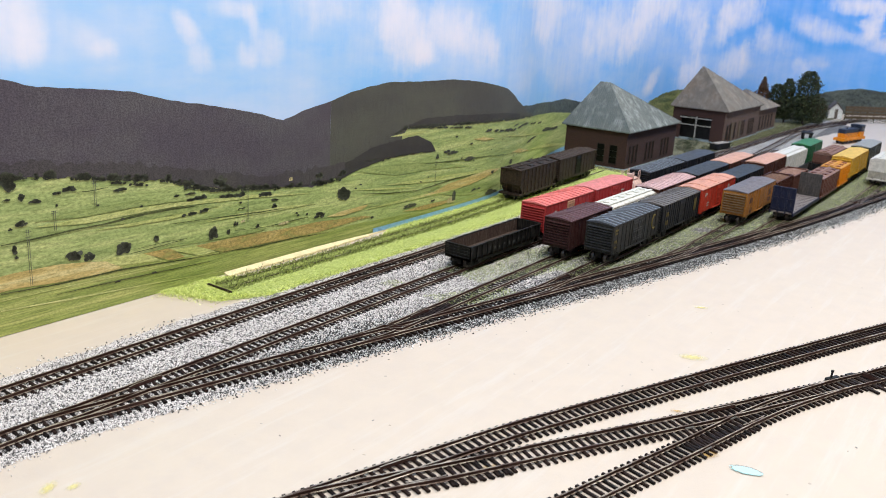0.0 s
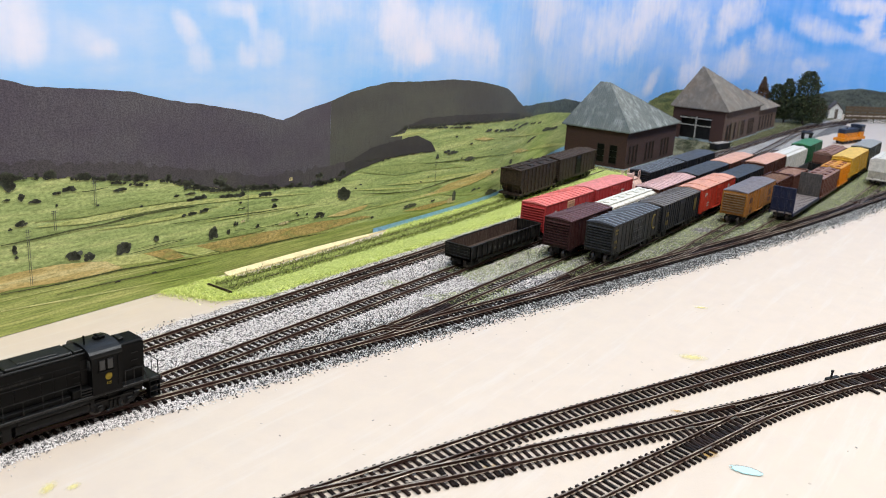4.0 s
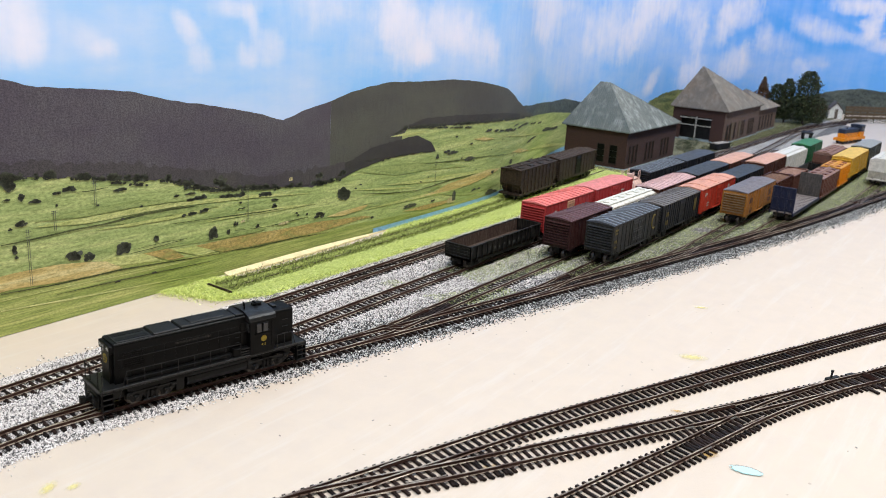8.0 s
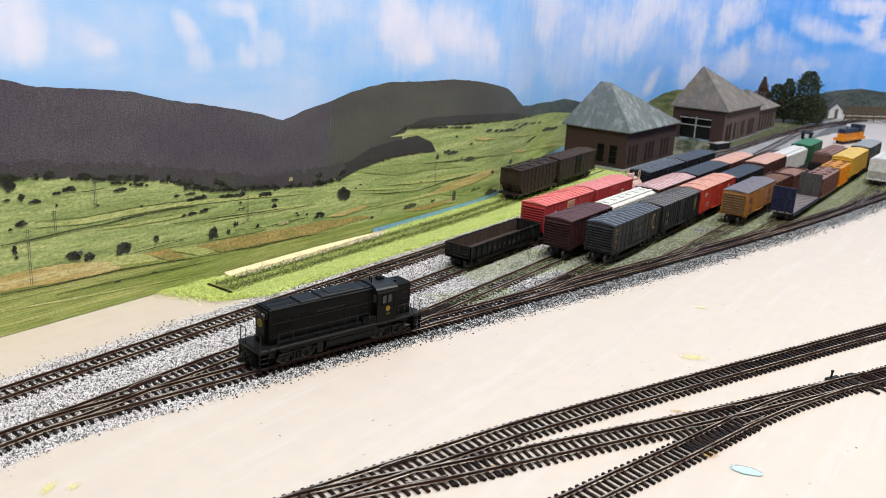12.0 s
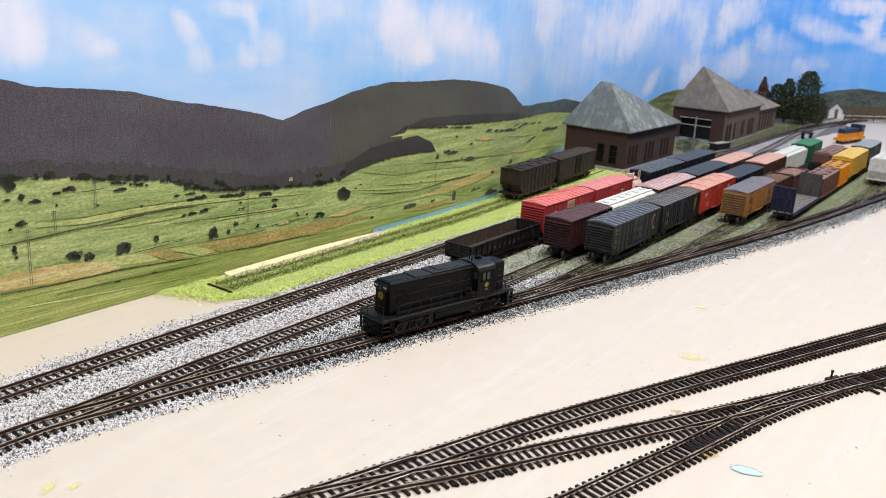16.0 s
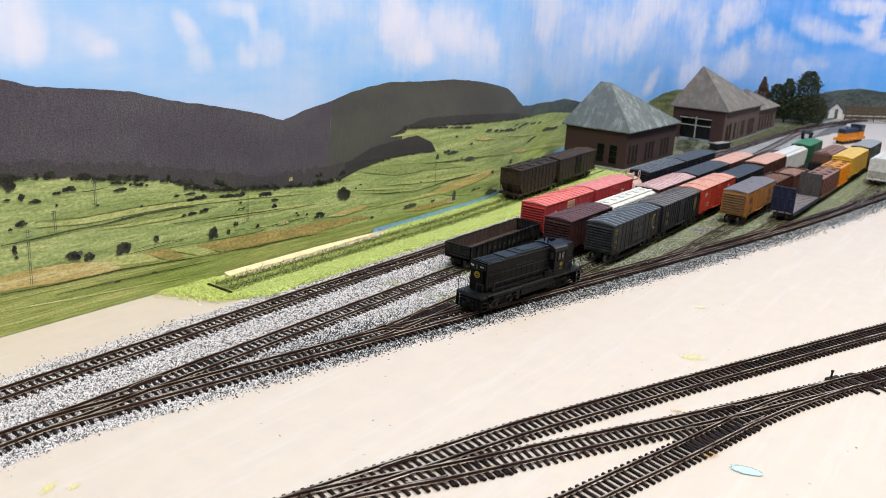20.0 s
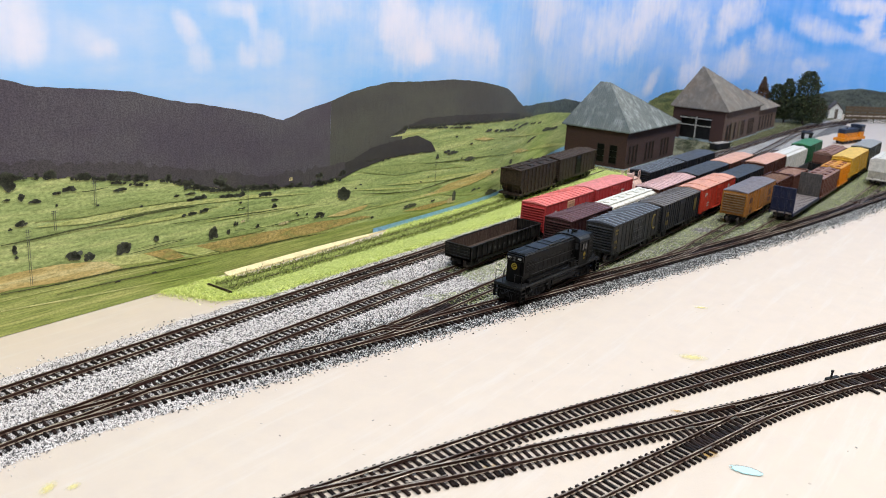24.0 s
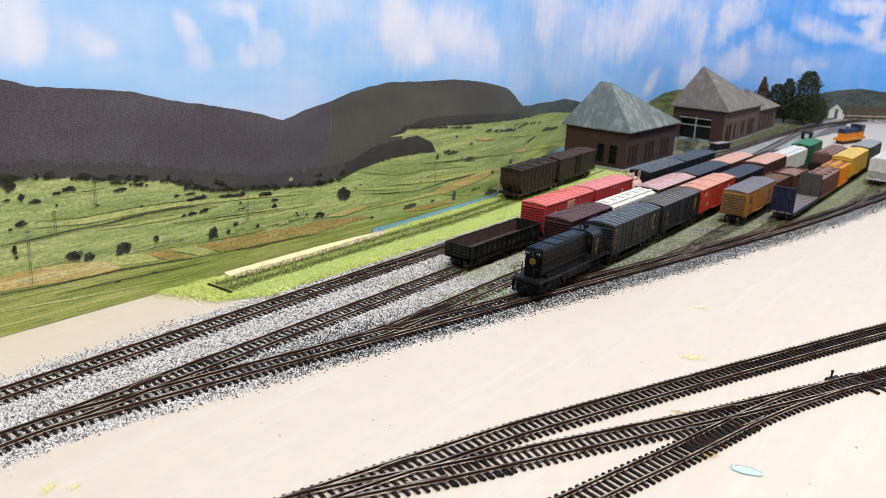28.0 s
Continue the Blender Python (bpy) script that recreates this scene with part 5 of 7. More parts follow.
    sec = [(-w - ov, h - 0.0006), (-w - ov, h + 0.0004), (0, h + rise), (w + ov, h + 0.0004), (w + ov, h - 0.0006), (0, h + 0.0004)]
    part("roof", prism(sec, -L / 2 - 0.0008, L / 2 + 0.0008, "x"), roof, car, roof_label)
    for i in range(roof_ribs):
        x = -L / 2 + L * (i + 0.5) / roof_ribs
        sec = [(-w - ov, h + 0.0002), (-w - ov, h + 0.0012), (0, h + rise + 0.0008), (w + ov, h + 0.0012), (w + ov, h + 0.0002), (0, h + rise - 0.0004)]
        part("roof_rib", prism(sec, x - 0.00062, x + 0.00062, "x"), ribs or roof, car)
    if walkway:
        part("roof_walk", boxes(*[(-L / 2, L / 2, -0.0042 + 0.003 * i, -0.0018 + 0.003 * i, h + rise + 0.001, h + rise + 0.0019) for i in range(3)]), roof, car)
    # ends: pressed ribs between corner posts
    for e in (-1, 1):
        for i in range(end_ribs):
            z = FLOOR + 0.003 + (h - FLOOR - 0.006) * (i + 0.5) / end_ribs
            hh = (h - FLOOR - 0.006) / end_ribs * 0.30
            bm = prism([(e * (L / 2 - 0.0002), z - hh), (e * (L / 2 + 0.0029), z), (e * (L / 2 + 0.0027), z + hh * 0.7), (e * (L / 2 - 0.0002), z + hh)], -w + 0.0020, w - 0.0020)
            part("end_rib", bm, ends or side, car)
        for s in (-1, 1):
            part("corner_post", boxes((e * L / 2 - 0.0010, e * L / 2 + 0.0010, s * (w - 0.0007) - 0.001, s * (w - 0.0007) + 0.001, FLOOR, h)), side, car)
    # sides: panel seams, doors, sill, ladders
    dw = 0.021 if doors == 1 else 0.036
    for s in (-1, 1):
        post = mesh_of("side_post", boxes((-0.0004, 0.0004, -0.0003, 0.0006, FLOOR + 0.001, h - 0.001)), side)
        for i in range(panels + 1):
            x = -L / 2 + 0.001 + (L - 0.002) * i / panels
            if abs(x) > dw / 2 + 0.002:
                share("side_post", post, car, pose(x, s * w, 0, 0, 0, 0 if s > 0 else 180))
        for d in range(doors):
            cx = (d - (doors - 1) / 2) * dw / doors
            hw = dw / doors / 2 - 0.0003
            bm = boxes((cx - hw, cx + hw, s * (w + 0.0004) - 0.0006, s * (w + 0.0004) + 0.0006, FLOOR + 0.002, h - 0.003), bevel=0.0003)
            for k in range(4):
                z = FLOOR + 0.006 + (h - FLOOR - 0.013) * k / 3
                box(bm, cx - hw + 0.001, cx + hw - 0.001, s * (w + 0.001) - 0.0005, s * (w + 0.001) + 0.0005, z - 0.0005, z + 0.0005)
            tube(bm, (cx + hw - 0.002, s * (w + 0.0018), FLOOR + 0.004), (cx + hw - 0.002, s * (w + 0.0018), h - 0.006), 0.0003, 5)
            part("door", bm, door or side, car)
        part("door_track", boxes((-dw * 1.05, dw * 0.75, s * (w + 0.001) - 0.0008, s * (w + 0.001) + 0.0008, FLOOR + 0.0004, FLOOR + 0.0016)), side, car)
        bm = bmesh.new()
        ladder(bm, s * (-L / 2 + 0.004), s * (w + 0.0011), FLOOR - 0.002, h - 0.004, 0.0048, "x", 7)
        ladder(bm, s * (L / 2 - 0.004), s * (w + 0.0011), FLOOR - 0.002, FLOOR + 0.016, 0.0048, "x", 4)
        part("grab_iron", bm, side, car)
        if bars:
            plain_bars([(q[0] * -s, *q[1:]) for q in bars[1]], s * (w + 0.0002), bars[0], car)
    part("underframe", boxes((-L / 2 + 0.002, L / 2 - 0.002, -0.004, 0.004, 0.0060, FLOOR), (-L / 2 + 0.030, L / 2 - 0.030, -w + 0.005, w - 0.005, 0.0085, FLOOR), (-0.012, 0.006, 0.004, 0.011, 0.003, 0.008)), M_UNDER, car)
    running_gear(car, L)
    return car


def covered_hopper(x0, x1, y, side, roof, label, hatches=5, slope=0.016, h=0.050, round_top=False, lids=None):
    """a covered hopper: ribbed sides, sloping ends under a flat roof with hatches"""
    L, w = x1 - x0, BOX_W / 2 - 0.0005
    car = thing("covered_hopper", pose((x0 + x1) / 2, y, RAIL_TOP), label, "hopper car", "freight cars in the yard")
    part("body", prism([(-L / 2 + slope, 0.008), (-L / 2 + 0.002, 0.026), (-L / 2 + 0.002, h), (L / 2 - 0.002, h), (L / 2 - 0.002, 0.026), (L / 2 - slope, 0.008)], -w, w), side, car)
    if round_top:
        sec = [(w * math.cos(a) * 1.02, h - 0.003 + 0.006 * math.sin(a)) for a in (math.pi * i / 10 for i in range(11))]
        part("roof", prism(sec, -L / 2 + 0.001, L / 2 - 0.001, "x"), roof, car)
    else:
        part("roof", prism([(-w - 0.0006, h), (-w - 0.0006, h + 0.001), (0, h + 0.0026), (w + 0.0006, h + 0.001), (w + 0.0006, h)], -L / 2, L / 2, "x"), roof, car)
    top = h + (0.0032 if round_top else 0.0018)
    for i in range(hatches):
        x = -L / 2 + L * (i + 0.5) / hatches
        if round_top:
            part("hatch", tubes(((x, 0, top - 0.002), (x, 0, top + 0.0012)), r=0.0046, n=14), lids or roof, car)
            continue
        for s in (-1, 1):
            part("hatch", boxes((x - 0.0065, x + 0.0065, s * 0.0095 - 0.0042, s * 0.0095 + 0.0042, top - 0.002, top + 0.0014), bevel=0.0006), lids or roof, car)
    for wy in ((-0.0085, 0.0085) if round_top else (0.0,)):
        part("roof_walk", boxes((-L / 2, L / 2, wy - 0.0026, wy + 0.0026, top - 0.0004 if round_top else top + 0.0012, top + (0.0003 if round_top else 0.002))), roof, car)
    for s in (-1, 1):
        n = 11
        for i in range(n):
            x = -L / 2 + 0.003 + (L - 0.006) * i / (n - 1)
            z0 = 0.026 if i in (0, n - 1) else 0.011
            part("side_rib", boxes((x - 0.0006, x + 0.0006, s * w - 0.0002, s * w + 0.0014, z0, h - 0.0003) if s > 0 else (x - 0.0006, x + 0.0006, s * w - 0.0014, s * w + 0.0002, z0, h - 0.0003)), side, car)
        part("side_sill", boxes((-L / 2, L / 2, s * w - 0.0012, s * w + 0.0012, 0.0085, 0.0112)), side, car)
    for e in (-1, 1):
        bm = bmesh.new()
        for yy in (-w + 0.001, -0.006, 0.006, w - 0.001):
            tube(bm, (e * (L / 2 - 0.001), yy, 0.009), (e * (L / 2 - 0.001), yy, 0.03), 0.0006, 4)
        ladder(bm, e * (L / 2 - 0.0005), -w + 0.006, 0.010, h, 0.005, "y", 8)
        ladder(bm, e * (L / 2 - 0.0005), w - 0.006, 0.010, h, 0.005, "y", 8)
        part("end_frame", bm, side, car)
        part("end_platform", boxes((min(e * L / 2, e * (L / 2 - slope)), max(e * L / 2, e * (L / 2 - slope)), -w, w, 0.0085, 0.0102)), side, car)
    for i in range(3):
        x = (i - 1) * L * 0.2
        part("chute", prism([(x - 0.010, 0.0095), (x + 0.010, 0.0095), (x + 0.004, 0.003), (x - 0.004, 0.003)], -w * 0.75, w * 0.75), side, car)
    running_gear(car, L, 0.02)
    return car


def open_car(kind, x0, x1, y, side, inside, label, top, floor=0.0135, ribs=13, load=None, marks=None, low=0.0):
    """a gondola or open hopper: walls of real thickness round an open floor"""
    L, w, t = x1 - x0, BOX_W / 2 - 0.0003, 0.0009
    low = low or floor - 0.0024
    car = thing(kind, pose((x0 + x1) / 2, y, RAIL_TOP), label, "gondola" if kind == "gondola" else "hopper car", "freight cars in the yard")
    part("floor", boxes((-L / 2, L / 2, -w, w, floor - 0.0025, floor)), inside, car)
    for s in (-1, 1):
        part("side_wall", boxes((-L / 2, L / 2, s * (w - t / 2) - t / 2, s * (w - t / 2) + t / 2, low, top)), side, car)
        part("inner_lining", boxes((-L / 2 + t, L / 2 - t, s * (w - t - 0.0002) - 0.0002, s * (w - t - 0.0002) + 0.0002, floor, top - 0.0008)), inside, car)
        dent = random.Random(int(x0 * 1000) + s)
        vs, fs, n = [], [], 3 * ribs      # battered rim: one bar knocked up, down and sideways
        for i in range(n + 1):
            dy, dz = dent.uniform(-0.0005, 0.0005), dent.uniform(-0.0004, 0.0005)
            xx = -L / 2 - 0.0004 + (L + 0.0008) * i / n
            vs += [(xx, s * w - 0.001 + dy, top - 0.0006), (xx, s * w + 0.001 + dy, top - 0.0006), (xx, s * w + 0.001 + dy, top + 0.0007 + dz), (xx, s * w - 0.001 + dy, top + 0.0007 + dz)]
        fs = [(4 * i + j, 4 * i + (j + 1) % 4, 4 * i + 4 + (j + 1) % 4, 4 * i + 4 + j) for i in range(n) for j in range(4)] + [(3, 2, 1, 0), (4 * n, 4 * n + 1, 4 * n + 2, 4 * n + 3)]
        raw("top_chord", vs, fs, side, car)
        for i in range(ribs):
            x = -L / 2 + 0.002 + (L - 0.004) * i / (ribs - 1)
            part("side_rib", boxes((x - 0.0008, x + 0.0008, s * (w + 0.0006) - 0.0007, s * (w + 0.0006) + 0.0007, low, top - 0.0005), bevel=0.0003), side, car)
    for e in (-1, 1):
        part("end_wall", boxes((e * (L / 2 - t / 2) - t / 2, e * (L / 2 - t / 2) + t / 2, -w, w, low, top)), side, car)
        for i in range(4):
            z = floor + (top - floor) * (i + 0.3) / 4
            part("end_rib", boxes((e * (L / 2 + 0.0005) - 0.0006, e * (L / 2 + 0.0005) + 0.0006, -w + 0.001, w - 0.001, z - 0.0008, z + 0.0008), bevel=0.0003), side, car)
        part("end_cap", boxes((e * L / 2 - 0.001, e * L / 2 + 0.001, -w, w, top - 0.0004, top + 0.0008)), side, car)
        bm = bmesh.new()
        ladder(bm, e * (L / 2 + 0.0013), -e * (w - 0.005), floor - 0.004, top, 0.005, "y", 4)
        part("grab_iron", bm, side, car)
    if marks:
        for s in (-1, 1):
            plain_bars([(-0.040 + 0.0112 * i, 0.0195 - 0.001 * (i % 3), 0.0016 + 0.0008 * (i % 2), 0.0040 - 0.0007 * (i % 4)) for i in range(8)], s * w, marks, car)
    if load:
        vs, fs = sheet(-L / 2 + 0.001, L / 2 - 0.001, -w + 0.0015, w - 0.0015, floor + 0.001, 0.002, lambda a, b: load[1] * (1 - (2 * a / L) ** 2) * (1 - (b / w) ** 2) + 0.0012 * noise.noise((a * 300, b * 300, x0)))
        raw("load", vs, fs, load[0], car)
    part("underframe", boxes((-L / 2 + 0.002, L / 2 - 0.002, -0.004, 0.004, 0.005, floor - 0.0025), (-L / 2 + 0.02, L / 2 - 0.02, -w + 0.002, w - 0.002, 0.006, floor - 0.0028)), M_UNDER, car)
    running_gear(car, L)
    return car


def tank_car(x0, x1, y, shell, label, radius=0.0165, dome=True):
    L = x1 - x0
    car = thing("tank_car", pose((x0 + x1) / 2, y, RAIL_TOP), label, "tank car", "freight cars in the yard")
    zc = 0.012 + radius
    prof = [(-L / 2 + 0.005 + 0.005 * (1 - math.cos(a)), radius * math.sin(a)) for a in (0.05, 0.4, 0.8, 1.2, 1.57)]
    prof = prof + [(-x, r) for x, r in prof[::-1]]
    part("tank", lathe_x(prof, 28), shell, car, smooth=True, at=pose(0, 0, zc))
    if dome:
        part("dome", tubes(((0, 0, zc + radius * 0.8), (0, 0, zc + radius + 0.006)), r=0.006, n=16), shell, car)
    bm = bmesh.new()
    for s in (-1, 1):
        tube(bm, (-L / 2 + 0.004, s * (radius + 0.001), zc + 0.004), (L / 2 - 0.004, s * (radius + 0.001), zc + 0.004), 0.0004, 5)
        for x in (-0.0125, 0.0125):      # tall looped grab rails beside the dome
            arc = [(x - 0.0034 * math.cos(math.pi * i / 6), s * 0.0095, zc + radius + 0.0085 + 0.0034 * math.sin(math.pi * i / 6)) for i in range(7)]
            arc = [(x - 0.0034, s * 0.0095, zc + radius * 0.7)] + arc + [(x + 0.0034, s * 0.0095, zc + radius * 0.7)]
            for p, q in zip(arc[:-1], arc[1:]):
                tube(bm, p, q, 0.0007, 5)
    part("railing", bm, shell, car)
    part("top_platform", boxes((-0.012, 0.012, -0.010, 0.010, zc + radius - 0.001, zc + radius)), shell, car)
    for x in (-L * 0.3, L * 0.3):
        part("tank_band", lathe_x([(x - 0.0008, radius + 0.0004), (x + 0.0008, radius + 0.0004)], 28), shell, car, at=pose(0, 0, zc))
    part("underframe", boxes((-L / 2, L / 2, -0.0045, 0.0045, 0.0068, 0.0125), (-L / 2 + 0.01, -L / 2 + 0.016, -0.013, 0.013, 0.008, 0.018), (L / 2 - 0.016, L / 2 - 0.01, -0.013, 0.013, 0.008, 0.018)), M_UNDER, car)
    running_gear(car, L)
    return car


def bulkhead_flat(x0, x1, y, bulk, deck, label):
    L, w = x1 - x0, BOX_W / 2 - 0.0005
    car = thing("bulkhead_flat_car", pose((x0 + x1) / 2, y, RAIL_TOP), label, "flat car", "freight cars in the yard")
    part("deck", boxes((-L / 2, L / 2, -w, w, 0.0105, 0.013), bevel=0.0003), deck, car)
    for s in (-1, 1):
        part("side_sill", boxes((-L / 2, L / 2, s * (w + 0.0004) - 0.0008, s * (w + 0.0004) + 0.0008, 0.0078, 0.0128)), bulk, car)
    for e in (-1, 1):
        b = part("bulkhead", boxes((e * (L / 2 - 0.002) - 0.001, e * (L / 2 - 0.002) + 0.001, -w, w, 0.012, 0.0525), bevel=0.0004), bulk if e < 0 else P("bulkhead_boards", 74, 69, 67, 0.6, 0.4), car)
        for yy in (-w + 0.001, -w / 3, w / 3, w - 0.001):
            part("bulkhead_post", boxes((e * (L / 2 - 0.0003) - 0.001, e * (L / 2 - 0.0003) + 0.001, yy - 0.0009, yy + 0.0009, 0.010, 0.0525), bevel=0.0003), bulk, b)
        for z in (0.016, 0.034, 0.0515):
            part("bulkhead_rail", boxes((e * (L / 2 - 0.0006) - 0.0009, e * (L / 2 - 0.0006) + 0.0009, -w, w, z - 0.0008, z + 0.0008)), bulk, b)
    for i in range(13):
        x = -L / 2 + 0.006 + (L - 0.012) * i / 12
        part("deck_seam", boxes((x - 0.0003, x + 0.0003, -w + 0.001, w - 0.001, 0.0129, 0.0133)), M_UNDER, car)
    part("underframe", boxes((-L / 2, L / 2, -0.005, 0.005, 0.0055, 0.0105)), M_UNDER, car)
    running_gear(car, L)
    return car


P = lambda n, r, g, b, rough=0.5, wear=0.3, **kw: paint(n, tone(lin(r, g, b), 0.94), max(rough, 0.50), wear, **{"sheen": 0.26, **kw})
# car sides are darkened and roofs paled: overhead light put into the paints
M_CHARCOAL = P("charcoal_paint", 40, 40, 39)
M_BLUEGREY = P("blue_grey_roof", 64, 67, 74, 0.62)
M_NAVY = P("navy_paint", 23, 26, 32)
M_MAROON = P("maroon_paint", 53, 25, 25)
M_REDPAINT = P("red_paint", 178, 58, 58, 0.5, 0.2)
M_REDOR = P("orange_red_paint", 190, 60, 40, 0.5, 0.25)
# glare on the roofs is mixed into these two colours
M_SALMON = P("salmon_roof_glare", 214, 162, 138, 0.5, 0.4)
M_PINK = P("pink_roof_glare", 216, 180, 178, 0.5, 0.4)
M_BROWN = P("boxcar_brown", 78, 43, 32)
M_DKBROWN = P("weathered_brown", 60, 48, 42, 0.6, 0.6, dust=(0.13, 0.075, 0.05))
M_OCHRE = P("ochre_paint", 166, 108, 42, 0.5, 0.75)
M_YELLOW = P("yellow_paint", 216, 168, 54, 0.5, 0.4)
M_ORANGE = P("orange_paint", 226, 140, 20, 0.45, 0.3)
M_WHITE = P("grey_white_paint", 222, 218, 210, 0.5, 0.35)
M_GREEN = P("green_paint", 34, 94, 56, 0.5, 0.3)
M_DKGREEN = P("dark_green_paint", 34, 44, 41, 0.45, 0.3)
M_BLACKCAR = P("black_car_paint", 26, 26, 28, 0.4, 0.3)
M_BLUE = P("dark_blue_paint", 27, 33, 59, 0.45, 0.3)
M_DECK = P("worn_grey_deck", 128, 118, 116, 0.6, 0.4)
M_LETTER = P("gold_lettering", 112, 98, 54, 0.6, 0.1)
M_PALELETTER = P("pale_lettering", 190, 186, 176, 0.6, 0.1)
M_DOORBAR = P("door_bar_grey", 78, 78, 78, 0.6, 0.1)
M_TANKPINK = P("pink_white_tank", 226, 190, 176, 0.45, 0.3)
M_BLACKGON = P("black_gondola_paint", 13, 12, 12, 0.5, 0.3)
M_RUSTIN = P("rust_brown_inside", 74, 56, 47, 0.8, 0.6)
M_COAL = P("brown_load", 112, 80, 64, 0.85, 0.5)
M_HATCHBROWN = P("hopper_brown", 112, 74, 62, 0.55, 0.45)

# row on the back yard track
open_car("gondola", 0.802, 0.968, 0.532, M_BLACKGON, M_RUSTIN, "black gondola with a rusty brown inside, empty", 0.0285, ribs=15, marks=P("worn_white_marks", 84, 84, 82, 0.7, 0.4))
# red roofs lifted well over the red sides, as light from above
boxcar(0.979, 1.122, 0.532, M_REDPAINT, P("faded_red_roof_lit", 230, 124, 116, 0.5, 0.3), "faded red boxcar with a pale door", door=P("cream_door", 200, 150, 120), bars=(M_PALELETTER, [(-0.047, 0.036, 0.0022, 0.008), (-0.0435, 0.0385, 0.003, 0.0022), (-0.0435, 0.033, 0.003, 0.0022)]), end_ribs=9)
boxcar(1.131, 1.262, 0.532, M_REDPAINT, P("rose_roof_lit", 226, 134, 128, 0.5, 0.4), "faded red boxcar with lettered sides", bars=(M_PALELETTER, [(0.03, 0.038, 0.010, 0.0022), (0.03, 0.034, 0.007, 0.0018), (-0.03, 0.030, 0.018, 0.002)]), roof_ribs=0)
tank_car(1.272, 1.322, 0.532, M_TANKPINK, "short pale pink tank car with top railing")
# rib paint lighter than the roof: the highlight on each rib is painted
boxcar(1.334, 1.496, 0.532, M_NAVY, M_BLUEGREY, "dark blue-black boxcar with a ribbed blue-grey roof", roof_ribs=14, ribs=P("blue_rib_highlight", 150, 157, 168, 0.4, 0.3))
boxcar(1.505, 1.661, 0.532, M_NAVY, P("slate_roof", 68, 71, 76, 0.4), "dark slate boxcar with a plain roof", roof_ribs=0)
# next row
# mauve roof ribs and paler end ribs carry painted highlights
boxcar(0.928, 1.045, 0.468, M_MAROON, P("maroon_roof", 89, 60, 63, 0.42), "dark maroon boxcar with ribbed roof and ends", roof_ribs=13, ribs=P("mauve_rib_highlight", 128, 98, 102, 0.45, 0.3), ends=P("maroon_end_lit", 66, 36, 36), bars=(M_REDPAINT, [(0.03, 0.035, 0.012, 0.005)]))
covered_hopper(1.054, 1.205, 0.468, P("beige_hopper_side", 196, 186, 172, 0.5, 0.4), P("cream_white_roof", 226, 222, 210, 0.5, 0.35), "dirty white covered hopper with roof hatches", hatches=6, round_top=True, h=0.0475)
boxcar(1.213, 1.369, 0.468, M_BROWN, M_PINK, "brown boxcar with glare put into its pink ribbed roof", roof_ribs=16)
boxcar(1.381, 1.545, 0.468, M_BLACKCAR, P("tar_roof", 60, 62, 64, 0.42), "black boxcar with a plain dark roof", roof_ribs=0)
boxcar(1.553, 1.700, 0.468, M_BROWN, M_SALMON, "brown boxcar with glare put into its salmon roof colour", roof_ribs=0)
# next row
# roof and end ribs lightened, their highlights put into the paint
charcoal = boxcar(0.949, 1.098, 0.42, M_CHARCOAL, M_BLUEGREY, "charcoal boxcar with a double door and ribbed blue-grey roof", doors=2, roof_ribs=13, ribs=P("blue_rib_highlight", 150, 157, 168, 0.4, 0.3), ends=P("grey_end_lit", 50, 51, 54),
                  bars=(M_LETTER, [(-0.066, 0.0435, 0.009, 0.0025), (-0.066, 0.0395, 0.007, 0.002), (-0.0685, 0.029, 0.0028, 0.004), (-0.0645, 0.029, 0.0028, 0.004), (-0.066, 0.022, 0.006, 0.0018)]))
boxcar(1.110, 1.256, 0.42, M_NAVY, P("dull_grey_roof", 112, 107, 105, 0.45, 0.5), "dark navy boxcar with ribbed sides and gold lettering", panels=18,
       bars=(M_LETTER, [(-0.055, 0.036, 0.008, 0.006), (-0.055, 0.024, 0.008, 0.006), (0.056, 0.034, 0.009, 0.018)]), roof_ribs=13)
# this roof's tone is raised to hold its glare
boxcar(1.266, 1.428, 0.42, M_REDOR, P("orange_roof_glare", 222, 158, 134, 0.5, 0.5), "orange-red boxcar with glare put into its roof colour", bars=(M_PALELETTER, [(-0.062, 0.040, 0.004, 0.006), (-0.056, 0.041, 0.004, 0.004), (0.048, 0.040, 0.003, 0.007), (0.053, 0.041, 0.003, 0.004), (-0.048, 0.026, 0.012, 0.0015), (-0.048, 0.022, 0.009, 0.0015)]), roof_ribs=3)
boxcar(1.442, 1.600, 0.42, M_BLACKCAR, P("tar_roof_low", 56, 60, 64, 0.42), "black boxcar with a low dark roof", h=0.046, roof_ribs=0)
boxcar(1.608, 1.756, 0.42, M_BROWN, M_SALMON, "brown boxcar with glare put into its salmon roof colour", roof_ribs=0)
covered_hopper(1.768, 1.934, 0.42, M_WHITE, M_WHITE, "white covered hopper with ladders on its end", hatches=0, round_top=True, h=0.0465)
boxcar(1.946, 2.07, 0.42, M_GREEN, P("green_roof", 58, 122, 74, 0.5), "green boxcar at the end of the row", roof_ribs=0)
for s in (-1, 1):
    for gx in (-0.0150, -0.0085, 0.0085, 0.0150, 0.0):
        part("door_bar", boxes((gx - 0.0003, gx + 0.0003, s * 0.0201 - 0.0003, s * 0.0201 + 0.0003, FLOOR + 0.003, EAVE - 0.004)), M_DOORBAR, charcoal)
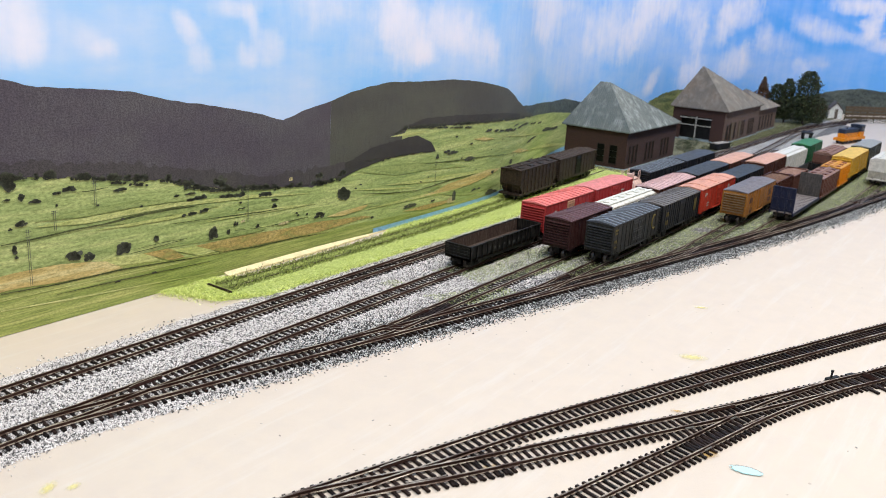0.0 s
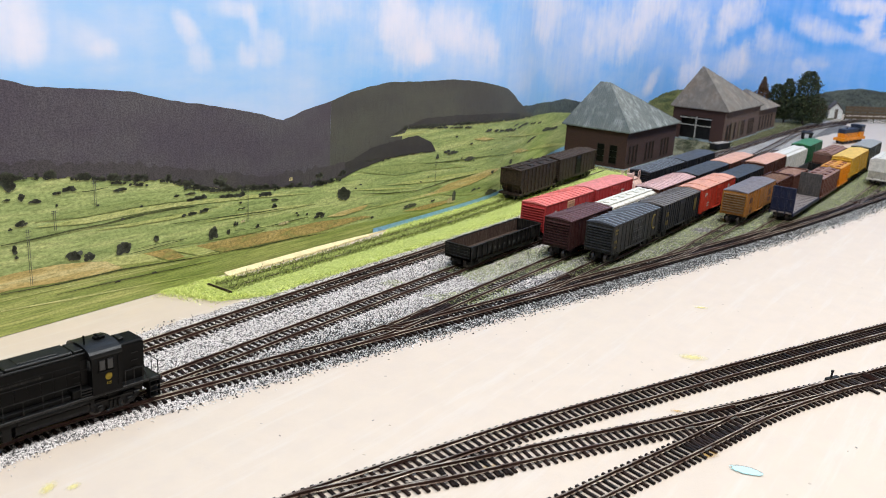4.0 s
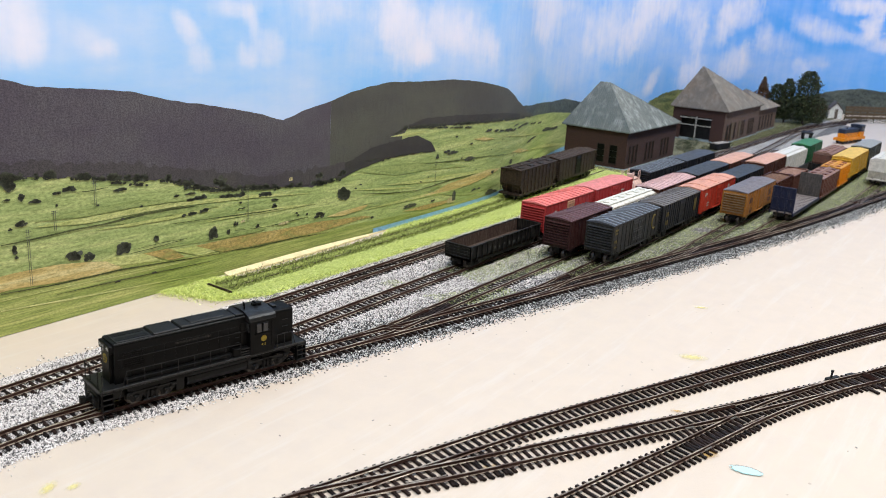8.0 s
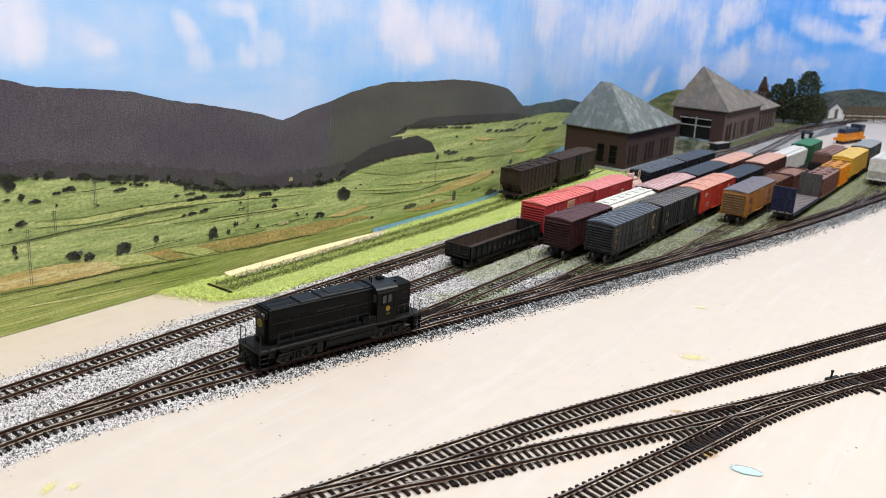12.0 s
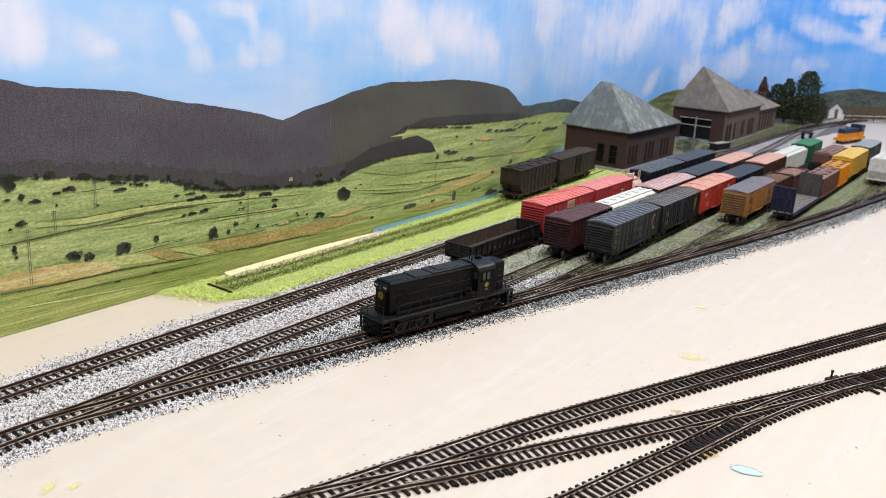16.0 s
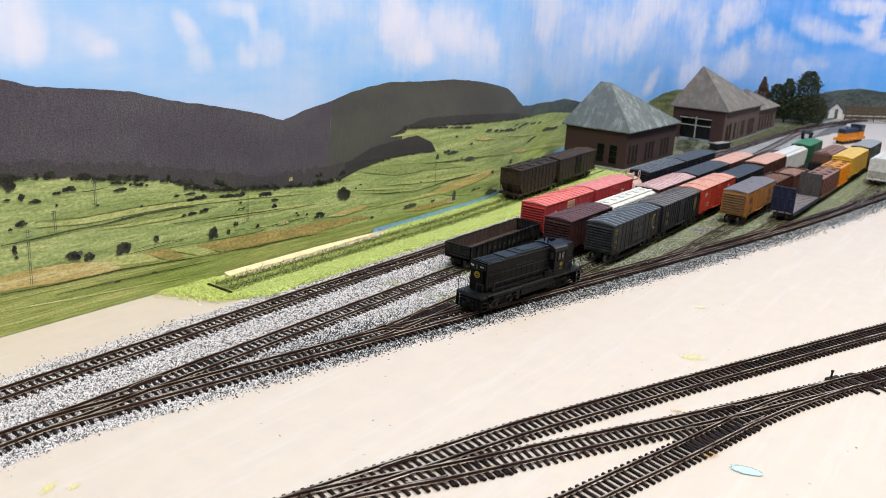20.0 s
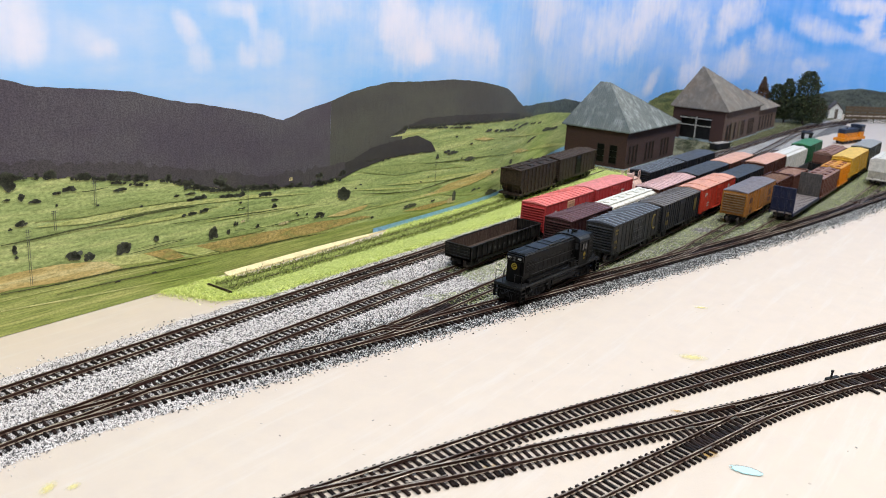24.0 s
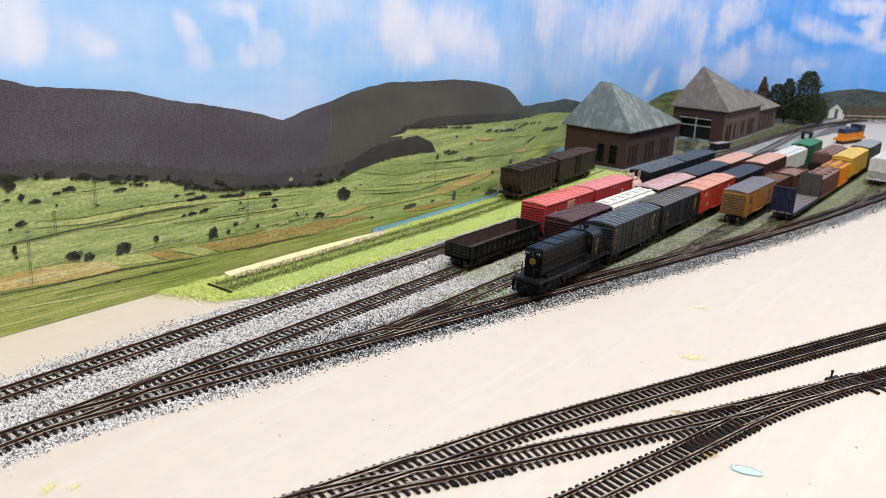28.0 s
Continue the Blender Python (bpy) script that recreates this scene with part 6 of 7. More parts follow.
    for gz in (0.014, 0.022, 0.025, 0.033, 0.036, 0.044):
        part("door_bar", boxes((-0.0165, 0.0165, s * 0.0201 - 0.0003, s * 0.0201 + 0.0003, gz - 0.00025, gz + 0.00025)), M_DOORBAR, charcoal)
    bm = bmesh.new()
    for cz in (0.0345,):
        for i in range(14):
            a0, a1 = radians(50 + 260 * i / 14), radians(50 + 260 * (i + 1) / 14)
            q = [(-s * 0.054 - s * 0.0062 * math.cos(a), s * 0.0189, cz + 0.0098 * math.sin(a)) for a in (a0, a1)]
            tube(bm, q[0], q[1], 0.0009, 5)
    part("emblem", bm, M_LETTER, charcoal, "large yellow crescent emblem")
# next row
boxcar(1.302, 1.458, 0.362, M_OCHRE, P("dusty_grey_roof", 118, 110, 112, 0.5, 0.4), "weathered ochre boxcar with rusty ribbed ends", end_ribs=8, ends=P("tan_end", 138, 108, 74, 0.6, 0.9), bars=(M_BROWN, [(-0.055, 0.036, 0.016, 0.008), (-0.05, 0.020, 0.01, 0.008), (0.05, 0.036, 0.014, 0.010), (0.05, 0.024, 0.014, 0.006)]), roof_ribs=0)
open_car("open_hopper", 1.468, 1.575, 0.362, M_BROWN, M_RUSTIN, "brown open hopper with a lumpy load", 0.044, load=(M_COAL, 0.006), floor=0.0405, low=0.012)
open_car("open_hopper", 1.585, 1.690, 0.362, M_HATCHBROWN, M_RUSTIN, "brown open hopper with a pale lumpy load", 0.040, load=(P("pale_load", 140, 106, 92, 0.8), 0.006), floor=0.0365, low=0.012)
open_car("gondola", 1.700, 1.856, 0.362, M_BLACKGON, P("dark_grey_floor", 70, 70, 72, 0.7), "dark empty gondola with low ribbed sides", 0.028)
M_HATCHPINK = P("dusty_hatch_pink", 146, 110, 96, 0.6, 0.6)
covered_hopper(1.895, 2.045, 0.362, M_HATCHBROWN, M_HATCHPINK, "brown covered hopper with a rounded end frame", hatches=5, round_top=True, h=0.0455)
# front row
bulkhead_flat(1.397, 1.577, 0.313, M_BLUE, M_DECK, "dark blue bulkhead flat car with a bare grey deck")
covered_hopper(1.587, 1.724, 0.313, M_HATCHBROWN, M_HATCHPINK, "red-brown covered hopper with roof hatches", hatches=4, h=0.0425, lids=P("dark_brown_lid", 92, 52, 42))
covered_hopper(1.734, 1.822, 0.313, M_ORANGE, P("orange_hatch", 214, 150, 60, 0.5), "orange covered hopper with roof hatches", hatches=3, h=0.0435, lids=P("rust_orange_lid", 138, 74, 30))
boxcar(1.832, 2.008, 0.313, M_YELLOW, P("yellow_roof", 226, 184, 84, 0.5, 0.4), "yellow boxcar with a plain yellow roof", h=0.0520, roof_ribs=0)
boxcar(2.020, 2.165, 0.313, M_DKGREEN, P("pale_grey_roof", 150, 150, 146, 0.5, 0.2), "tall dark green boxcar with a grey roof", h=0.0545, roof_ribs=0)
covered_hopper(1.885, 2.03, 0.252, M_WHITE, M_WHITE, "pale grey covered hopper with a railed end", hatches=5, round_top=True)
# disused track by the backdrop
def turned(car, line, x):
    x_, y_, a = line.at(line.s_of(x))
    car.matrix_basis = pose(x_, y_, RAIL_TOP - 0.0020, 0, 0, math.degrees(a))


turned(covered_hopper(1.172, 1.312, 0.69, M_DKBROWN, M_DKBROWN, "weathered dark brown covered hopper on the overgrown track", hatches=4, lids=P("black_brown_lid", 34, 27, 25)), T0, 1.242)
# roof ribs paler than the brown roof
turned(boxcar(1.322, 1.482, 0.70, M_DKBROWN, M_DKBROWN, "weathered brown boxcar with rust-streaked sides on the overgrown track", roof_ribs=12, ribs=P("pale_brown_rib", 110, 94, 86, 0.6, 0.4), door=M_UNDER), T0, 1.402)

# ---- engine houses
def brick_mat(name, a, b):
    k = Nodes(name)
    o = k.coords()
    br = k.n("ShaderNodeTexBrick", Scale=1.0)
    br.inputs["Color1"].default_value, br.inputs["Color2"].default_value, br.inputs["Mortar"].default_value = (*a, 1), (*b, 1), (*tone(a, 1.5), 1)
    br.inputs["Brick Width"].default_value, br.inputs["Row Height"].default_value, br.inputs["Mortar Size"].default_value = 0.0028, 0.001, 0.0001
    sep = k.n("ShaderNodeSeparateXYZ")
    k.t.links.new(o, sep.inputs[0])
    cmb = k.n("ShaderNodeCombineXYZ")
    k.t.links.new(k.math("ADD", sep.outputs[0], sep.outputs[1]), cmb.inputs[0])
    k.t.links.new(sep.outputs[2], cmb.inputs[1])
    k.t.links.new(cmb.outputs[0], br.inputs["Vector"])
    c = k.mix(k.math("MULTIPLY", k.noise(o, 60.0), 0.6), br.outputs["Color"], tone(a, 0.6))
    k.bump(br.outputs["Fac"], 0.0001, 0.4)
    return k.done(c, 0.85)


def roof_mat(name, a, b, streaks, rust):
    k = Nodes(name)
    o = k.coords()
    c = k.mix(k.noise(o, 25.0, 5.0), a, b)
    st = k.noise(k.scaled(o, (70.0, 70.0, 5.0)), 1.0, 3.0)
    m = k.n("ShaderNodeMapRange")
    k.t.links.new(st, m.inputs[0])
    m.inputs[1].default_value, m.inputs[2].default_value = 0.5, 0.68
    c = k.mix(k.math("MULTIPLY", m.outputs[0], 0.55), c, streaks)
    patch = k.ramp(k.noise(o, 16.0, 5.0, 0.7), [(0.48, (0, 0, 0)), (0.66, (1, 1, 1))])
    c = k.mix(k.math("MULTIPLY", patch, 0.3), c, rust)
    grime = k.ramp(k.noise(k.scaled(o, (130.0, 130.0, 22.0)), 1.0, 5.0, 0.7), [(0.45, (0, 0, 0)), (0.68, (1, 1, 1))])
    c = k.mix(k.math("MULTIPLY", grime, 0.3), c, tone(a, 0.45))
    k.bump(st, 0.0004, 0.5)
    return k.done(c, 0.5)


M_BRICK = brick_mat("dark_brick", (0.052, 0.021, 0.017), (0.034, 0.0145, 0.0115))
M_TIN = roof_mat("corrugated_tin", (0.088, 0.103, 0.101), (0.165, 0.19, 0.184), (0.46, 0.49, 0.47), (0.26, 0.27, 0.25))
M_TIN_OLD = roof_mat("old_tin", (0.105, 0.090, 0.078), (0.20, 0.178, 0.158), (0.33, 0.30, 0.27), (0.26, 0.155, 0.09))
# darker copies of both tins: shade along the ribs put into colour
M_TIN_RIB_SHADE = roof_mat("tin_rib_shade", (0.085, 0.102, 0.099), (0.16, 0.18, 0.176), (0.2, 0.2, 0.2), (0.12, 0.12, 0.11))
M_OLD_RIB_SHADE = roof_mat("old_tin_rib_shade", (0.08, 0.069, 0.060), (0.15, 0.133, 0.118), (0.22, 0.19, 0.16), (0.18, 0.11, 0.07))
M_PANE = Nodes("dark_glass").done((0.003, 0.0034, 0.0036), 0.3, 0.0, 0.12)
M_TRIM = paint("dark_window_trim", (0.05, 0.035, 0.03), 0.6, 0.2)
# paler brick, for one side wall of the second house and annex
M_PALEBRICK = brick_mat("pale_brick", (0.14, 0.088, 0.068), (0.10, 0.062, 0.050))
M_FOUND = paint("blue_grey_footing", (0.28, 0.34, 0.36), 0.8, 0.2, (0.4, 0.4, 0.4), 0.0, False)


def hip_roof(x0, x1, y0, y1, z, apex, xr, ya, yb, thick=0.002):
    """hip roof with a short ridge across the house, from (xr, ya) to (xr, yb)"""
    bm = bmesh.new()
    e = [bm.verts.new(c) for c in ((x0, y0, z), (x1, y0, z), (x1, y1, z), (x0, y1, z))]
    d = [bm.verts.new(c) for c in ((x0, y0, z - thick), (x1, y0, z - thick), (x1, y1, z - thick), (x0, y1, z - thick))]
    r = [bm.verts.new((xr, ya, apex)), bm.verts.new((xr, yb, apex))]
    bm.faces.new([e[0], e[1], r[0]])
    bm.faces.new([e[1], e[2], r[1], r[0]])
    bm.faces.new([e[2], e[3], r[1]])
    bm.faces.new([e[3], e[0], r[0], r[1]])
    for i in range(4):
        bm.faces.new([d[i], d[(i + 1) % 4], e[(i + 1) % 4], e[i]])
    bm.faces.new(d[::-1])
    bmesh.ops.recalc_face_normals(bm, faces=bm.faces)
    return bm


def roof_seams(house, x0, x1, y0, y1, z, apex, xr, ya, yb, material, plain, step=0.0042):
    """standing ribs of the tin, running from eave to ridge on the two faces that show; shade-dark copy on the front
    face, plain tin on the lit side
    """
    vs, fs = [], []

    def rib(a, b, across, nrm, high=0.0013):
        a, b = Vector(a) + nrm * 0.0001, Vector(b) + nrm * 0.0001
        k = len(vs)
        w = across * 0.0009
        for p in (a, b):
            vs.extend([tuple(p - w), tuple(p + w), tuple(p + nrm * high)])
        fs.extend([(k, k + 3, k + 5, k + 2), (k + 2, k + 5, k + 4, k + 1), (k, k + 2, k + 1), (k + 3, k + 4, k + 5)])
    n1 = Vector((-(apex - z), 0, xr - x0)).normalized()
    y = y0 + step
    while y < y1 - step / 2:
        t = (y - y0) / (ya - y0) if y < ya else 1.0 if y < yb else (y1 - y) / (y1 - yb)
        rib((x0, y, z), (x0 + (xr - x0) * t, y, z + (apex - z) * t), Vector((0, 1, 0)), n1)
        y += step
    raw("roof_ribs", vs, fs, material, house)
    vs, fs = [], []
    n2 = Vector((0, -(apex - z), ya - y0)).normalized()
    x = x0 + step
    while x < x1 - step / 2:
        t = (x - x0) / (xr - x0) if x < xr else (x1 - x) / (x1 - xr)
        rib((x, y0, z), (x, y0 + (ya - y0) * t, z + (apex - z) * t), Vector((1, 0, 0)), n2, 0.0006)
        x += step
    raw("roof_ribs", vs, fs, plain, house)


def window(house, x, y, z0, z1, w, face, panes=2, trim=None, glass=None):
    """a tall window in a wall that faces -x ('w') or -y ('s'): frame, sill, panes set back"""
    rot = pose(x, y, 0, 0, 0, 0 if face == "s" else -90)
    fr = part("window", boxes((-w / 2, -w / 2 + 0.0009, -0.0008, 0.0022, z0, z1), (w / 2 - 0.0009, w / 2, -0.0008, 0.0022, z0, z1), (-w / 2, w / 2, -0.0008, 0.0022, z1 - 0.0009, z1), (-w / 2 - 0.0008, w / 2 + 0.0008, -0.0014, 0.0022, z0 - 0.001, z0)), trim or M_TRIM, house, at=rot)
    for i in range(panes):
        a = z0 + (z1 - z0) * i / panes
        b = z0 + (z1 - z0) * (i + 1) / panes
        part("pane", boxes((-w / 2 + 0.0009, w / 2 - 0.0009, 0.0010, 0.0014, a + 0.0003, b - 0.0003)), glass or M_PANE, fr)
    return fr


def pierced(bm, face, along0, along1, plane, thick, z0, z1, holes):
    """a wall with real openings: strips between the holes (a0, a1, h0, h1), sorted along"""
    def bx(a, b, c, d):
        if b - a < 1e-5 or d - c < 1e-5:
            return
        if face == "s":
            box(bm, a, b, plane, plane + thick, c, d)
        else:
            box(bm, plane, plane + thick, a, b, c, d)
    cur = along0
    for a, b, c, d in holes:
        bx(cur, a, z0, z1)
        bx(a, b, z0, c)
        bx(a, b, d, z1)
        cur = b
    bx(cur, along1, z0, z1)
    return bm


def engine_house(x0, x1, y0, y1, eave, apex, xr, ya, yb, label, wall, tin, side_windows, front_windows, big_door=None, name="engine_house", rib_tin=None):
    rib_tin = rib_tin or M_TIN_RIB_SHADE
    h = thing(name, Matrix.Identity(4), label, "building", "engine houses")
    th = 0.003
    sw = [(x0 + a - w / 2, x0 + a + w / 2, b, c) for a, b, c, w in side_windows]
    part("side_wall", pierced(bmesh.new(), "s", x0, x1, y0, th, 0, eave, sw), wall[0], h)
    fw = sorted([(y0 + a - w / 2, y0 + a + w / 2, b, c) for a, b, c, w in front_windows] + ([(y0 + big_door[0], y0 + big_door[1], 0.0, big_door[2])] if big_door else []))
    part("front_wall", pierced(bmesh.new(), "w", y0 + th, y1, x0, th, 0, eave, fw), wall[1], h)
    part("back_wall", boxes((x1 - th, x1, y0 + th, y1, 0, eave)), wall[1], h)
    part("far_wall", boxes((x0 + th, x1 - th, y1 - th, y1, 0, eave)), wall[1], h)
    part("footing", boxes((x0 - 0.002, x1 + 0.002, y0 - 0.002, y1, 0, 0.004)), M_FOUND, h)
    part("cornice", boxes((x0 - 0.002, x1 + 0.002, y0 - 0.002, y0, eave - 0.003, eave), (x0 - 0.002, x0, y0, y1, eave - 0.003, eave)), wall[1], h)
    for a, b, c, w in side_windows:
        window(h, x0 + a, y0 + 0.0005, b, c, w - 0.0002, "s")
    for a, b, c, w in front_windows:
        window(h, x0 + 0.0005, y0 + a, b, c, w - 0.0002, "w", 3)
    ov = 0.007
    part("roof", hip_roof(x0 - ov, x1 + ov, y0 - ov, y1 + ov, eave + 0.002, apex, xr, ya, yb), tin, h)
    roof_seams(h, x0 - ov, x1 + ov, y0 - ov, y1 + ov, eave + 0.002, apex, xr, ya, yb, rib_tin, tin)
    part("ridge_cap", tubes(((xr, ya - 0.001, apex), (xr, yb + 0.001, apex)), r=0.0012), tin, h)
    for c in ((x0 - ov, y0 - ov, ya), (x1 + ov, y0 - ov, ya), (x0 - ov, y1 + ov, yb)):
        part("hip_cap", tubes(((c[0], c[1], eave + 0.0025), (xr, c[2], apex + 0.0002)), r=0.0009), tin, h)
    return h


sw1 = [(0.018 + 0.086 * g + 0.0175 * i, 0.012, 0.050, 0.0105) for g in range(3) for i in range(3)]
engine_house(1.60, 1.868, 0.672, 0.810, 0.078, 0.1675, 1.652, 0.7465, 0.768, "dark brick engine house with a grey corrugated hip roof", (M_BRICK, M_BRICK), M_TIN, sw1,
             [(0.028, 0.012, 0.050, 0.018), (0.056, 0.012, 0.050, 0.018)])
sw2 = [(0.022, 0.010, 0.050, 0.016), (0.046, 0.010, 0.052, 0.014), (0.085, 0.010, 0.052, 0.012)] + [(0.12 + 0.014 * i + 0.03 * (i // 4), 0.012, 0.052, 0.009) for i in range(8)]
engine_house(2.172, 2.47, 0.656, 0.795, 0.083, 0.185, 2.246, 0.756, 0.758, "brown brick engine house with an open bay and old tin roof", (M_PALEBRICK, M_BRICK), M_TIN_OLD, sw2, [], big_door=(0.036, 0.116, 0.062), rib_tin=M_OLD_RIB_SHADE)
engine_house(2.474, 2.68, 0.664, 0.79, 0.066, 0.115, 2.56, 0.725, 0.73, "low brick annex with an old tin roof", (M_PALEBRICK, M_BRICK), M_TIN_OLD, [(0.04 + 0.03 * i, 0.010, 0.048, 0.012) for i in range(5)], [], rib_tin=M_OLD_RIB_SHADE)
M_BOARDUP = P("pale_boarding", 116, 102, 88, 0.8, 0.4)
for bx in (2.224, 2.286):
    brd = thing("boarded_window", Matrix.Identity(4), "pale boards nailed over a window of the engine house", "boarding", "boarded windows")
    for i in range(3):
        part("board", boxes((bx + 0.0045 * i, bx + 0.0042 + 0.0045 * i, 0.6535, 0.6555, 0.006, 0.052)), M_BOARDUP, brd)
M_BAY = paint("bay_frame_grey", (0.34, 0.33, 0.31), 0.6, 0.2)
bay = thing("bay_frame", Matrix.Identity(4), "grey timber frame across the open bay of the engine house", "door frame")
part("post", boxes((2.166, 2.168, 0.728, 0.731, 0, 0.064)), M_BAY, bay)
for z in (0.040, 0.058):
    part("beam", boxes((2.166, 2.168, 0.690, 0.774, z, z + 0.0022)), M_BAY, bay)
# black sheet inside the bay stands in for its shaded depth
part("bay_shade_panel", boxes((2.20, 2.202, 0.66, 0.792, 0.004, 0.080)), M_BLACK, bay)

# ---- far end: model trees, shed, fence, road engine, yard clutter
M_BARK = paint("bark", (0.06, 0.045, 0.035), 0.9, 0.2)
M_LEAF = blade_mat("dark_leaf", [(0.0, (0.012, 0.020, 0.008)), (0.6, (0.035, 0.05, 0.018)), (1.0, (0.07, 0.085, 0.03))])
M_LEAF_RED = blade_mat("russet_leaf", [(0.0, (0.05, 0.022, 0.012)), (0.6, (0.12, 0.055, 0.03)), (1.0, (0.16, 0.09, 0.04))])


def model_tree(x, y, height, width, leaf, label, seed, conical=False):
    rng = random.Random(seed)
    t = thing("model_tree", pose(x, y, 0, 0, 0, seed * 50), label, "tree", "trees at the far end")
    bm = bmesh.new()
    tube(bm, (0, 0, 0), (0.002, 0, height * 0.5), height * 0.018, 7)
    tube(bm, (0.002, 0, height * 0.5), (0, 0.001, height * 0.9), height * 0.009, 6)
    tips = []
    for i in range(16):
        z = height * rng.uniform(0.2, 0.85)
        r = width * 0.5 * ((1 - z / height) * 1.15 if conical else math.sin(math.pi * min(1, 0.15 + z / height * 0.8)))
        a = rng.random() * 6.283
        tip = (r * math.cos(a), r * math.sin(a), z + height * 0.08)
        tube(bm, (0, 0, z * 0.9), tip, height * 0.005, 5)
        tips.append(tip)
    part("trunk", bm, M_BARK, t)
    vs, fs = [], []
    for i in range(3600):
        z = height * rng.uniform(0.10, 1.0)
        f = z / height
        r = width * 0.5 * ((1 - f) * 1.1 + 0.03 if conical else math.sqrt(max(0.02, 1 - ((f - 0.52) / 0.5) ** 2)))
        r *= (0.55 + 0.45 * rng.random()) * (0.75 + 0.5 * noise.noise((f * 7, seed, i % 7)))
        a = rng.random() * 6.283
        c = Vector((r * math.cos(a), r * math.sin(a), z))
        n = Vector((rng.uniform(-1, 1), rng.uniform(-1, 1), rng.uniform(-0.4, 1))).normalized()
        u = n.orthogonal().normalized()
        v = n.cross(u)
        s = height * 0.02 * rng.uniform(0.6, 1.3)
        b = len(vs)
        vs += [tuple(c + u * s), tuple(c + v * s * 0.7), tuple(c - u * s), tuple(c - v * s * 0.7)]
        fs.append((b, b + 1, b + 2, b + 3))
    raw("crown", vs, fs, leaf, t)
    return t


model_tree(2.85, 0.757, 0.138, 0.125, M_LEAF_RED, "russet model conifer behind the annex", 1, True)
model_tree(2.85, 0.712, 0.120, 0.080, M_LEAF, "dark green bushy model tree", 2)
model_tree(2.85, 0.680, 0.140, 0.062, M_LEAF, "tall dark green model tree", 3)
model_tree(2.85, 0.622, 0.168, 0.105, M_LEAF, "large dark green model tree with a loose crown", 4)
model_tree(2.92, 0.66, 0.085, 0.11, M_LEAF, "low dark green model bush", 5)
model_tree(2.88, 0.59, 0.09, 0.08, M_LEAF, "low dark green model bush", 6)
M_SHEDWHITE = paint("white_boards", (0.72, 0.72, 0.70), 0.6, 0.15)
M_SHEDROOF = paint("shed_roof", (0.12, 0.10, 0.09), 0.7, 0.2)
shed = thing("shed", pose(3.19, 0.594, 0.0, 0, 0, 18), "small white gabled shed with a dark roof", "shed")
part("walls", prism([(-0.022, 0), (-0.022, 0.028), (0, 0.052), (0.022, 0.028), (0.022, 0)], 0.0, 0.07, "x"), M_SHEDWHITE, shed)
part("roof", prism([(-0.025, 0.026), (0, 0.0535), (0.025, 0.026), (0.025, 0.029), (0, 0.057), (-0.025, 0.029)], -0.004, 0.074, "x"), M_SHEDROOF, shed)
part("door", boxes((-0.001, 0.0005, -0.007, 0.003, 0.0, 0.034)), M_SHEDROOF, shed)
barn = thing("barn", pose(3.20, 0.655, 0.0, 0, 0, 18), "weathered brown barn beside the white shed", "barn")
part("walls", prism([(-0.03, 0), (-0.03, 0.034), (0, 0.055), (0.03, 0.034), (0.03, 0)], 0.0, 0.07, "x"), P("barn_boards", 84, 58, 48, 0.8, 0.4), barn)
part("roof", prism([(-0.033, 0.032), (0, 0.057), (0.033, 0.032), (0.033, 0.035), (0, 0.060), (-0.033, 0.035)], -0.003, 0.073, "x"), M_SHEDROOF, barn)
M_FENCE = P("fence_boards", 96, 82, 66, 0.8, 0.3)
fence = thing("fence", pose(3.20, 0.566, 0, 0, 0, -40), "long weathered board fence at the far edge", "fence")
for i in range(20):
    part("post", boxes((i * 0.03, i * 0.03 + 0.003, -0.0015, 0.0015, 0, 0.046)), M_FENCE, fence)
for z in (0.004, 0.016, 0.028, 0.038):
    part("rail", boxes((0, 0.575, -0.003, -0.0015, z, z + 0.009)), M_FENCE, fence)
for i, (hx, hy) in enumerate(((2.98, 0.69), (3.02, 0.62), (3.06, 0.57), (3.10, 0.53), (3.15, 0.49), (3.20, 0.455), (3.25, 0.42))):
    model_tree(hx, hy, 0.030 if i < 1 else 0.014, 0.075, M_LEAF, "low dark green bushes at the far edge", 7 + i)
for i, (hx, hy, hh, hw) in enumerate(((1.93, 0.655, 0.020, 0.04), (1.98, 0.69, 0.026, 0.05), (2.07, 0.70, 0.022, 0.05), (2.04, 0.655, 0.012, 0.03), (1.90, 0.70, 0.030, 0.04))):
    model_tree(hx, hy, hh, hw, M_LEAF, "low scrubby bush between the engine houses", 20 + i)
bin_ = thing("scrap_bin", pose(2.075, 0.632, 0.0016, 0, 0, -12), "small dark open bin with pale scrap on top", "bin")
part("body", boxes((-0.03, 0.03, -0.011, 0.011, 0.002, 0.016), bevel=0.0008), M_BLACK, bin_)
part("load", boxes((-0.027, 0.027, -0.009, 0.009, 0.015, 0.0185), bevel=0.0015), paint("pale_scrap", (0.34, 0.30, 0.27), 0.8, 0.5), bin_)
part("rim", boxes((-0.031, 0.031, -0.0118, -0.0105, 0.0145, 0.0170), (-0.031, 0.031, 0.0105, 0.0118, 0.0145, 0.0170)), M_BLACK, bin_)
post = thing("loading_tower", pose(2.50, 0.528, 0.0016, 0, 0, 20), "dark timber loading stand beside the far track", "loading stand")
for sx in (-0.016, 0.016):
    for sy in (-0.010, 0.010):
        part("leg", boxes((sx - 0.002, sx + 0.002, sy - 0.002, sy + 0.002, 0, 0.018)), M_BLACK, post)
part("deck", boxes((-0.021, 0.021, -0.014, 0.014, 0.018, 0.021)), M_BLACK, post)
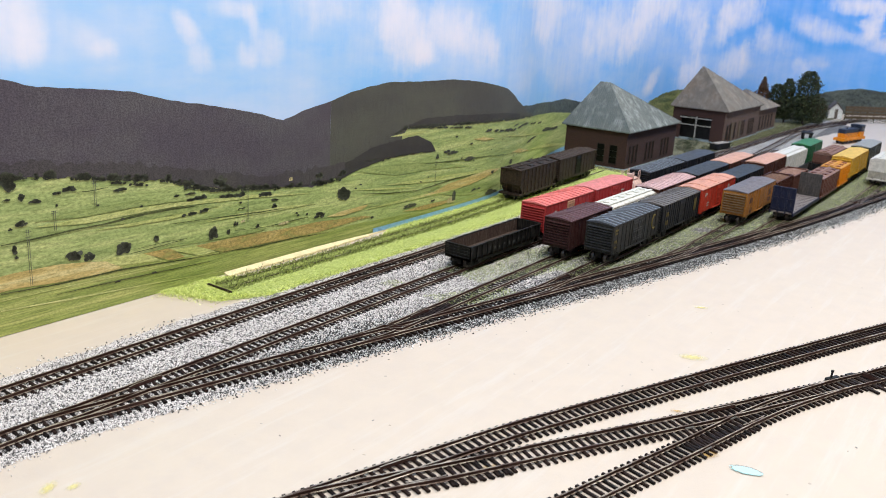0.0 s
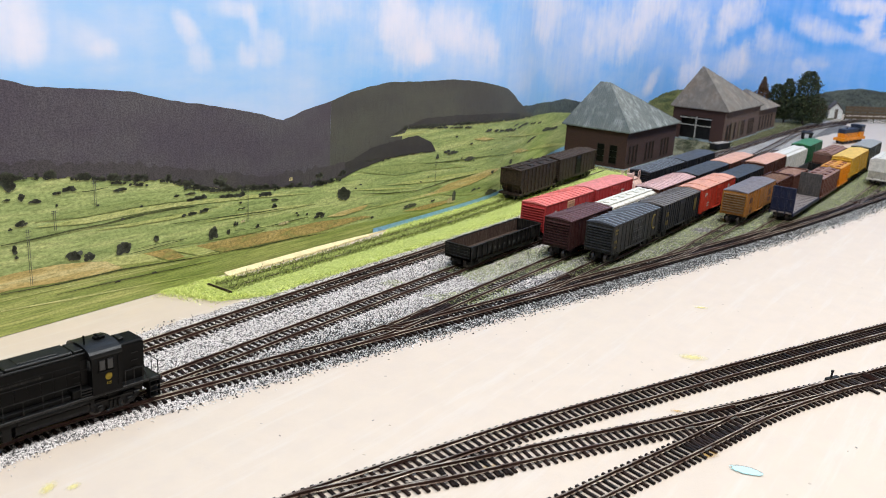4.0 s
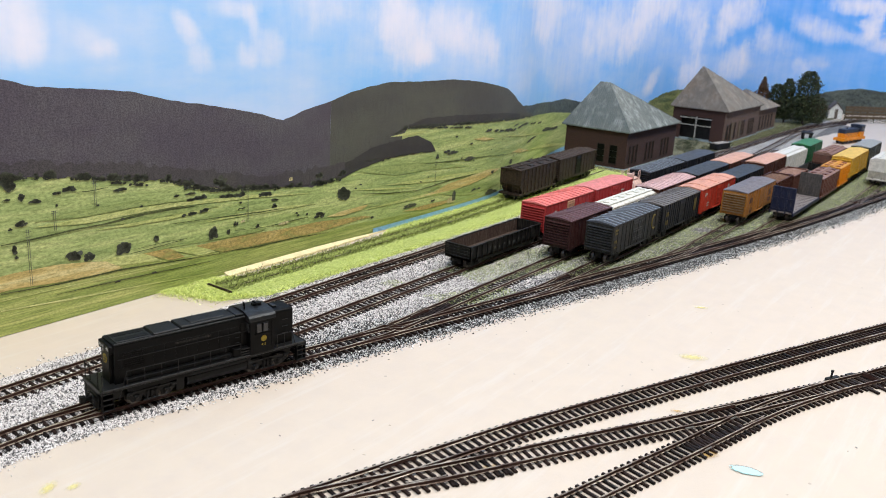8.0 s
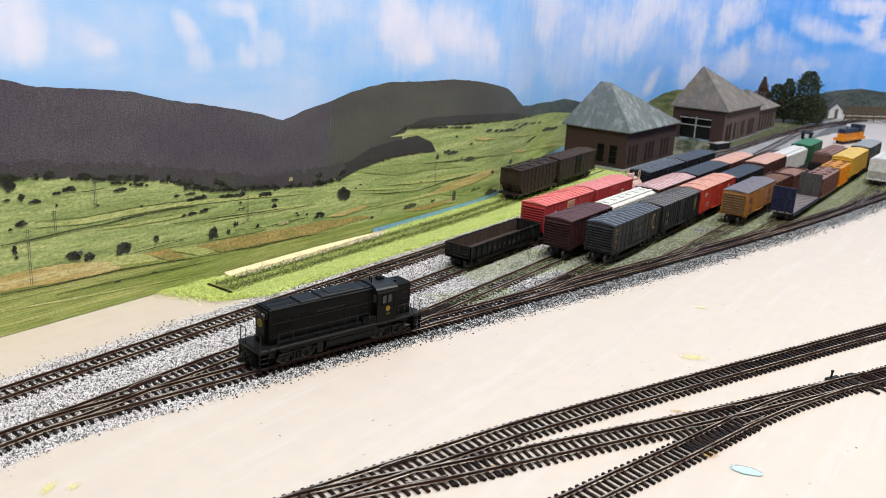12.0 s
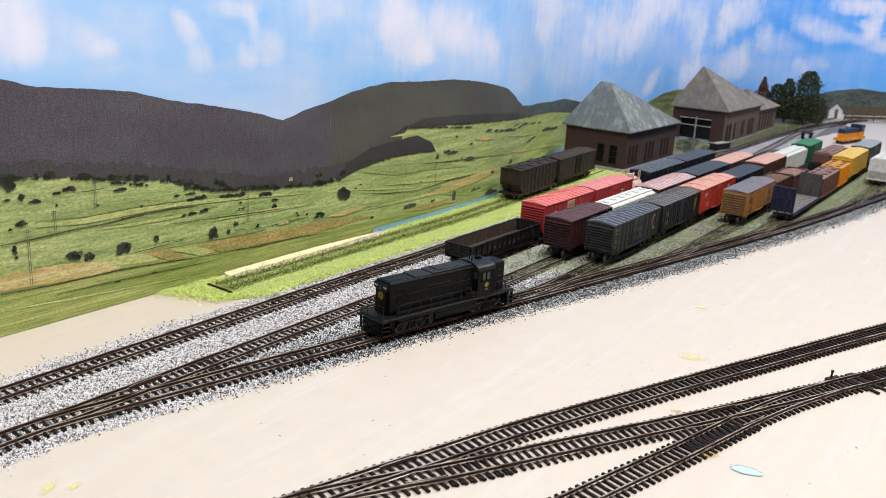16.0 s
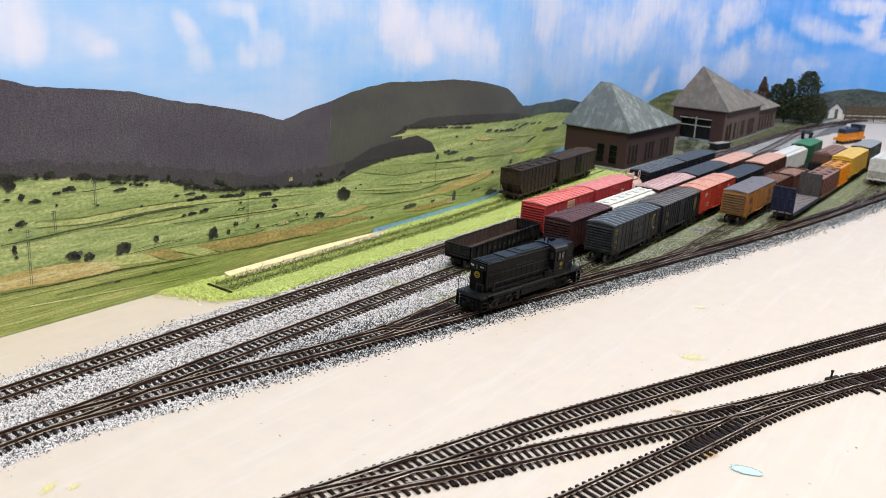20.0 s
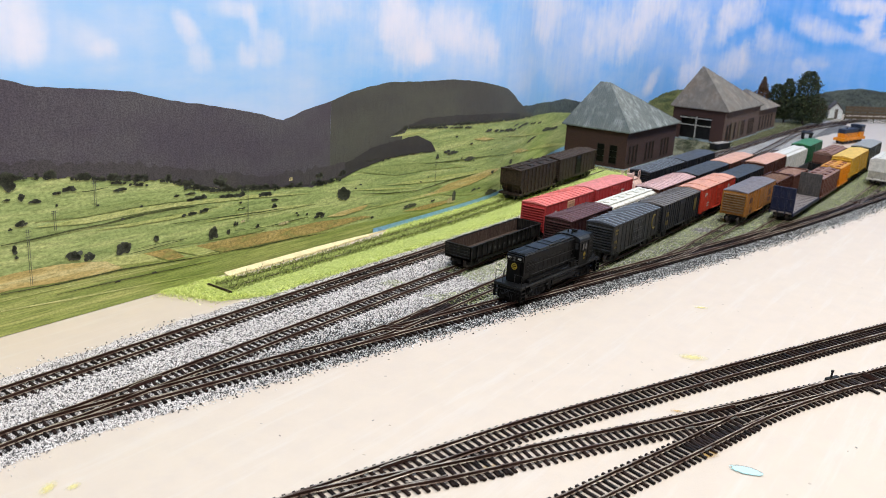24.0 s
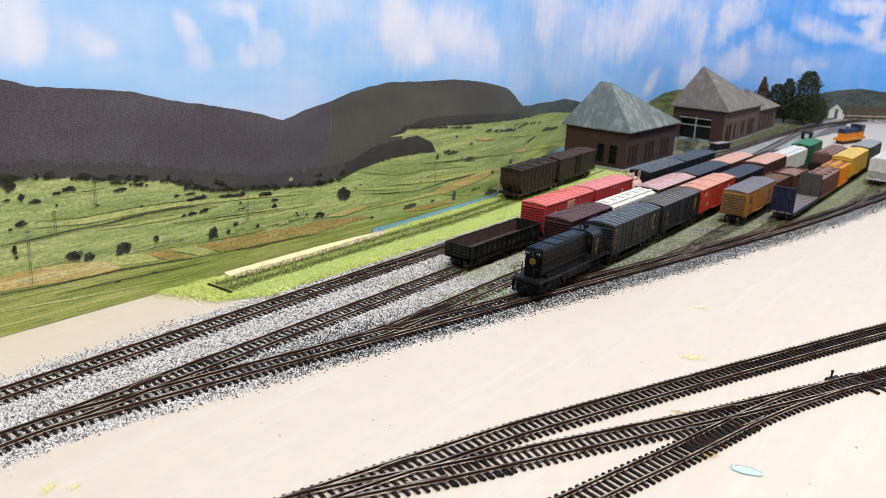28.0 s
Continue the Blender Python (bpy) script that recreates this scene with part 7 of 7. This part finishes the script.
road = raw("gravel_lot", [(1.9, 0.632, 0.0026), (3.06, 0.600, 0.0026), (3.06, 0.556, 0.0026), (2.14, 0.50, 0.0026)], [(0, 3, 2, 1)], gravel("pale_gravel", (0.56, 0.53, 0.50), (0.26, 0.245, 0.235), (0.08, 0.08, 0.08)))
tagged(road, "pale grey gravel lot beyond the yard", "gravel", kind="structure")

# ---- the two engines
M_LOCO = paint("engine_black", (0.0022, 0.0022, 0.0023), 0.42, 0.16, (0.022, 0.021, 0.02), sheen=0.12)
# lighter black: dusty roof colour, plus edge highlights put into it
M_LOCOTOP = paint("engine_roof_black", (0.006, 0.0061, 0.0064), 0.38, 0.25, (0.05, 0.05, 0.05), sheen=0.35)
M_LOCOUNDER = paint("engine_truck_black", (0.0026, 0.0025, 0.0025), 0.40, 0.14, (0.03, 0.027, 0.025), sheen=0.2)
M_HERALD = P("herald_yellow", 142, 120, 30, 0.55, 0.15)
M_CABGLASS = Nodes("cab_glass").done((0.028, 0.028, 0.029), 0.25)
M_NUMBER = Nodes("number_white").done((0.50, 0.50, 0.48), 0.5)
M_LOCORAIL = paint("engine_rail_black", (0.005, 0.005, 0.005), 0.35, 0.2, (0.03, 0.03, 0.03), sheen=0.3)
M_LENS = Nodes("headlight_lens").done((0.06, 0.06, 0.06), 0.15)


def text_part(body, size, material, parent, m, name="number"):
    cu = bpy.data.curves.new(name, "FONT")
    cu.body, cu.size, cu.align_x, cu.align_y, cu.extrude = body, size, "CENTER", "CENTER", 0.00008
    tmp = bpy.data.objects.new(name, cu)
    scene.collection.objects.link(tmp)
    dg = bpy.context.evaluated_depsgraph_get()
    me = bpy.data.meshes.new_from_object(tmp.evaluated_get(dg))
    bpy.data.objects.remove(tmp)
    me.materials.append(material)
    ob = new(name, me)
    ob.parent, ob.matrix_basis = parent, m
    return ob


def rounded(half, z0, z1, r, n=5):
    """hood section in (y, z): upright sides and rounded shoulders"""
    pts = [(-half, z0)]
    for i in range(n + 1):
        a = math.pi - math.pi / 2 * i / n
        pts.append((-half + r + r * math.cos(a), z1 - r + r * math.sin(a)))
    for i in range(n + 1):
        a = math.pi / 2 - math.pi / 2 * i / n
        pts.append((half - r + r * math.cos(a), z1 - r + r * math.sin(a)))
    pts.append((half, z0))
    return pts


def disc(r, t, n=20):
    bm = bmesh.new()
    tube(bm, (0, 0, 0), (0, 0, t), r, n)
    return bm


def road_engine():
    e = thing("diesel_locomotive", pose(0.2, 0.532, RAIL_TOP), "black road-switcher diesel engine with yellow heralds, handrails and steps", "locomotive")
    walk_z, top = 0.0195, 0.0508
    # frame, walkway, pilots; the paler black here holds the walkway-edge highlight
    part("frame", boxes((-0.0885, 0.0830, -0.0172, 0.0172, walk_z - 0.0022, walk_z), bevel=0.0003), M_LOCOTOP, e)
    part("side_sill", boxes((-0.070, 0.070, -0.0165, -0.0150, walk_z - 0.0036, walk_z - 0.0022), (-0.070, 0.070, 0.0150, 0.0165, walk_z - 0.0036, walk_z - 0.0022)), M_LOCO, e)
    for s in (-1, 1):
        x = 0.0830 if s > 0 else -0.0885
        part("pilot", prism([(-0.0118, walk_z), (-0.0118, 0.0055), (-0.0095, 0.0022), (0.0095, 0.0022), (0.0118, 0.0055), (0.0118, walk_z)], x - 0.0008, x + 0.0008, "x"), M_LOCO, e)
        part("buffer_beam", boxes((x - 0.0011, x + 0.0011, -0.0174, 0.0174, walk_z - 0.0034, walk_z - 0.0002), bevel=0.0003), M_LOCOTOP, e)
        part("draft_box", boxes((x - 0.0016, x + 0.0016, -0.0030, 0.0030, 0.0062, 0.0120), bevel=0.0003), M_LOCOTOP, e)
        part("cut_lever", tubes(((x + s * 0.0014, -0.0110, 0.0135), (x + s * 0.0014, 0.0110, 0.0135)), ((x + s * 0.0014, -0.0110, 0.0135), (x + s * 0.0014, -0.0110, 0.0095)), ((x + s * 0.0014, 0.0110, 0.0135), (x + s * 0.0014, 0.0110, 0.0095)), r=0.00030, n=5), M_LOCOTOP, e)
        for hy in (-0.0075, -0.0055, 0.0055, 0.0075):
            part("air_hose", tubes(((x + s * 0.0010, hy, 0.0110), (x + s * 0.0028, hy, 0.0075)), ((x + s * 0.0028, hy, 0.0075), (x + s * 0.0020, hy, 0.0042)), r=0.00045, n=5), M_LOCOTOP, e)
        cp = part("coupler", boxes((0, 0.007, -0.0011, 0.0011, 0.0075, 0.0105), (0.006, 0.0102, -0.002, 0.0016, 0.0065, 0.0115), bevel=0.0003), M_LOCOUNDER, e, at=pose(x, 0, 0, 0, 0, 0 if s > 0 else 180))
        for t in (-1, 1):
            sx = 0.0790 if s > 0 else -0.0845
            for i in range(4):
                z = 0.0035 + 0.0043 * i
                part("step", boxes((sx - 0.0038, sx + 0.0042, t * 0.0148 - 0.0028, t * 0.0148 + 0.0028, z, z + 0.0006)), M_LOCOTOP, e)
            for dx in (-0.004, 0.004):
                part("step_side", boxes((sx + dx - 0.0003, sx + dx + 0.0003, t * 0.0160 - 0.0016, t * 0.0160 + 0.0016, 0.003, walk_z)), M_LOCO, e)
            part("step_back", boxes((sx - 0.0038, sx + 0.0038, t * 0.0118 - 0.0003, t * 0.0118 + 0.0003, 0.0035, walk_z - 0.002)), M_LOCO, e)
    part("underframe", boxes((-0.078, 0.072, -0.0112, 0.0112, 0.0085, walk_z - 0.002)), M_LOCOUNDER, e)
    for s in (-1, 1):
        part("deep_sill", boxes((-0.070, 0.0300, s * 0.0160 - 0.0006, s * 0.0160 + 0.0006, walk_z - 0.0052, walk_z - 0.0020)), M_LOCO, e)
        part("running_board", boxes((-0.0700, 0.0165, s * 0.0126 - 0.0020, s * 0.0126 + 0.0020, walk_z, walk_z + 0.0036), bevel=0.0004), M_LOCO, e)
        part("equipment_box", boxes((-0.0320, -0.0255, s * 0.0140 - 0.0022, s * 0.0140 + 0.0022, 0.0048, walk_z - 0.003), bevel=0.0005), M_LOCOUNDER, e)
        part("equipment_box", boxes((0.0290, 0.0325, s * 0.0140 - 0.0020, s * 0.0140 + 0.0020, 0.0060, walk_z - 0.003), bevel=0.0005), M_LOCOUNDER, e)
    # long hood with chamfered end, short hood, cab
    part("long_hood", prism(rounded(0.0108, walk_z, top, 0.0022), -0.0765, 0.031, "x"), M_LOCO, e)
    part("hood_end", prism([(-0.0072, walk_z), (-0.0072, top - 0.0015), (0.0072, top - 0.0015), (0.0072, walk_z)], -0.0788, -0.0765, "x"), M_LOCO, e)
    part("number_panel", boxes((-0.0795, -0.0765, -0.0102, 0.0102, top - 0.0075, top - 0.0012), bevel=0.0006), M_LOCO, e)
    part("short_hood", prism(rounded(0.0108, walk_z, top - 0.001, 0.0026), 0.0535, 0.0742, "x"), M_LOCO, e)
    part("nose", prism(rounded(0.0085, walk_z, top - 0.0025, 0.0026), 0.0742, 0.0758, "x"), M_LOCO, e)
    cab = part("cab", prism([(-0.0172, walk_z - 0.001), (-0.0172, 0.0475), (-0.0150, 0.0500), (0.0150, 0.0500), (0.0172, 0.0475), (0.0172, walk_z - 0.001)], 0.0310, 0.0535, "x"), M_LOCO, e)
    sec = [(0.0176 * math.cos(a), 0.0478 + 0.0064 * math.sin(a) ** 0.8) for a in (math.pi * i / 12 for i in range(13))]
    part("cab_roof", prism(sec + [(-0.0176, 0.0470), (0.0176, 0.0470)][::1], 0.0302, 0.0543, "x"), M_LOCOTOP, e)
    for s in (-1, 1):
        for x in (0.0385, 0.0445):
            w = part("cab_window", boxes((x - 0.0026, x + 0.0026, s * 0.0174 - 0.0004, s * 0.0174 + 0.0004, 0.0365, 0.0450), bevel=0.0002), M_LOCO, cab)
            part("pane", boxes((x - 0.0019, x + 0.0019, s * 0.0177 - 0.0003, s * 0.0177 + 0.0003, 0.0372, 0.0442)), M_CABGLASS, cab)
        part("arm_rest", boxes((0.035, 0.048, s * 0.0178 - 0.0005, s * 0.0178 + 0.0005, 0.0352, 0.0362)), M_LOCO, cab)
        part("herald", disc(0.0026, 0.0003), M_HERALD, cab, "small round yellow herald", at=pose(0.0432, s * 0.0172, 0.0312, -90 * s, 0, 0))
        text_part("415", 0.0028, M_HERALD, cab, Matrix.Translation((0.0432, s * 0.01735, 0.0259)) @ Euler((radians(90), 0, radians(0 if s < 0 else 180))).to_matrix().to_4x4())
        part("cab_door", boxes((0.0505, 0.0532, s * 0.0173 - 0.0003, s * 0.0173 + 0.0003, 0.022, 0.046)), M_LOCO, cab)
    for x in (0.0307, 0.0538):
        for yy in (-0.0135, 0.0135):
            part("end_window", boxes((x - 0.0004, x + 0.0004, yy - 0.002, yy + 0.002, 0.038, 0.0455)), M_CABGLASS, cab)
    for s in (-1, 1):      # flat black panel for the recess shade behind the cab; grab irons up the hood
        part("recess_shade", boxes((0.0258, 0.0309, s * 0.0109 - 0.0003, s * 0.0109 + 0.0003, walk_z + 0.0068, top - 0.0055)), M_LOCOUNDER, e)
        for gz in (0.0300, 0.0345, 0.0390):
            part("grab_iron", tubes(((0.0205, s * 0.0120, gz), (0.0245, s * 0.0120, gz)), r=0.00030, n=5), M_LOCORAIL, e)
        for gz in (0.0290, 0.0350, 0.0410):
            part("grab_iron", tubes(((0.0640, s * 0.0118, gz), (0.0690, s * 0.0118, gz)), r=0.00032, n=5), M_LOCORAIL, e)
    # hood details: doors, louvres, roof hatches, exhaust, bell, horn
    for s in (-1, 1):
        for i in range(11):
            x = -0.069 + 0.0089 * i
            part("hood_door", boxes((x - 0.0041, x + 0.0041, s * 0.0108 - 0.0002, s * 0.0108 + 0.0003, walk_z + 0.004, top - 0.0075), bevel=0.0001), M_LOCO, e)
        bm = bmesh.new()
        for i in range(8):
            z = top - 0.020 + 0.0016 * i
            box(bm, -0.070, -0.054, s * 0.0112 - 0.0002, s * 0.0112 + 0.0002, z, z + 0.0007)
        part("radiator_louvres", bm, M_LOCO, e)
        bm = bmesh.new()
        for i in range(3):
            z = walk_z + 0.0012 + 0.0022 * i
            box(bm, 0.0235, 0.0305, s * 0.0140 - 0.003, s * 0.0140 + 0.003, z, z + 0.0007)
        part("cab_steps", bm, M_LOCOTOP, e)
        part("battery_box", boxes((0.017, 0.0305, s * 0.0130 - 0.0026, s * 0.0130 + 0.0026, walk_z, walk_z + 0.0065), bevel=0.0005), M_LOCO, e)
    # roof: a low grille over the radiator, a stepped middle hatch, a long raised casing up to the cab
    part("roof_hatch", boxes((-0.0740, -0.0470, -0.0092, 0.0092, top - 0.0004, top + 0.0008), bevel=0.0003), M_LOCOTOP, e)
    for gy in (-0.0046, 0.0046):
        part("grille", boxes((-0.0725, -0.0490, gy - 0.0026, gy + 0.0026, top + 0.0006, top + 0.0010)), M_LOCOUNDER, e)
    part("roof_hatch", boxes((-0.0455, -0.0250, -0.0096, 0.0096, top - 0.0004, top + 0.0016), bevel=0.0005), M_LOCOTOP, e)
    part("roof_casing", boxes((-0.0240, 0.0220, -0.0090, 0.0090, top - 0.0004, top + 0.0022), bevel=0.0007), M_LOCOTOP, e)
    part("casing_lid", boxes((-0.0150, 0.0130, -0.0066, 0.0066, top + 0.0020, top + 0.0030), bevel=0.0004), M_LOCOTOP, e)
    part("roof_hatch", boxes((0.0230, 0.0300, -0.0085, 0.0085, top - 0.0004, top + 0.0018), bevel=0.0004), M_LOCOTOP, e)
    for s in (-1, 1):
        # paler bars along the hood shoulders, painted as their highlight
        part("hood_edge_highlight", boxes((-0.0760, 0.0310, s * 0.0100 - 0.0007, s * 0.0100 + 0.0007, top - 0.0012, top + 0.0001), bevel=0.0003), M_LOCOTOP, e)
        part("side_rail", tubes(((-0.0740, s * 0.0116, top - 0.0125), (0.0300, s * 0.0116, top - 0.0125)), r=0.00030, n=5), M_LOCORAIL, e)
    part("marker_light", boxes((0.0590, 0.0630, -0.0040, 0.0040, top - 0.0012, top + 0.0008), bevel=0.0004), M_LOCOTOP, e)
    part("horn", tubes(((0.033, -0.004, 0.0535), (0.033, -0.004, 0.0590)), ((0.0362, 0.003, 0.0535), (0.0362, 0.003, 0.0575)), r=0.0007), M_LOCO, e)
    part("bell", boxes((0.042, 0.050, -0.002, 0.002, 0.0535, 0.0562), (0.044, 0.046, -0.004, 0.004, 0.0555, 0.0570), bevel=0.0004), M_LOCO, e)
    for x, s in ((-0.0796, -1), (0.0759, 1)):
        for z in (top - 0.0035, top - 0.0062):
            part("headlight", disc(0.0012, 0.0006, 12), M_LENS, e, at=pose(x, 0, z, 0, 90 * s, 0))
    text_part("415", 0.0031, M_NUMBER, e, Matrix.Translation((-0.07956, -0.0064, top - 0.0042)) @ Euler((radians(90), 0, radians(-90))).to_matrix().to_4x4())
    text_part("415", 0.0031, M_NUMBER, e, Matrix.Translation((-0.07956, 0.0064, top - 0.0042)) @ Euler((radians(90), 0, radians(-90))).to_matrix().to_4x4())
    part("herald", disc(0.0036, 0.0003, 24), M_HERALD, e, "round yellow herald on the hood end", at=pose(-0.0788, 0, 0.0375, 0, -90, 0))
    plain = boxes((-0.0792, -0.07912, -0.0026, 0.0026, 0.0370, 0.0380), (-0.0792, -0.07912, -0.0018, 0.0018, 0.0390, 0.0397), (-0.0792, -0.07912, -0.0018, 0.0018, 0.0352, 0.0360))
    part("herald_bars", plain, M_LOCO, e)
    part("hood_lettering", boxes((-0.030, 0.000, -0.01125, -0.0111, 0.0405, 0.0420)), P("dull_gold", 22, 21, 19, 0.7, 0.2), e)
    # handrails
    for s in (-1, 1):
        for a, b in ((-0.0700, 0.0225), (0.056, 0.0700)):
            n = max(2, int((b - a) / 0.0125))
            for i in range(n + 1):
                x = a + (b - a) * i / n
                part("stanchion", tubes(((x, s * 0.0168, walk_z), (x, s * 0.0168, walk_z + 0.0112)), r=0.00034, n=5), M_LOCORAIL, e)
            part("handrail", tubes(((a, s * 0.0168, walk_z + 0.0112), (b, s * 0.0168, walk_z + 0.0112)), r=0.00034, n=5), M_LOCORAIL, e)
    for s in (-1, 1):
        x = 0.0823 if s > 0 else -0.0878
        for yy in (-0.0165, -0.0075, 0.0075, 0.0165):
            part("stanchion", tubes(((x, yy, walk_z - 0.004), (x, yy, walk_z + 0.0125)), r=0.00038, n=5), M_LOCORAIL, e)
        for yy in (-0.012, 0.012):
            part("handrail", tubes(((x, yy - 0.0045, walk_z + 0.0125), (x, yy + 0.0045, walk_z + 0.0125)), r=0.00038, n=5), M_LOCORAIL, e)
            part("handrail", tubes(((s * 0.0700, math.copysign(0.0168, yy), walk_z + 0.0112), (s * 0.0765, math.copysign(0.0168, yy), 0.009)), r=0.00034, n=5), M_LOCORAIL, e)
    # fuel tank, trucks
    part("fuel_tank", prism([(-0.0140, 0.0150), (-0.0158, 0.0130), (-0.0162, 0.0100), (-0.0150, 0.0070), (-0.0115, 0.0045), (0.0115, 0.0045), (0.0150, 0.0070), (0.0162, 0.0100), (0.0158, 0.0130), (0.0140, 0.0150)], -0.023, 0.0285, "x"), M_LOCOUNDER, e)
    part("air_tank", lathe_x([(-0.022, 0.001), (-0.0215, 0.0022), (0.027, 0.0022), (0.0275, 0.001)], 12), M_LOCOUNDER, e, at=pose(0, -0.0152, 0.0158))
    for c in (-0.0510, 0.0480):
        tr = part("truck", boxes((c - 0.004, c + 0.004, -0.0125, 0.0125, 0.006, 0.0165)), M_LOCOUNDER, e)
        for s in (-1, 1):
            half = [(0.0055, 0.0106), (0.0075, 0.0130), (0.0165, 0.0130), (0.0192, 0.0104), (0.0192, 0.0074), (0.0166, 0.0062), (0.0152, 0.0036), (0.0080, 0.0036), (0.0068, 0.0082), (0.0050, 0.0052)]
            sec = [(c + p, z) for p, z in half] + [(c - p, z) for p, z in half[::-1]]
            part("side_frame", prism(sec, s * 0.0134 - 0.0009, s * 0.0134 + 0.0009), M_LOCOUNDER, tr)
            part("equalizer_bar", prism([(c - 0.0150, 0.0112), (c + 0.0150, 0.0112), (c + 0.0150, 0.0120), (c - 0.0150, 0.0120)], s * 0.0146 - 0.0005, s * 0.0146 + 0.0005), M_LOCORAIL, tr)
            part("spring_plank", boxes((c - 0.0064, c + 0.0064, s * 0.0146 - 0.0009, s * 0.0146 + 0.0009, 0.0030, 0.0042), bevel=0.0003), M_LOCORAIL, tr)
            for dx in (-0.0115, 0.0115):
                part("journal_box", boxes((c + dx - 0.0023, c + dx + 0.0023, s * 0.0148 - 0.0009, s * 0.0148 + 0.0009, 0.0040, 0.0090), bevel=0.0006), M_LOCOUNDER, tr)
                part("journal_cap", tubes(((c + dx, s * 0.0155, 0.0062), (c + dx, s * 0.0163, 0.0062)), r=0.0015, n=10), M_LOCORAIL, tr)
            for dx in (-0.0034, 0.0, 0.0034):
                part("spring", tubes(((c + dx, s * 0.0146, 0.0040), (c + dx, s * 0.0146, 0.0102)), r=0.0011, n=8), M_LOCOUNDER, tr)
            for dx in (-0.0170, 0.0170):
                part("brake_cylinder", tubes(((c + dx - 0.0022, s * 0.0150, 0.0112), (c + dx + 0.0022, s * 0.0150, 0.0112)), r=0.0014, n=10), M_LOCORAIL, tr)
                part("brake_rod", tubes(((c + dx, s * 0.0150, 0.0112), (c + dx * 0.62, s * 0.0150, 0.0040)), r=0.0004, n=5), M_LOCORAIL, tr)
    wheels = []
    for c in (-0.0625, -0.0395, 0.0365, 0.0595):
        bm = bmesh.new()
        tube(bm, (0, -0.0100, 0), (0, 0.0100, 0), 0.0012, 8)
        for s in (-1, 1):
            tube(bm, (0, s * 0.0071, 0), (0, s * 0.0100, 0), 0.0058, 20)
            tube(bm, (0, s * 0.0064, 0), (0, s * 0.0072, 0), 0.0065, 20)
            for q in range(4):
                a = math.pi / 2 * q
                tube(bm, (0.0036 * math.cos(a), s * 0.0099, 0.0036 * math.sin(a)), (0.0036 * math.cos(a), s * 0.0102, 0.0036 * math.sin(a)), 0.0008, 6)
        wheels.append((c, part("wheelset", bm, M_WHEEL, e, at=pose(c, 0, 0.0058))))
    return e, wheels


engine, engine_wheels = road_engine()


def orange_engine():
    e = thing("switcher_locomotive", pose(2.572, 0.432, 0.0003, 0, 0, -13), "orange switcher engine with a dark blue upper body", "locomotive")
    lo, hi = M_ORANGE, P("switcher_blue_black", 40, 48, 66, 0.45, 0.2)
    part("frame", boxes((-0.075, 0.075, -0.0175, 0.0175, 0.010, 0.0185), bevel=0.0005), lo, e)
    part("lower_hood", boxes((-0.062, 0.035, -0.0115, 0.0115, 0.0185, 0.032), bevel=0.0008), lo, e)
    part("upper_hood", prism(rounded(0.0114, 0.032, 0.045, 0.003), -0.062, 0.035, "x"), hi, e)
    part("cab", boxes((0.035, 0.062, -0.0172, 0.0172, 0.0185, 0.034), bevel=0.0005), lo, e)
    part("upper_cab", prism(rounded(0.0172, 0.034, 0.055, 0.003), 0.035, 0.062, "x"), hi, e)
    for s in (-1, 1):
        part("cab_window", boxes((0.040, 0.057, s * 0.0173 - 0.0004, s * 0.0173 + 0.0004, 0.038, 0.048)), M_CABGLASS, e)
        part("handrail", tubes(((-0.07, s * 0.0168, 0.030), (0.03, s * 0.0168, 0.030)), r=0.0004), hi, e)
    part("stack", tubes(((-0.03, 0, 0.044), (-0.03, 0, 0.051)), r=0.002, n=10), hi, e)
    running_gear(e, 0.15, 0.028)
    e.matrix_basis = e.matrix_basis @ Matrix.Scale(0.88, 4)
    return e


orange_engine()


# ---- what moves
ROUTE = Line([(-0.6, 0.532), (0.0, 0.532), (0.25, 0.532), (0.30, 0.529), (0.336, 0.5215), (0.426, 0.502), (0.643, 0.453), (0.70, 0.4405), (0.75, 0.4295), (0.80, 0.4225), (0.86, 0.42), (1.3, 0.42)])
# seconds and how far along the plan's x axis the engine's middle has come
RUN = [(0.0, 0.151), (1.0, 0.184), (2.0, 0.2155), (3.0, 0.2490), (4.5, 0.2985), (6.0, 0.3465), (8.0, 0.4084), (10.0, 0.4713), (12.0, 0.5336), (14.0, 0.5960),
       (16.0, 0.6571), (18.0, 0.7184), (19.0, 0.7486), (20.0, 0.7773), (20.5, 0.7897), (21.0, 0.8001), (21.5, 0.8084), (22.3, 0.8170), (23.5, 0.8260), (25.0, 0.8392), (26.5, 0.8510), (28.0, 0.8612)]


def engine_pose(x):
    s = ROUTE.s_of(x)
    a, b = ROUTE.at(s + 0.048), ROUTE.at(s - 0.048)
    return pose((a[0] + b[0]) / 2, (a[1] + b[1]) / 2, RAIL_TOP, 0, 0, math.degrees(math.atan2(a[1] - b[1], a[0] - b[0])))


def motions():
    walk(engine, [(t, engine_pose(x)) for t, x in RUN])
    times = [i * 0.25 for i in range(113)]
    way = [float(np.interp(t, [r[0] for r in RUN], [r[1] for r in RUN])) for t in times]
    for c, wheel in engine_wheels:
        walk(wheel, [(t, pose(c, 0, 0.0058) @ Euler((0, (ROUTE.s_of(x) - ROUTE.s_of(way[0])) / 0.0058, 0)).to_matrix().to_4x4()) for t, x in zip(times, way)])


motions()
